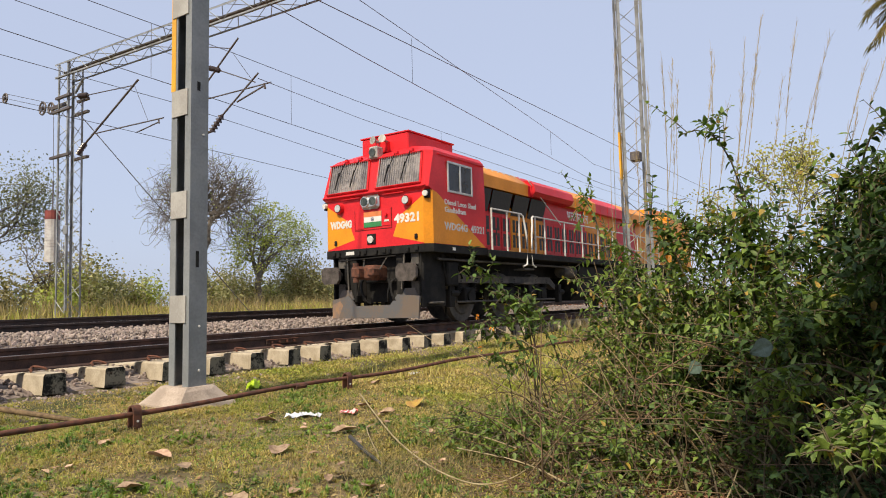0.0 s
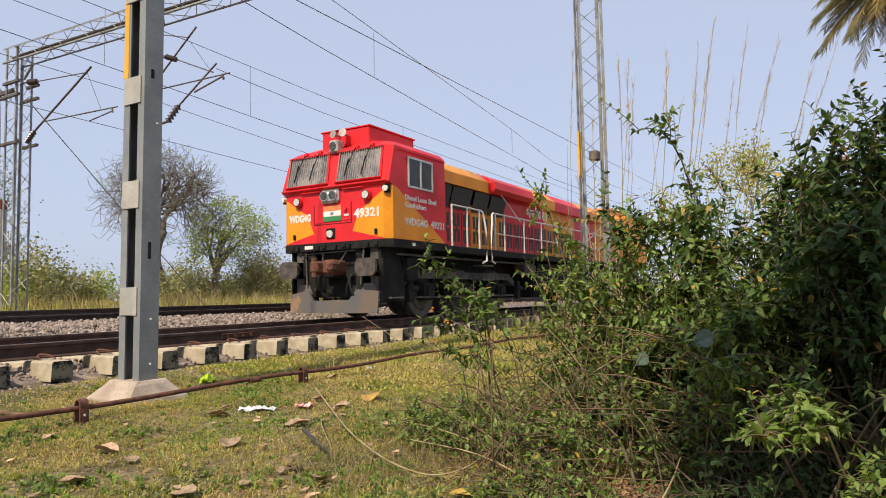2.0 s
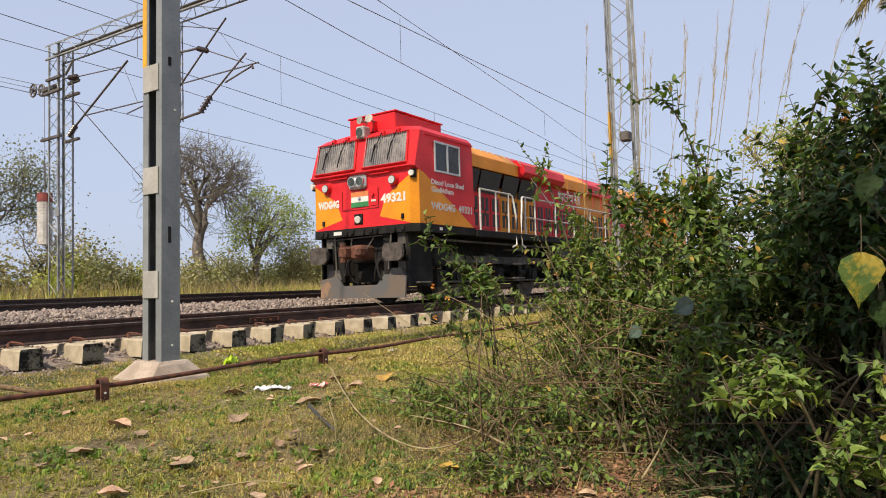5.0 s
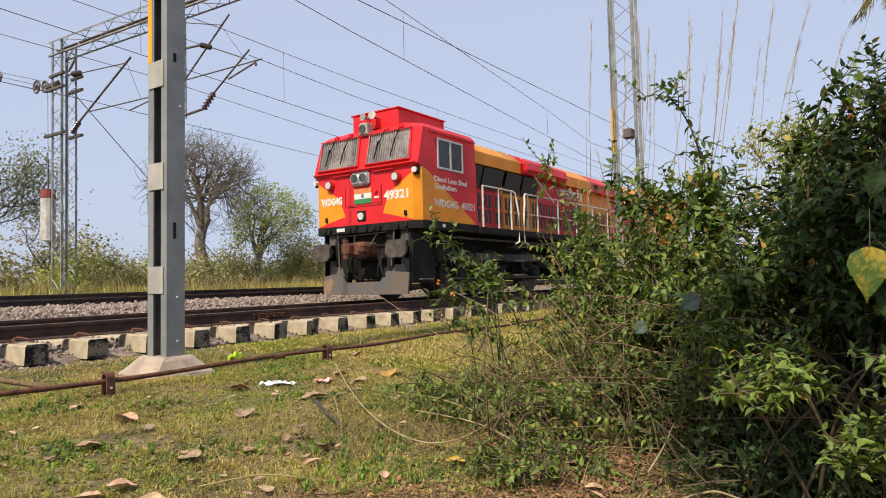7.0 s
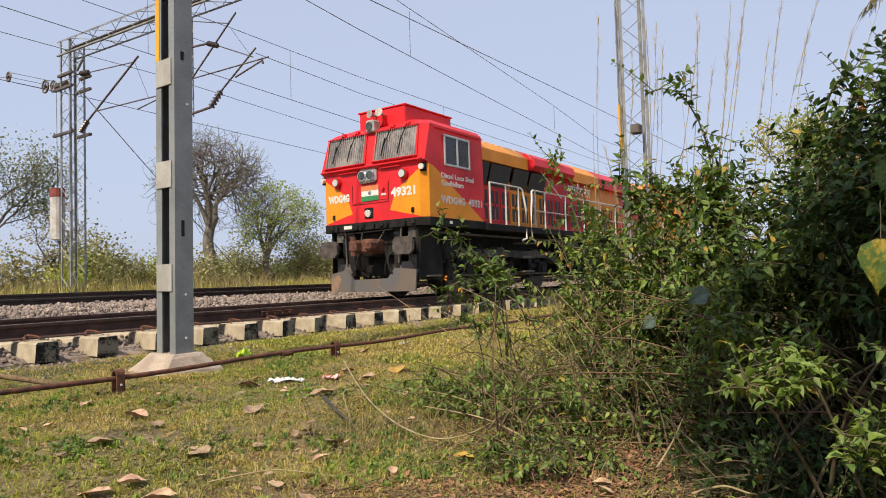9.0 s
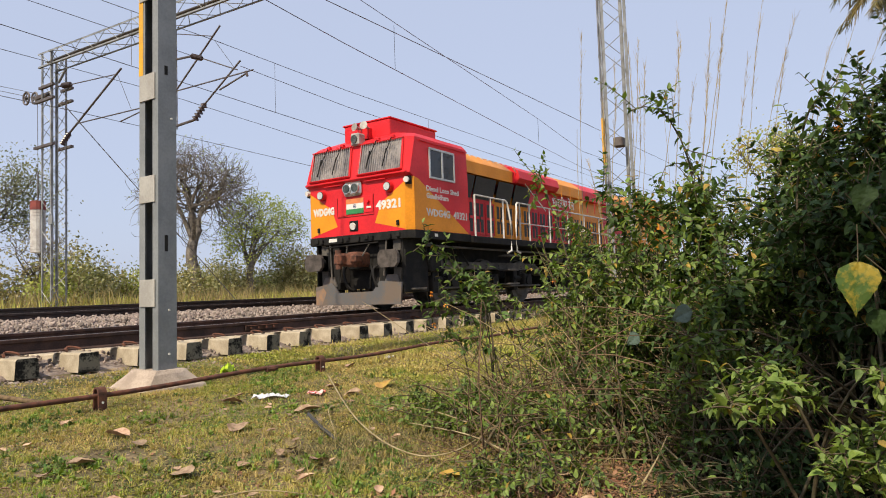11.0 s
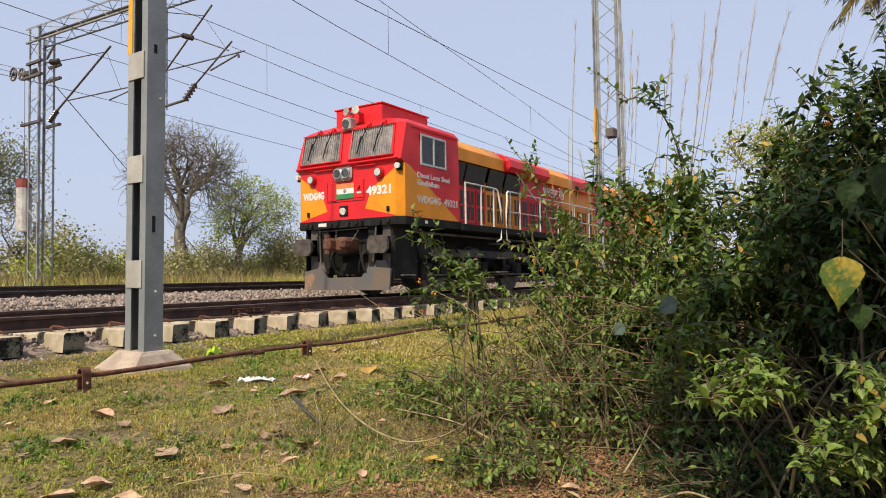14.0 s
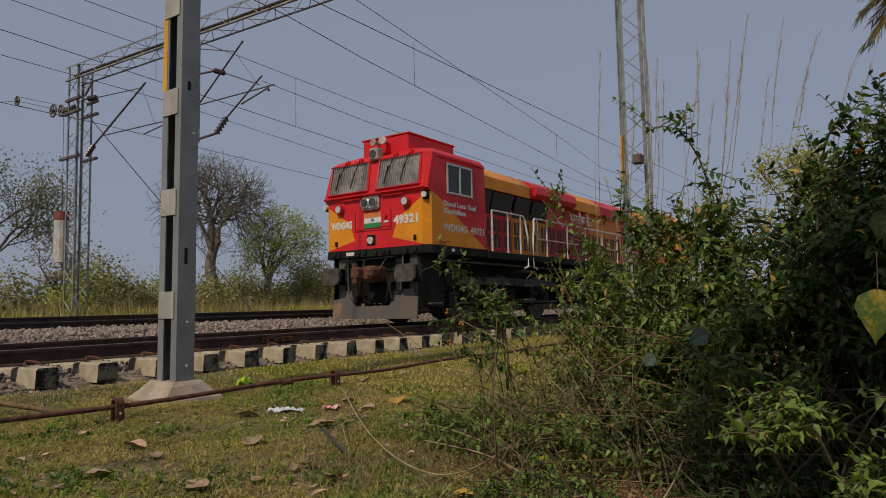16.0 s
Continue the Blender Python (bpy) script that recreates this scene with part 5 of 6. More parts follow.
# left flank
tips = [(7.04, -5.9, 0.45), (6.8, -5.94, 0.2), (7.36, -6.15, 0.07), (7.84, -6.43, 0.09), (7.98, -6.35, 0.35), (7.04, -5.94, 1.07)]
shrub("lantana_shrub", "straggling shrub with thin dry stems and small leaves", (7.35, -5.7, -0.55), tips + list(fill_tips((7.25, -5.85, -0.08), (0.6, 0.5, 0.45), 46, 13)), 24, leaf=(0.032, 0.062), materials=(LEAFMID, LEAFLIT, LEAFYEL), twigs=8, shares=(0.18, 0.79, 0.03), bare=0.25, radius=0.006)
# lone spray rising in front of the locomotive
tips = [(6.38, -6.49, 0.64), (6.50, -6.29, 0.51), (6.62, -6.07, 0.39), (6.42, -6.3, 0.3), (6.55, -6.35, 0.1)]
shrub("lantana_spray", "slender flowering spray with sparse leaves and orange blossoms", (6.75, -5.95, -0.55), tips + list(fill_tips((6.58, -6.25, 0.24), (0.26, 0.15, 0.26), 5, 52)), 25, materials=(LEAFMID, LEAFLIT, LEAFYEL), twigs=6, reach=(0.08, 0.2), bare=0.5, radius=0.005, shares=(0.7, 0.25, 0.05))
# low weeds at the foot
tips = [(7.37, -6.62, -0.27), (7.3, -6.9, -0.46), (7.67, -6.77, -0.39), (6.86, -6.6, -0.37), (7.1, -6.5, -0.3), (7.5, -6.8, -0.3), (6.6, -6.2, -0.38)]
shrub("low_weeds", "low leafy weeds spilling out of the shrub onto the grass", (7.3, -6.3, -0.56), tips + list(fill_tips((7.1, -6.4, -0.45), (0.8, 0.55, 0.14), 30, 14)), 26, leaf=(0.03, 0.06), twigs=6,
      reach=(0.1, 0.25), materials=(LEAFMID, LEAFLIT, LEAFYEL), shares=(0.15, 0.82, 0.03), category="weeds")
shrub("low_weeds", "low fresh green weeds between the grass and the shrub", (6.5, -6.0, -0.56), list(fill_tips((6.5, -6.1, -0.44), (0.7, 0.7, 0.16), 64, 48)), 49, leaf=(0.03, 0.06), materials=(LEAFMID, LEAFLIT, LEAFYEL), twigs=6,
      reach=(0.08, 0.2), shares=(0.12, 0.86, 0.02), radius=0.004, category="weeds")
shrub("low_weeds", "small leafy sprigs growing through brown leaf litter", (7.5, -7.1, -0.57), list(fill_tips((7.5, -7.15, -0.49), (0.55, 0.45, 0.08), 34, 50)), 51, leaf=(0.025, 0.05), twigs=5,
      reach=(0.06, 0.15), shares=(0.2, 0.78, 0.02), radius=0.003, category="weeds")
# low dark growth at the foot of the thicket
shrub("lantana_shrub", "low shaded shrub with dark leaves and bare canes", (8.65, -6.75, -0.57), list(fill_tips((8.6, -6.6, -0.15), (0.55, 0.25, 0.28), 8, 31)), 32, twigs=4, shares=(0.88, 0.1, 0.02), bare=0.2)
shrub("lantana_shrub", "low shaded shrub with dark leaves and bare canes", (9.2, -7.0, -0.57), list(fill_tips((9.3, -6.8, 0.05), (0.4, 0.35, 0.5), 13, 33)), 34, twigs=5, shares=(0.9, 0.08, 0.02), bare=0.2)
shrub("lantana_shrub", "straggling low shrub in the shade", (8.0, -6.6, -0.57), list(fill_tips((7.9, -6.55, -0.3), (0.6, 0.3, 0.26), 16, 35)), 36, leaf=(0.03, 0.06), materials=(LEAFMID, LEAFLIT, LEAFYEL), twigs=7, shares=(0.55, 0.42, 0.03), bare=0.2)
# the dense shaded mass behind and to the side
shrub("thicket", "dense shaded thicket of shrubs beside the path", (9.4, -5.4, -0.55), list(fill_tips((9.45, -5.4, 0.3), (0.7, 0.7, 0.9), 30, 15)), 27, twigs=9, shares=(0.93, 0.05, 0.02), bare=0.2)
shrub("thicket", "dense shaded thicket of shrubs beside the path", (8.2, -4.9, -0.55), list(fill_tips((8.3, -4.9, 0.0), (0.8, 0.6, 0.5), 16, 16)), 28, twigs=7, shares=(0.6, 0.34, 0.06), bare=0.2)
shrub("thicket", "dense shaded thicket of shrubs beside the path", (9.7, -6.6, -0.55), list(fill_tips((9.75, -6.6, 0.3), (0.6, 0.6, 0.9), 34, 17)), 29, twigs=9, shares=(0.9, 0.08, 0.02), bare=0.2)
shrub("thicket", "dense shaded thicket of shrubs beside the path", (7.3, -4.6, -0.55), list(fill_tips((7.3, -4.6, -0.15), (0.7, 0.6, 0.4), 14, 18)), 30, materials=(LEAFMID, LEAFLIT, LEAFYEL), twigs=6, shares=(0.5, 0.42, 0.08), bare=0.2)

# Unseen shrubs added past the right edge of view to block sky light.
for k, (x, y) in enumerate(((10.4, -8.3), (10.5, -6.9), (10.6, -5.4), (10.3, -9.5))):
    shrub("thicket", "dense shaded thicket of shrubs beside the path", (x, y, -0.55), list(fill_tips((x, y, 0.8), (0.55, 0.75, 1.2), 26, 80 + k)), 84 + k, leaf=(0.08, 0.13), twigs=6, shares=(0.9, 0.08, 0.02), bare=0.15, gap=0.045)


def dead_stems():
    """Tangle of dry stems inside and in front of the shrubs."""
    rng = np.random.default_rng(41)
    t = thing("dead_stems", "tangle of dry brown stems under the shrubs", "dry stems", kind="stuff")
    s = Soup()
    for _ in range(180):
        c = np.array([rng.uniform(7.0, 9.4), 0, 0]); c[1] = -6.25 + rng.normal(0, 0.35) + 0.12 * (c[0] - 8); c[2] = -0.56
        top = c + (rng.normal(-0.1, 0.45), rng.normal(-0.1, 0.3), abs(rng.normal(0.25, 0.3)) + 0.05)
        s.tube(curve_points(c + rng.normal(0, 0.1, 3) * (1, 1, 0.2), top, rng.normal(0, 0.1, 3), 7, rng), np.linspace(0.005, 0.0018, 7) * rng.uniform(0.5, 1.3), 4)
    for _ in range(110):
        c = np.array([rng.uniform(6.6, 8.8), rng.uniform(-6.7, -5.4), rng.uniform(-0.5, 0.1)])
        w = np.append(rng.normal(0, 1, 2), rng.normal(0.1, 0.25)); w /= np.linalg.norm(w)
        s.tube(curve_points(c, c + w * rng.uniform(0.3, 0.9), rng.normal(0, 0.06, 3), 7, rng), np.linspace(0.004, 0.0015, 7), 4)
    s.make("stems", TWIG, t, smooth=True)
    # canes fanning out and arching over from the shaded root
    fan = Soup()
    for _ in range(60):
        c = np.array([8.6 + rng.normal(0, 0.28), -6.55 + rng.normal(0, 0.15), -0.57])
        top = np.array([rng.uniform(7.1, 9.2), rng.uniform(-6.9, -6.1), rng.uniform(-0.5, 0.2)])
        fan.tube(arch_points(c, top, 10, rng), np.linspace(0.0062, 0.0022, 10) * rng.uniform(0.6, 1.2), 4)
    fan.make("arching_canes", TWIG, t, smooth=True)
    # upright and slanting straw-coloured stems standing among the leaves
    u = Soup()
    for _ in range(150):
        c = np.array([rng.uniform(6.85, 8.5), rng.uniform(-6.4, -5.0), -0.56])
        h = rng.uniform(0.3, 0.85) * (0.75 + 0.25 * (c[0] - 6.5))
        top = c + np.array([rng.normal(-0.25, 0.7), rng.normal(-0.1, 0.35), 1.0]) * h
        u.tube(curve_points(c, top, rng.normal(0, 0.05, 3), 7, rng), np.linspace(0.0042, 0.0016, 7) * rng.uniform(0.7, 1.2), 4)
    u.make("straw_stems", REED, t, smooth=True)
    # a few long canes lying out over the grass
    for pts, r in (([(4.6, -5.45, -0.36), (5.3, -6.05, -0.42), (5.88, -6.53, -0.47), (6.45, -6.92, -0.5), (6.85, -7.1, -0.5), (6.99, -6.94, -0.48), (7.0, -6.5, -0.40), (7.2, -6.2, -0.3)], 0.0065),
                   ([(7.2, -6.6, -0.5), (6.5, -6.5, -0.36), (5.75, -6.2, -0.42)], 0.005), ([(5.15, -6.0, -0.52), (5.5, -6.4, -0.46), (5.9, -6.75, -0.52)], 0.006),
                   ([(7.45, -6.9, -0.55), (7.0, -6.8, -0.42), (6.4, -6.6, -0.44)], 0.006), ([(8.2, -7.25, -0.52), (8.32, -7.22, -0.47), (8.44, -7.25, -0.50), (8.6, -7.1, -0.4)], 0.006),
                   ([(8.05, -7.2, -0.45), (8.09, -7.1, -0.36), (8.11, -7.02, -0.28)], 0.005), ([(6.3, -8.1, -0.53), (6.5, -7.9, -0.49), (6.75, -7.75, -0.53)], 0.004)):
        p = np.array(pts); m = len(p); u = np.linspace(0, m - 1, 5 * m)
        q = np.stack([np.interp(u, np.arange(m), p[:, i]) for i in range(3)], 1)
        for _ in range(6):
            q[1:-1] = 0.5 * q[1:-1] + 0.25 * (q[:-2] + q[2:])
        c = Soup(); c.tube(q, np.linspace(r, r * 0.5, len(q)), 6)
        ob = c.make("dry_cane", REED, smooth=True)
        tagged(ob, "long bent dry cane lying over the grass", "dry cane", "dry canes")
    # canes standing in the dark hollow
    d = Soup()
    for _ in range(34):
        c = np.array([rng.uniform(8.15, 9.3), rng.uniform(-7.25, -6.5), -0.57])
        top = c + (rng.normal(0.1, 0.3), rng.normal(-0.1, 0.2), rng.uniform(0.25, 0.75))
        d.tube(curve_points(c, top, rng.normal(0, 0.06, 3), 8, rng), np.linspace(0.008, 0.003, 8) * rng.uniform(0.5, 1.2), 5)
    d.make("hollow_canes", STEM, t, smooth=True)
    # twigs and straws strewn over the litter
    w = Soup()
    for _ in range(520):
        x, y = rng.uniform(6.5, 8.5), rng.uniform(-8.1, -6.2)
        if x < 6.9 + 0.35 * math.sin(4 * y):
            continue
        a, L = rng.uniform(0, 6.28), rng.uniform(0.08, 0.4)
        e = np.array([math.cos(a), math.sin(a), rng.normal(0.05, 0.1)]) * L
        w.tube(curve_points((x, y, float(gz(x, y)) + 0.012), np.array([x, y, float(gz(x, y)) + 0.015]) + e, rng.normal(0, 0.05, 3) * L + (0, 0, 0.01), 5, rng), np.linspace(0.0028, 0.0014, 5), 4)
    w.make("strewn_twigs", TWIG, t, smooth=True)


dead_stems()


def broad_leaf(name, label, at, way, size, material, seed):
    """One large soft leaf with a bowed blade, side ribs and a stalk."""
    rng = np.random.default_rng(seed)
    t = thing(name, label, "leaf", "large single leaves")
    way = np.asarray(way, float); way /= np.linalg.norm(way)
    x = np.cross(way, (0.2, -0.9, 0.3)); x /= np.linalg.norm(x)
    z = np.cross(x, way)
    n, v, f = 14, [], []
    for i in range(n + 1):
        u = i / n
        half = 0.36 * math.sin(math.pi * min(1.0, u + 0.01) ** 0.58) ** 1.2 * (1 + 0.04 * math.cos(u * 38))
        for k in range(-4, 5):
            a = k / 4
            rib = 0.028 * math.cos(u * 34 - abs(a) * 9) - 0.04 * (k == 0)
            p = np.asarray(at) + size * (way * u + x * a * half + z * (-0.25 * u * u + 0.12 * abs(a) * half + rib))
            v.append(p + rng.normal(0, 0.0008, 3))
    for i in range(n):
        for k in range(8):
            q = i * 9 + k
            f.append((q, q + 1, q + 10, q + 9))
    from_arrays("blade", v, f, material, t, smooth=True)
    s = Soup(); s.tube(curve_points(np.asarray(at), np.asarray(at) - way * size * 0.5 + (0, 0, size * 0.2), (0, 0, 0.01), 6, rng), np.full(6, 0.0013), 5)
    s.make("stalk", STEM, t)


BIGDARK = mat("large_leaf_green", (0.035, 0.07, 0.016), (0.016, 0.032, 0.01), 0.65, scale=14, fine=90, bump=0.3, thin=0.2, spread=0.3)
BIG = mat("large_leaf_green_yellow", (0.09, 0.15, 0.035), (0.40, 0.30, 0.045), 0.5, scale=9, fine=80, bump=0.15, thin=0.3, spread=0.25)
broad_leaf("large_leaf", "large soft leaf turning yellow at its edge", (8.90, -8.05, 0.42), (-0.05, -0.1, -1), 0.135, BIG, 1)
broad_leaf("large_leaf", "large dark green hanging leaf", (8.93, -7.98, 0.62), (-0.25, -0.1, -0.8), 0.085, BIGDARK, 2)
broad_leaf("large_leaf", "large dull green leaf hanging low", (8.93, -7.98, 0.30), (0.1, 0.05, -1), 0.08, BIGDARK, 3)
broad_leaf("large_leaf", "large dark green hanging leaf", (9.00, -7.95, 0.66), (-0.1, -0.1, -0.9), 0.11, BIGDARK, 4)
broad_leaf("large_leaf", "large dark green hanging leaf", (9.02, -7.9, 0.56), (0.2, -0.1, -0.9), 0.11, BIGDARK, 5)
broad_leaf("large_leaf", "dusty blue-green leaf facing the light", (8.32, -7.33, 0.275), (-0.9, 0.1, -0.35), 0.105, LEAFGREY, 6)
broad_leaf("large_leaf", "dusty blue-green leaf facing the light", (7.90, -6.68, 0.13), (-0.8, 0.0, -0.6), 0.095, LEAFGREY, 7)
rng0 = np.random.default_rng(8)
s0 = Soup()
for end in ((8.915, -8.05, 0.435), (8.88, -7.98, 0.60), (8.93, -7.98, 0.30), (9.00, -7.95, 0.66), (9.02, -7.9, 0.56)):
    s0.tube(curve_points((9.25, -7.4, -0.55), end, (0.05, 0.05, 0.15), 10, rng0), np.linspace(0.004, 0.0018, 10), 5)
tagged(s0.make("vine_stem", STEM, smooth=True), "thin climbing stem carrying the large leaves", "vine")


def blossom(p, seed):
    rng = np.random.default_rng(seed)
    t = thing("blossom", "small orange flower cluster on the shrub", "flower", "orange blossoms")
    d = rng.normal(0, 1, (14, 3)); d /= np.linalg.norm(d, axis=1)[:, None]
    v, f = leaves_arrays(np.asarray(p) + d * 0.008, d + (0, -0.5, 0.3), np.full(14, 0.014), rng, 0)
    from_arrays("petals", v, f, FLOWER, t)
    s = Soup(); s.tube([np.asarray(p), np.asarray(p) + (0.005, 0.02, -0.04)], [0.002, 0.002], 4); s.make("stalk", STEM, t)


for i, p in enumerate(((8.43, -6.80, -0.04), (8.84, -6.12, 1.22), (8.92, -6.28, 1.12), (8.68, -6.1, 1.0), (6.47, -6.42, 0.36), (6.52, -6.33, 0.28), (6.50, -6.45, 0.16), (7.15, -6.0, 0.42), (8.8, -6.5, 1.05))):
    blossom(p, i)


def reeds():
    """Tall flowering grass: thin stalks with feathery plumes, each stalk separate."""
    rng = np.random.default_rng(51)
    group = "tall reed stalks"
    spots = [(6.55, -3.8, 2.85, 0.05), (6.66, -3.6, 2.2, -0.05), (6.93, -3.54, 2.78, 0.0), (7.0, -3.47, 2.34, 0.05), (7.05, -3.6, 2.75, 0.2), (7.36, -3.25, 2.71, 0.25), (7.45, -3.2, 2.3, 0.3), (7.57, -3.09, 2.43, 0.1),
             (7.77, -2.97, 3.2, 0.45), (7.7, -3.0, 2.8, 0.3), (8.31, -2.6, 2.95, 0.6), (8.6, -2.4, 2.7, 0.55), (8.5, -2.5, 2.2, 0.2), (6.5, -3.9, 1.9, -0.1), (6.8, -3.6, 2.5, 0.02), (7.2, -3.4, 2.0, 0.1), (6.45, -3.5, 1.6, -0.25),
             (7.9, -2.9, 2.5, 0.15), (6.98, -3.2, 2.6, 0.1), (7.62, -3.1, 2.9, 0.2), (8.9, -2.2, 3.2, 0.8), (9.1, -2.1, 3.0, 0.9), (8.2, -2.6, 2.6, 0.4), (7.3, -3.1, 2.9, 0.15), (8.05, -2.8, 3.1, 0.35)]
    for x, y, z, lean in spots:
        t = thing("reed_stalk", "tall dry reed stalk with a thin feathery plume", "reed", group)
        base = np.array([x - 1.5 * lean - 0.12 - rng.normal(0, 0.1), y + rng.normal(0, 0.1), -0.56])
        p = curve_points(base, (x, y, z), (rng.normal(0, 0.03), 0, 0), 14, rng)
        s = Soup(); s.tube(p, np.linspace(0.0062, 0.0018, 14) * rng.uniform(0.7, 1.15), 5)
        s.make("stalk", REED, t, smooth=True)
        if rng.random() < 0.8:
            pl = Soup()
            for k in range(46):
                f = 1 - 0.26 * rng.random()
                j = min(int(f * 13), 12); c = p[j] + (p[j + 1] - p[j]) * (f * 13 - j)
                d = (p[13] - p[11]); d = d / np.linalg.norm(d) + rng.normal(0, 0.16, 3)
                pl.tube([c, c + d * rng.uniform(0.05, 0.13)], [0.0016, 0.0008], 3)
            tagged(pl.make("plume", REED, t), kind="stuff")
    v, f, n = [], [], 0
    for _ in range(750):
        b = np.array([rng.uniform(6.75, 8.7), rng.uniform(-4.4, -2.6), -0.56])
        h = rng.uniform(0.5, 1.55); d = np.array([rng.normal(0, 0.28), rng.normal(0, 0.2), 1.0]) * h
        side = np.array([0.006, 0.003, 0])
        mid = b + d * 0.55
        v += [b - side, b + side, mid - side * 0.8, mid + side * 0.8, b + d + (rng.normal(0, 0.12), 0, -0.1 * h)]
        f += [(n, n + 1, n + 3, n + 2), (n + 2, n + 3, n + 4)]; n += 5
    tagged(from_arrays("reed_grass", v, f, REED), "clump of dry tan reed leaves behind the shrubs", "dry grass", kind="stuff")


reeds()


def grass_patch(name, label, x_range, y_range, count, height, width, seed, material, keep=None, lean=0.6, category="grass"):
    rng = np.random.default_rng(seed)
    x, y = rng.uniform(*x_range, count), rng.uniform(*y_range, count)
    if keep is not None:
        k = rng.random(count) < keep(x, y); x, y = x[k], y[k]
    n = len(x)
    h = rng.uniform(*height, n); a = rng.uniform(0, 2 * np.pi, n)
    b = np.stack([x, y, gz(x, y) - 0.004], 1)
    side = np.stack([np.cos(a), np.sin(a), 0 * a], 1) * (rng.uniform(*width, n))[:, None]
    tip = b + np.stack([rng.normal(0, lean, n) * h, rng.normal(0, lean, n) * h, h], 1)
    mid = (b * 0.5 + tip * 0.5) + np.stack([0 * h, 0 * h, 0.18 * h], 1)
    v = np.stack([b - side, b + side, mid + side * 0.7, mid - side * 0.7, tip], 1).reshape(-1, 3)
    i = np.arange(n) * 5
    f = [tuple(q) for q in np.stack([i, i + 1, i + 2, i + 3], 1).tolist()] + [tuple(q) for q in np.stack([i + 3, i + 2, i + 4], 1).tolist()]
    return tagged(from_arrays(name, v, f, material), label, category, kind="stuff")


def patchy(scale, low, high, shift=0.0):
    def keep(x, y):
        w = np.sin(x * 1.9 * scale + 1.1 * np.sin(y * 1.3 * scale + shift)) * np.sin(y * 2.3 * scale + 0.9 * np.sin(x * 1.7 * scale) + shift)
        w = w + 0.5 * np.sin(5.1 * scale * x + shift) * np.sin(4.3 * scale * y - shift)
        return np.clip((w - low) / (high - low), 0.06, 1)
    return keep


off_foot = lambda g: (lambda x, y: g(x, y) * ~((x > 2.44) & (x < 3.16) & (y > -6.36) & (y < -5.66)))
grass_patch("grass", "short sparse grass, green and straw-coloured", (1.45, 9.4), (-9.6, 3.0), 90000, (0.012, 0.05), (0.0015, 0.0032), 61, GRASS, off_foot(patchy(1.0, -0.8, 0.5)))
grass_patch("grass", "short green grass in patches", (1.5, 9.0), (-9.4, 2.0), 32000, (0.015, 0.05), (0.0018, 0.0035), 62, WEED, off_foot(patchy(0.8, 0.0, 0.9, 2.0)))
grass_patch("dry_grass", "straw-coloured dry grass near the shrubs", (5.4, 9.0), (-7.6, -3.5), 9000, (0.04, 0.22), (0.0012, 0.0028), 63, DRYGRASS, lambda x, y: patchy(0.9, -0.6, 0.7, 1.0)(x, y) * (1 - 0.85 * (y < -6.75) * (x > 6.6)), lean=0.9)
grass_patch("grass", "taller grass along the far side of the rod", (1.6, 6.5), (-3.5, 9.0), 16000, (0.04, 0.16), (0.003, 0.006), 64, GRASS, patchy(0.7, -0.6, 0.6, 4.0))
grass_patch("dry_grass", "rough dry grass by the mast", (3.0, 7.5), (2.0, 14.0), 9000, (0.15, 0.7), (0.005, 0.01), 65, DRYGRASS, lean=0.3)


def creeping_weeds():
    rng = np.random.default_rng(71)
    n = 17000
    x, y = rng.uniform(2.2, 8.4, n), rng.uniform(-9.2, -2.5, n)
    k = rng.random(n) < off_foot(patchy(0.75, 0.25, 0.9, 0.7))(x, y); x, y = x[k], y[k]; n = len(x)
    w = np.stack([rng.normal(0, 1, n), rng.normal(0, 1, n), rng.uniform(0.05, 0.5, n)], 1)
    v, f = leaves_arrays(np.stack([x, y, gz(x, y) + rng.uniform(0.003, 0.03, n)], 1), w, rng.uniform(0.012, 0.03, n), rng, 0.1, flat=0.5)
    tagged(from_arrays("creeping_weeds", v, f, WEED), "flat green weeds with small round leaves", "weeds", kind="stuff")


creeping_weeds()


def tufts(name, label, category, material, centres, blades, height, reach, width, seed):
    """Small clumps of blades that fan out from one root each."""
    rng = np.random.default_rng(seed)
    c = np.repeat(centres, blades, 0); n = len(c)
    a = rng.uniform(0, 2 * np.pi, n); out = np.stack([np.cos(a), np.sin(a)], 1)
    h = rng.uniform(*height, n) * np.repeat(rng.uniform(0.6, 1.4, len(centres)), blades); r = rng.uniform(0.1, 1.0, n) * reach
    b = np.stack([c[:, 0], c[:, 1], gz(c[:, 0], c[:, 1]) - 0.004], 1); b[:, :2] += out * rng.uniform(0, 0.012, (n, 1))
    tip = b + np.stack([out[:, 0] * r, out[:, 1] * r, h * (1.1 - r / reach * 0.7)], 1)
    mid = b * 0.5 + tip * 0.5; mid[:, 2] += 0.25 * h
    side = np.stack([-out[:, 1], out[:, 0], 0 * a], 1) * rng.uniform(*width, (n, 1))
    v = np.stack([b - side * 0.7, b + side * 0.7, mid + side, mid - side, tip], 1).reshape(-1, 3)
    i = np.arange(n) * 5
    f = np.stack([i, i + 1, i + 2, i + 3], 1).tolist() + np.stack([i + 3, i + 2, i + 4], 1).tolist()
    tagged(from_arrays(name, v, [tuple(q) for q in f], material), label, category, kind="stuff")


def scatter(x_range, y_range, count, keep, seed):
    rng = np.random.default_rng(seed)
    p = np.stack([rng.uniform(*x_range, count), rng.uniform(*y_range, count)], 1)
    return p[rng.random(count) < keep(p[:, 0], p[:, 1])]


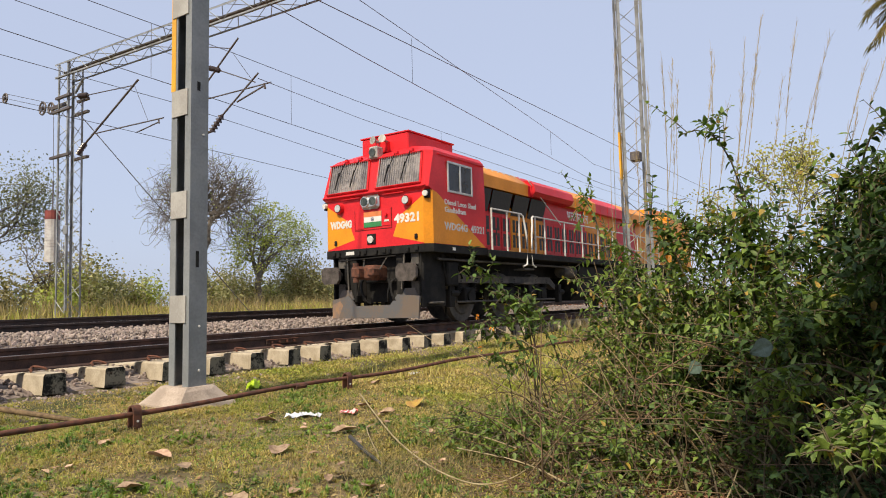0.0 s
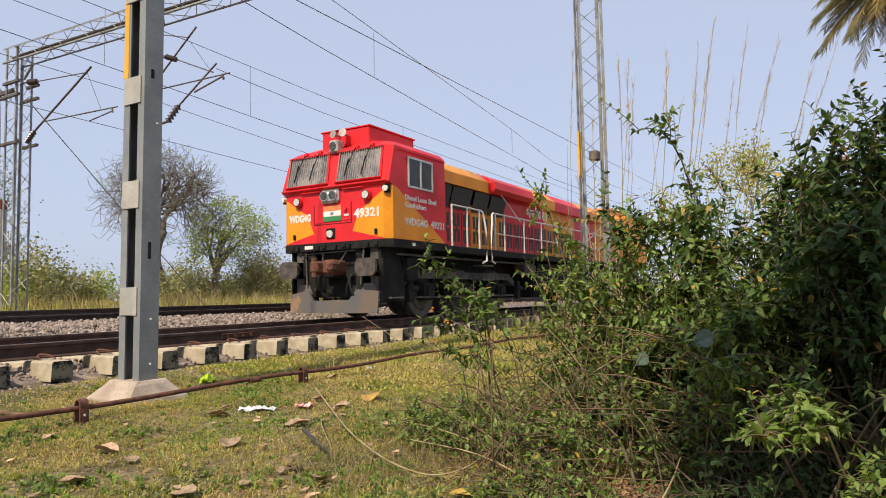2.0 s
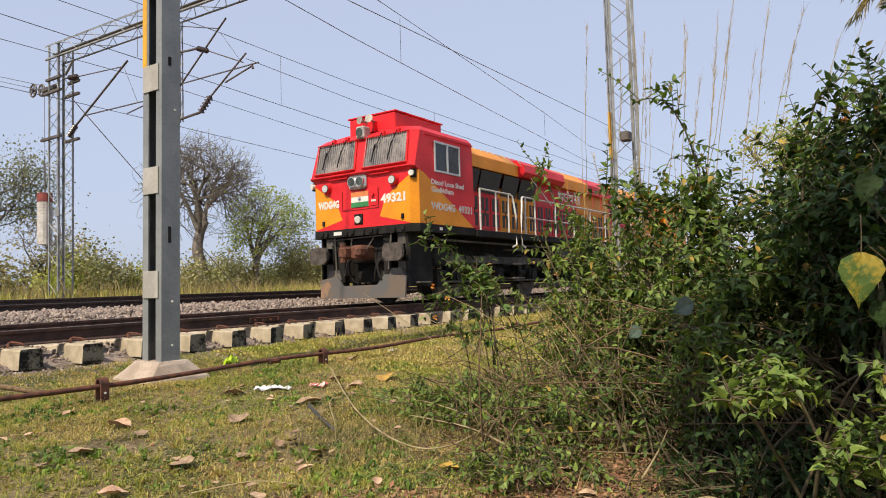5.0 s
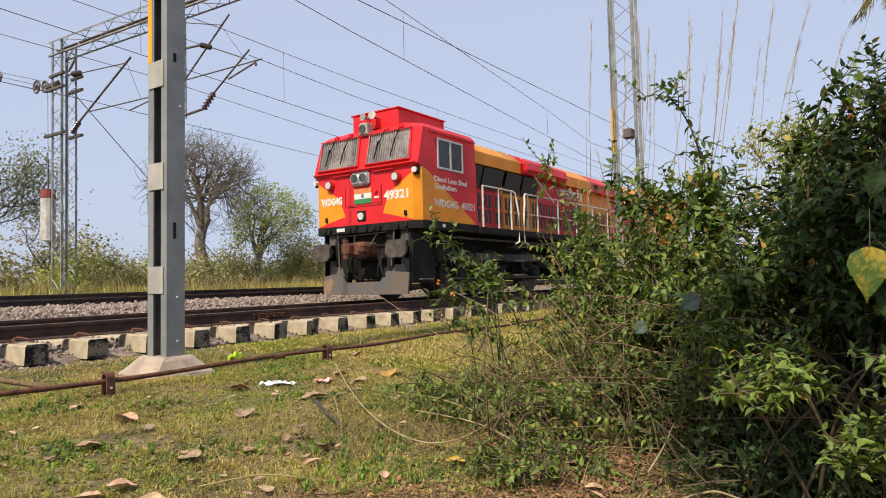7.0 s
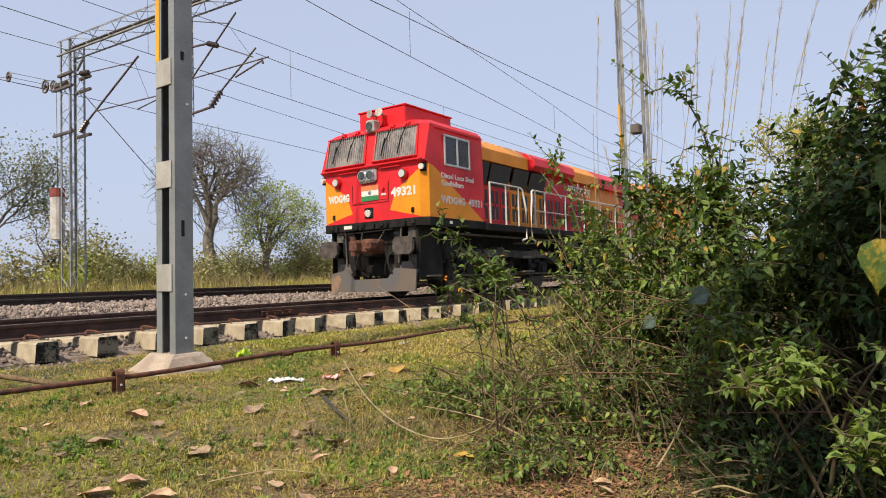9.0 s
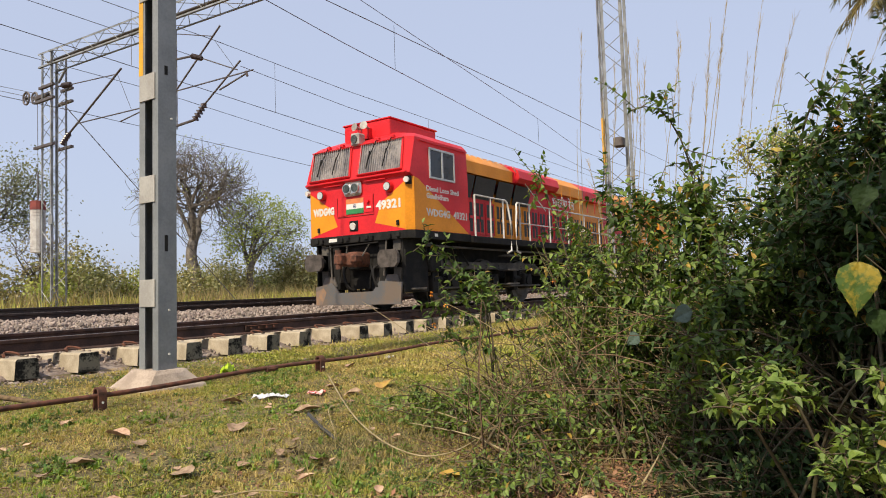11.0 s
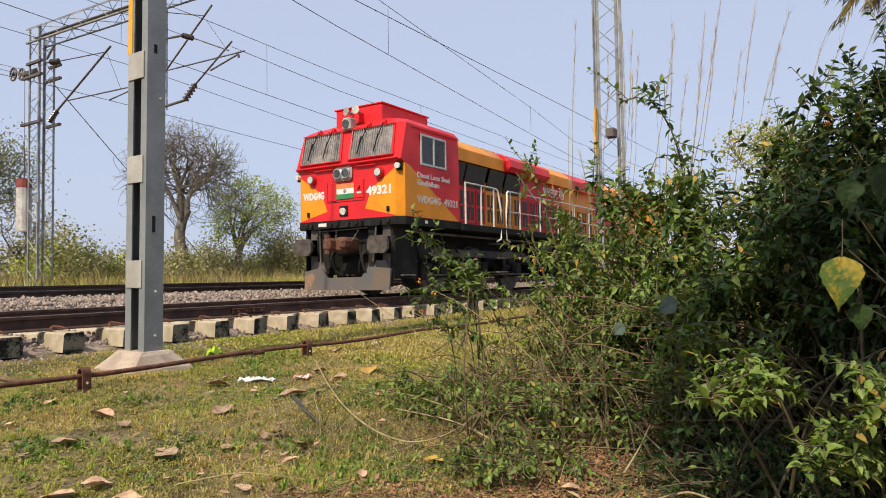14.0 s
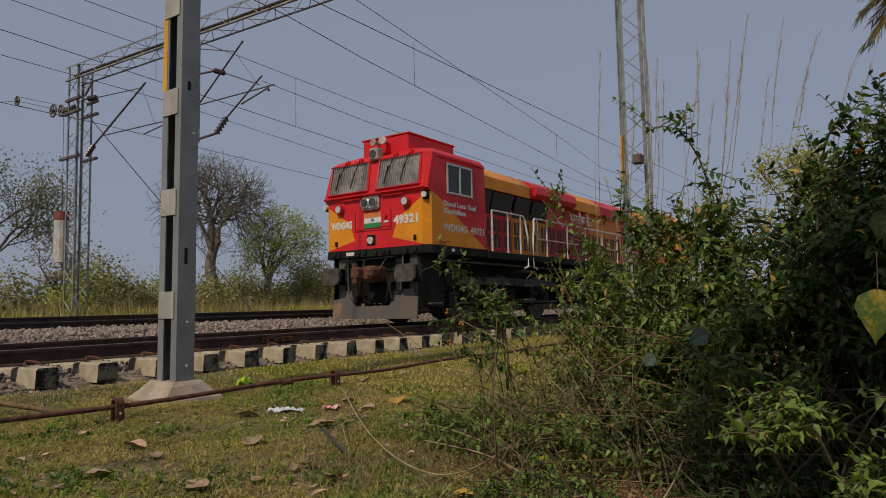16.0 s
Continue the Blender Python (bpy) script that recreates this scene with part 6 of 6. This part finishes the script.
tufts("grass_tufts", "small tufts of yellow-green grass", "grass", GRASS, scatter((1.6, 7.4), (-9.2, -3.0), 11000, off_foot(patchy(1.5, -0.7, 0.6, 0.4)), 161), 15, (0.016, 0.045), 0.07, (0.0013, 0.0028), 162)
tufts("dry_tufts", "small tufts of straw-coloured grass", "dry grass", DRYGRASS, scatter((2.0, 7.4), (-9.2, -4.0), 5000, off_foot(patchy(1.3, -0.5, 0.8, 3.1)), 163), 13, (0.016, 0.045), 0.09, (0.0011, 0.0022), 164)
tufts("weed_rosettes", "low rosettes of fresh green weeds", "weeds", WEED, scatter((2.0, 7.6), (-9.2, -4.0), 6000, off_foot(patchy(1.15, 0.1, 0.7, 1.9)), 165), 12, (0.018, 0.045), 0.055, (0.004, 0.009), 166)


DIAMOND = np.array([(0, 0, 0), (0.26, 0.5, 0.05), (0, 1, 0), (-0.26, 0.5, 0.05)])


def cover(name, label, category, x_range, y_range, count, size, material, seed, keep, rise, lift=(0.0, 0.012)):
    """A low mat of tiny blades and leaflets."""
    rng = np.random.default_rng(seed)
    x, y = rng.uniform(*x_range, count), rng.uniform(*y_range, count)
    k = rng.random(count) < keep(x, y); x, y = x[k], y[k]; n = len(x)
    w = np.stack([rng.normal(0, 1, n), rng.normal(0, 1, n), rng.uniform(*rise, n)], 1)
    v, f = leaves_arrays(np.stack([x, y, gz(x, y) + rng.uniform(*lift, n)], 1), w, rng.uniform(*size, n), rng, 0.0, DIAMOND, [(0, 1, 2, 3)], flat=0.3)
    tagged(from_arrays(name, v, f, material), label, category, kind="stuff")


cover("ground_cover", "low mat of tiny yellow-green leaves and grass", "grass", (1.5, 8.6), (-9.3, -3.6), 140000, (0.006, 0.018), GRASS, 72, off_foot(patchy(1.0, -0.9, 0.5)), (0.1, 2.2))
cover("leaf_bits", "bits of dead leaf and bark strewn over the grass", "leaf litter", (3.0, 8.4), (-9.3, -4.5), 12000, (0.010, 0.032), LITTER, 77, off_foot(patchy(1.6, -0.4, 0.9, 2.2)), (-0.1, 0.6))
cover("ground_cover", "low mat of tiny green leaves", "grass", (1.5, 8.6), (-9.3, -3.6), 100000, (0.007, 0.019), WEED, 73, off_foot(patchy(0.9, -0.2, 0.8, 1.3)), (0.1, 1.6))
cover("ground_cover", "low mat of yellow-green grass by the sleepers", "grass", (1.5, 6.0), (-4.5, 6.0), 70000, (0.018, 0.05), GRASS, 74, patchy(1.0, -1.0, 0.3, 3.0), (0.3, 2.0))
cover("straw_bits", "bits of straw lying on the ground", "straw", (1.6, 8.6), (-9.3, -3.0), 36000, (0.012, 0.045), DRYGRASS, 75, patchy(1.0, -1.2, 0.6, 5.0), (-0.1, 0.4))
cover("leaf_litter", "brown leaf litter and twigs under the shrubs", "leaf litter", (6.4, 9.6), (-8.0, -5.2), 60000, (0.012, 0.042), LITTER, 76, lambda x, y: np.clip((8.1 - x) / 0.25, 0.1, 1) * np.clip((x - 6.85 - 0.3 * np.sin(5 * y)) / 0.5, 0, 1) * np.clip((y + 8.0 + 0.2 * np.sin(4 * x)) / 0.4, 0, 1), (-0.1, 0.5))


YELLEAF = mat("yellow_dead_leaf", (0.48, 0.30, 0.05), (0.36, 0.19, 0.05), 0.7, scale=14, fine=90, bump=0.3)


def fallen_leaf(x, y, size, seed, material=DRYLEAF, label="curled brown dead leaf lying on the grass"):
    """A curled dead leaf."""
    rng = np.random.default_rng(seed)
    n, v, f = 8, [], []
    curl, twist = rng.uniform(0.15, 0.7), rng.uniform(0, 6.28)
    for i in range(n + 1):
        u = i / n
        half = 0.34 * math.sin(math.pi * (u * 0.97 + 0.02)) ** 0.8
        for k in range(-2, 3):
            a = k / 2
            lx, ly, lz = (u - 0.5), a * half, curl * (a * half) ** 2 * 2.5 + 0.25 * curl * (u - 0.5) ** 2 + rng.normal(0, 0.014)
            v.append((size * (lx * math.cos(twist) - ly * math.sin(twist)), size * (lx * math.sin(twist) + ly * math.cos(twist)), size * lz))
    for i in range(n):
        for k in range(4):
            q = i * 5 + k
            f.append((q, q + 1, q + 6, q + 5))
    ob = from_arrays("fallen_leaf", v, f, material, smooth=True)
    ob.matrix_basis = pose(x, y, float(gz(x, y)) + 0.03, rng.uniform(-16, 16), rng.uniform(-16, 16), 0)
    return tagged(ob, label, "fallen leaf", "fallen leaves")


LEAF_SPOTS = [(4.25, -6.25, 0.19), (4.66, -7.5, 0.17), (5.06, -7.59, 0.11), (5.22, -6.97, 0.18), (3.94, -7.46, 0.10), (5.2, -8.02, 0.13), (5.24, -8.23, 0.11), (5.9, -7.88, 0.16), (5.99, -8.29, 0.12), (5.97, -8.45, 0.14),
              (5.08, -6.19, 0.19), (5.99, -7.21, 0.12), (6.26, -7.27, 0.12), (6.46, -7.56, 0.09), (6.63, -8.0, 0.09), (4.95, -5.5, 0.14), (3.61, -4.05, 0.14), (4.53, -5.32, 0.14), (6.33, -8.37, 0.14), (6.01, -7.58, 0.08), (4.05, -6.0, 0.08)]
for i, (x, y, s) in enumerate(LEAF_SPOTS):
    fallen_leaf(x, y, s * 1.15, 200 + i)
fallen_leaf(4.89, -4.99, 0.27, 198, YELLEAF, "large dead leaf, still yellow, lying on the grass")
fallen_leaf(7.1, -7.2, 0.13, 199, YELLEAF, "dead leaf, still yellow, lying on the litter")
rng1 = np.random.default_rng(90)
for i in range(90):
    x, y = rng1.uniform(4.0, 8.0), rng1.uniform(-8.8, -5.4)
    fallen_leaf(x, y, rng1.uniform(0.03, 0.075) * (1.3 if x > 6.8 else 1.0), 300 + i)


def litter():
    def crumple(name, label, category, at, sx, sy, material, seed, lift=0.02):
        rng = np.random.default_rng(seed)
        v, f, n, m = [], [], 10, 7
        for i in range(n):
            for j in range(m):
                p = Vector(((i / (n - 1) - 0.5) * sx, (j / (m - 1) - 0.5) * sy, 0))
                p += Vector((rng.normal(0, 0.006), rng.normal(0, 0.006), abs(rng.normal(0, lift)) + 0.004))
                v.append(p)
        for i in range(n - 1):
            for j in range(m - 1):
                q = i * m + j
                f.append((q, q + 1, q + m + 1, q + m))
        ob = from_arrays(name, [tuple(p) for p in v], f, material)
        ob.matrix_basis = pose(at[0], at[1], float(gz(*at)) + 0.012, 0, 0, at[0] * 50)
        tagged(ob, label, category)
    crumple("plastic_film", "crumpled clear plastic film lying on the grass", "litter", (4.34, -5.90), 0.30, 0.15, PLASTIC, 1)
    crumple("snack_wrapper", "torn red and white wrapper lying on the grass", "litter", (4.60, -5.60), 0.14, 0.10, WRAPRED, 2)
    crumple("plastic_bag", "crumpled lime-green plastic bag", "litter", (2.55, -4.95), 0.22, 0.12, LIME, 3, 0.05)
    crumple("plastic_film", "small white plastic scrap near the rod", "litter", (3.45, -3.1), 0.12, 0.08, WHITEP, 4)
    s = Soup(); s.tube([(5.55, -6.64, -0.44), (5.78, -6.74, -0.50), (6.03, -6.83, -0.56)], [0.013, 0.012, 0.010], 7)
    tagged(s.make("broken_branch", STUB), "short dark broken branch slanting out of the grass", "branch")
    s = Soup(); s.tube(curve_points((1.9, -7.75, -0.30), (2.9, -7.1, -0.47), (0, 0, 0.03), 8, np.random.default_rng(3)), np.linspace(0.03, 0.022, 8), 6)
    tagged(s.make("fallen_branch", TWIG, smooth=True), "dry fallen branch lying against a sleeper", "branch")


litter()


# ---- trees ----
def grow(soup, tips, p, d, length, radius, depth, rng, spread, lift, kids=(2, 3)):
    n = 5
    pts = [p]
    for _ in range(n):
        d = d + rng.normal(0, 0.13, 3) + (0, 0, lift); d = d / np.linalg.norm(d)
        p = p + d * length / n
        pts.append(p)
    soup.tube(pts, np.maximum(np.linspace(radius, radius * 0.66, n + 1), 0.011), 6 if depth > 3 else 4)
    if depth == 0:
        tips.append((p, d)); return
    if depth < 3:
        tips.append((pts[3], d))
    for k in range(rng.integers(kids[0], kids[1] + 1)):
        w = d + rng.normal(0, spread, 3); w = w / np.linalg.norm(w)
        grow(soup, tips, p if k < 2 else pts[3], w, length * rng.uniform(0.66, 0.9), radius * rng.uniform(0.5, 0.66), depth - 1, rng, spread, lift, kids)


def tree(label, base, height, seed, depth=6, spread=0.55, lift=0.02, leaf_count=900, leaf=(0.1, 0.2), material=TREELEAF, radius=None, fork=0.28, jitter=0.35, lean=(0, 0, 1), bark=None, kids=(2, 3)):
    rng = np.random.default_rng(seed)
    t = thing("tree", label, "tree", "trees beyond the tracks")
    soup, tips = Soup(), []
    grow(soup, tips, np.asarray(base, float), np.asarray(lean, float), height * fork, radius or height * 0.03, depth, rng, spread, lift, kids)
    soup.make("trunk", bark or BARK, t, smooth=True)
    if leaf_count:
        pick = rng.integers(0, len(tips), leaf_count)
        w = np.array([tips[i][0] for i in pick]) + rng.normal(0, jitter, (leaf_count, 3))
        v, f = leaves_arrays(w, rng.normal(0, 1, (leaf_count, 3)), rng.uniform(*leaf, leaf_count), rng, 0.3, DIAMOND * (1.4, 1, 1), [(0, 1, 2, 3)])
        tagged(from_arrays("crown", v, f, material, t), kind="stuff")
    return t


def far_bush(label, base, size, count, seed, material=FARLEAF, leaf=(0.12, 0.26), group="bushes beyond the tracks"):
    """A loose clump of small leaves on a spray of stems."""
    rng = np.random.default_rng(seed)
    t = thing("bush", label, "bush", group)
    base, size = np.asarray(base, float), np.asarray(size, float)
    s = Soup()
    lobes = []
    for _ in range(9):
        d = rng.normal(0, 1, 3); d[2] = abs(d[2]) + 0.3; d /= np.linalg.norm(d)
        tip = base + d * size * rng.uniform(0.6, 1.0)
        s.tube(curve_points(base, tip, rng.normal(0, 0.1, 3), 6, rng), np.linspace(0.035, 0.008, 6), 4)
        lobes.append(tip)
    tagged(s.make("stem_tangle", TWIG, t), kind="stuff")
    w = np.array(lobes)[rng.integers(0, 9, count)] + rng.normal(0, 0.26, (count, 3)) * size
    low = rng.random(count) < 0.3
    w[low] = base + rng.normal(0, 0.45, (low.sum(), 3)) * size * (1, 1, 0.6)
    w[:, 2] = np.maximum(w[:, 2], base[2] + 0.05)
    v, f = leaves_arrays(w, rng.normal(0, 1, (count, 3)), rng.uniform(*leaf, count), rng, 0.2, DIAMOND * (1.5, 1, 1), [(0, 1, 2, 3)])
    tagged(from_arrays("foliage", v, f, material, t), kind="stuff")


def crown_tree(label, base, bole, centre, radii, seed, radius, limbs=7, forks=(6, 7, 5), leaf_count=0, leaf=(0.06, 0.12), material=TREELEAF, jitter=0.12):
    """A tree whose limbs fork again and again out to a rounded, uneven crown."""
    rng = np.random.default_rng(seed)
    t = thing("tree", label, "tree", "trees beyond the tracks")
    base, centre, radii = np.asarray(base, float), np.asarray(centre, float), np.asarray(radii, float)
    bole = np.array(bole, float)
    wood, tips = Soup(), []
    u = np.linspace(0, len(bole) - 1, 12)
    trunk = base + np.stack([np.interp(u, np.arange(len(bole)), bole[:, i]) for i in range(3)], 1)
    for _ in range(2):
        trunk[1:-1] = 0.5 * trunk[1:-1] + 0.25 * (trunk[:-2] + trunk[2:])
    wood.tube(trunk, np.linspace(radius * 1.35, radius * 0.8, 12) + radius * 0.4 * np.exp(-np.arange(12) / 1.2), 10)

    def branch(path, r, level, way, far):
        if level == len(forks):
            tips.append(path[-1]); return
        for k in range(forks[level]):
            f = rng.uniform(0.35, 1.0) if k else 1.0
            j = min(int(f * (len(path) - 1)), len(path) - 2)
            p = path[j] + (path[j + 1] - path[j]) * (f * (len(path) - 1) - j)
            w = way + rng.normal(0, (0.5, 0.4, 0.32)[level], 3); w[2] = max(w[2], -0.55); w /= np.linalg.norm(w)
            shell = centre + w * radii * far * (0.66, 0.86, 1.0)[level] * rng.uniform(0.82, 1.08)
            L = np.linalg.norm(shell - p)
            q = curve_points(p, shell, rng.normal(0, 0.11, 3) * L + (0, 0, -0.05 * L), 6, rng)
            rr = r * (0.55, 0.5, 0.55)[level]
            wood.tube(q, np.maximum(np.linspace(rr, rr * 0.55, 6), 0.010), 5 if level == 0 else 3)
            branch(q, rr, level + 1, w, far)

    for k in range(limbs):
        a = 2 * math.pi * (k + rng.uniform(-0.3, 0.3)) / limbs
        w = np.array([math.cos(a), math.sin(a), rng.uniform(-0.3, 1.4)]); w /= np.linalg.norm(w)
        p = trunk[rng.integers(7, 12)]
        e = centre + w * radii * 0.45
        q = curve_points(p, e, rng.normal(0, 0.10, 3) * np.linalg.norm(e - p), 7, rng)
        wood.tube(q, np.linspace(radius * 0.5, radius * 0.26, 7), 6)
        branch(q, radius * 0.36, 0, w, rng.uniform(0.72, 1.1))
    wood.make("trunk", BARK, t, smooth=True)
    if leaf_count:
        w = np.array(tips)[rng.integers(0, len(tips), leaf_count)] + rng.normal(0, jitter, (leaf_count, 3))
        v, f = leaves_arrays(w, rng.normal(0, 1, (leaf_count, 3)), rng.uniform(*leaf, leaf_count), rng, 0.3, DIAMOND * (1.4, 1, 1), [(0, 1, 2, 3)])
        tagged(from_arrays("crown", v, f, material, t), kind="stuff")


crown_tree("nearly bare spreading tree with a thick crooked trunk", (-25, 14.8, 0), [(0, 0, 0), (0.1, -0.25, 1.6), (0, -0.65, 2.7), (-0.1, -0.35, 3.8), (0, 0.0, 4.5)], (-25, 14.6, 6.0), (3.5, 3.5, 3.6), 116, 0.29, 8, (4, 5, 6), 900, (0.06, 0.13), TREELEAF, 0.15)
crown_tree("small leafy tree with fresh yellow-green leaves", (-24, 17.6, 0), [(0, 0, 0), (0, 0.2, 1.0), (0, 0.0, 1.9), (0, 0.5, 2.7)], (-24, 18.6, 4.2), (2.4, 3.0, 2.5), 118, 0.19, 8, (3, 4, 3), 7500, (0.08, 0.17), TREELEAF, 0.2)
tree("tall grey-green tree with open feathery crown", (-30, 4.0, 0), 9.5, 106, 6, 0.42, 0.05, 6000, (0.09, 0.18), HAZELEAF, 0.2, 0.26, 0.5)
tree("bare dark tree in the thicket", (-27, 6.8, 0), 5.0, 107, 6, 0.6, 0.02, 500, (0.1, 0.2), FARLEAF, 0.16, 0.25, 0.3)
tree("slim tree with a thin pale yellow crown", (6.1, 11.9, -0.5), 6.3, 108, 6, 0.42, 0.05, 3600, (0.06, 0.12), PALEYELLOW, 0.05, 0.25, 0.22)
rng2 = np.random.default_rng(111)
for i in range(64):
    y = -14 + 1.05 * i + rng2.normal(0, 0.5)
    x = -22 - rng2.uniform(0, 9)
    h = rng2.uniform(1.5, 2.8)
    far_bush("dusty green and tan bush in the scrub", (x, y, 0.05), (rng2.uniform(1.0, 1.9), rng2.uniform(1.0, 1.9), h), 2300, 400 + i, FARLEAF if i % 9 else TREELEAF, (0.10, 0.20))
for i in range(30):
    y = -45 + 7 * i + rng2.normal(0, 1.5)
    far_bush("hazy distant tree clump", (-60 - rng2.uniform(0, 20), y, 0), (4.5, 4.5, rng2.uniform(2.6, 4.6)), 700, 500 + i, HAZELEAF, (0.4, 0.8), "distant trees")
far_bush("dense rounded dark-green bush under the trees", (-24, 20.8, 0), (2.4, 2.4, 3.0), 9000, 601, FARLEAF, (0.09, 0.18))
far_bush("dense rounded dark-green bush under the trees", (-26, 23.2, 0), (2.0, 2.0, 2.4), 6000, 602, FARLEAF, (0.09, 0.18))
grass_patch("dry_grass", "tall tan grass along the far side of the tracks", (-22, -8.2), (-16, 50), 15000, (0.35, 1.1), (0.008, 0.018), 66, DRYGRASS, patchy(0.35, -0.7, 0.5), lean=0.25)
grass_patch("grass", "green weeds along the far side of the tracks", (-20, -8.0), (-16, 45), 30000, (0.2, 0.7), (0.012, 0.025), 67, GRASS, patchy(0.3, -0.2, 0.7, 3.0), lean=0.4)


def palm(base, top, seed):
    """A date palm: rough trunk, arching fronds with narrow leaflets."""
    rng = np.random.default_rng(seed)
    t = thing("palm_tree", "date palm with drooping fronds and a rough trunk", "palm tree")
    base, top = np.asarray(base, float), np.asarray(top, float)
    s = Soup()
    p = base + (top - base) * np.linspace(0, 1, 40)[:, None]
    s.tube(p, 0.14 + 0.025 * (np.arange(40) % 2), 10)
    s.make("trunk", BARK, t)
    for k in range(64):
        a = 2 * math.pi * k / 64 * 3.82
        out = np.array([math.cos(a), math.sin(a), 0])
        el = rng.uniform(-0.35, 1.0); L = rng.uniform(0.75, 1.05)
        f = np.linspace(0, 1, 14)[:, None]
        rach = top + out * f * L * 0.9 + np.array([0, 0, 1]) * (el * f * L * 0.7 - 0.62 * f ** 2 * L)
        fr = new("frond"); fr.parent = t
        r = Soup(); r.tube(rach, np.linspace(0.014, 0.004, 14), 4); r.make("midrib", PALMLEAF, fr)
        g = np.gradient(rach, axis=0); g /= np.linalg.norm(g, axis=1)[:, None]
        w, d = [], []
        for u in np.linspace(0.12, 1, 64):
            j = min(int(u * 13), 12); c = rach[j] + (rach[j + 1] - rach[j]) * (u * 13 - j)
            side = np.cross(g[j], (0, 0, 1)); side /= np.linalg.norm(side) + 1e-9
            for sg in (-1, 1):
                w.append(c); d.append(side * sg * 0.8 + g[j] * 0.9 + rng.normal(0, 0.12, 3) + (0, 0, -0.1))
        shape = LEAF_SHAPE * (0.10, 1, 0.4)
        v, fc = leaves_arrays(w, d, rng.uniform(0.12, 0.21, len(w)), rng, 0.3, shape)
        tagged(from_arrays("frond_blade", v, fc, PALMLEAF, fr), kind="stuff")


def unseen_shade_tree():
    """An unseen tree added over and behind the camera to shade the thicket's foot."""
    rng = np.random.default_rng(91)
    t = thing("tree", "unseen leafy tree added behind the viewpoint to shade the thicket", "tree")
    s = Soup()
    limbs = []
    root = np.array((10.6, -12.6, 1.5))
    for fork, count, place in (((10.5, -11.6, 4.95), 28, "bough"), ((10.4, -11.5, 5.3), 22, "top")):
        s.tube(curve_points(root, fork, (0, 0, 0.2), 8, rng), np.linspace(0.08, 0.03, 8), 6)
        for k in range(count):
            if place == "top":
                e = np.array([9.4 + 0.09 * k, -11.4, 5.5]) + rng.normal(0, 0.12, 3)
            else:
                e = np.array([rng.uniform(8.7, 10.3), -11.45 + rng.normal(0, 0.08), rng.uniform(4.76, 5.0)])
            s.tube(curve_points(fork, e, (0, 0, 0.08), 8, rng), np.linspace(0.012, 0.004, 8), 5); limbs.append(e)
    for k in range(26):
        e = np.array([11.4, -11.3, 3.9]) + rng.normal(0, 1, 3) * (0.75, 0.9, 0.9)
        s.tube(curve_points((10.6, -12.6, 1.5), e, (0, 0, 0.2), 8, rng), np.linspace(0.05, 0.012, 8), 6); limbs.append(e)
    s.tube([(10.6, -12.6, -0.6), (10.62, -12.6, 0.6), (10.6, -12.6, 1.6)], [0.17, 0.14, 0.11], 10)
    s.make("trunk", BARK, t, smooth=True)
    n = 30000
    w = np.array(limbs)[rng.integers(0, len(limbs), n)] + rng.normal(0, 0.12, (n, 3))
    v, f = leaves_arrays(w, rng.normal(0, 1, (n, 3)), rng.uniform(0.07, 0.14, n), rng, 0.3)
    tagged(from_arrays("crown", v, f, LEAF, t), kind="stuff")


unseen_shade_tree()
palm((9.52, -0.4, -0.6), (9.5, -0.4, 4.2), 77)


def motions():
    """Nothing in the place moves; only the camera is carried."""


motions()
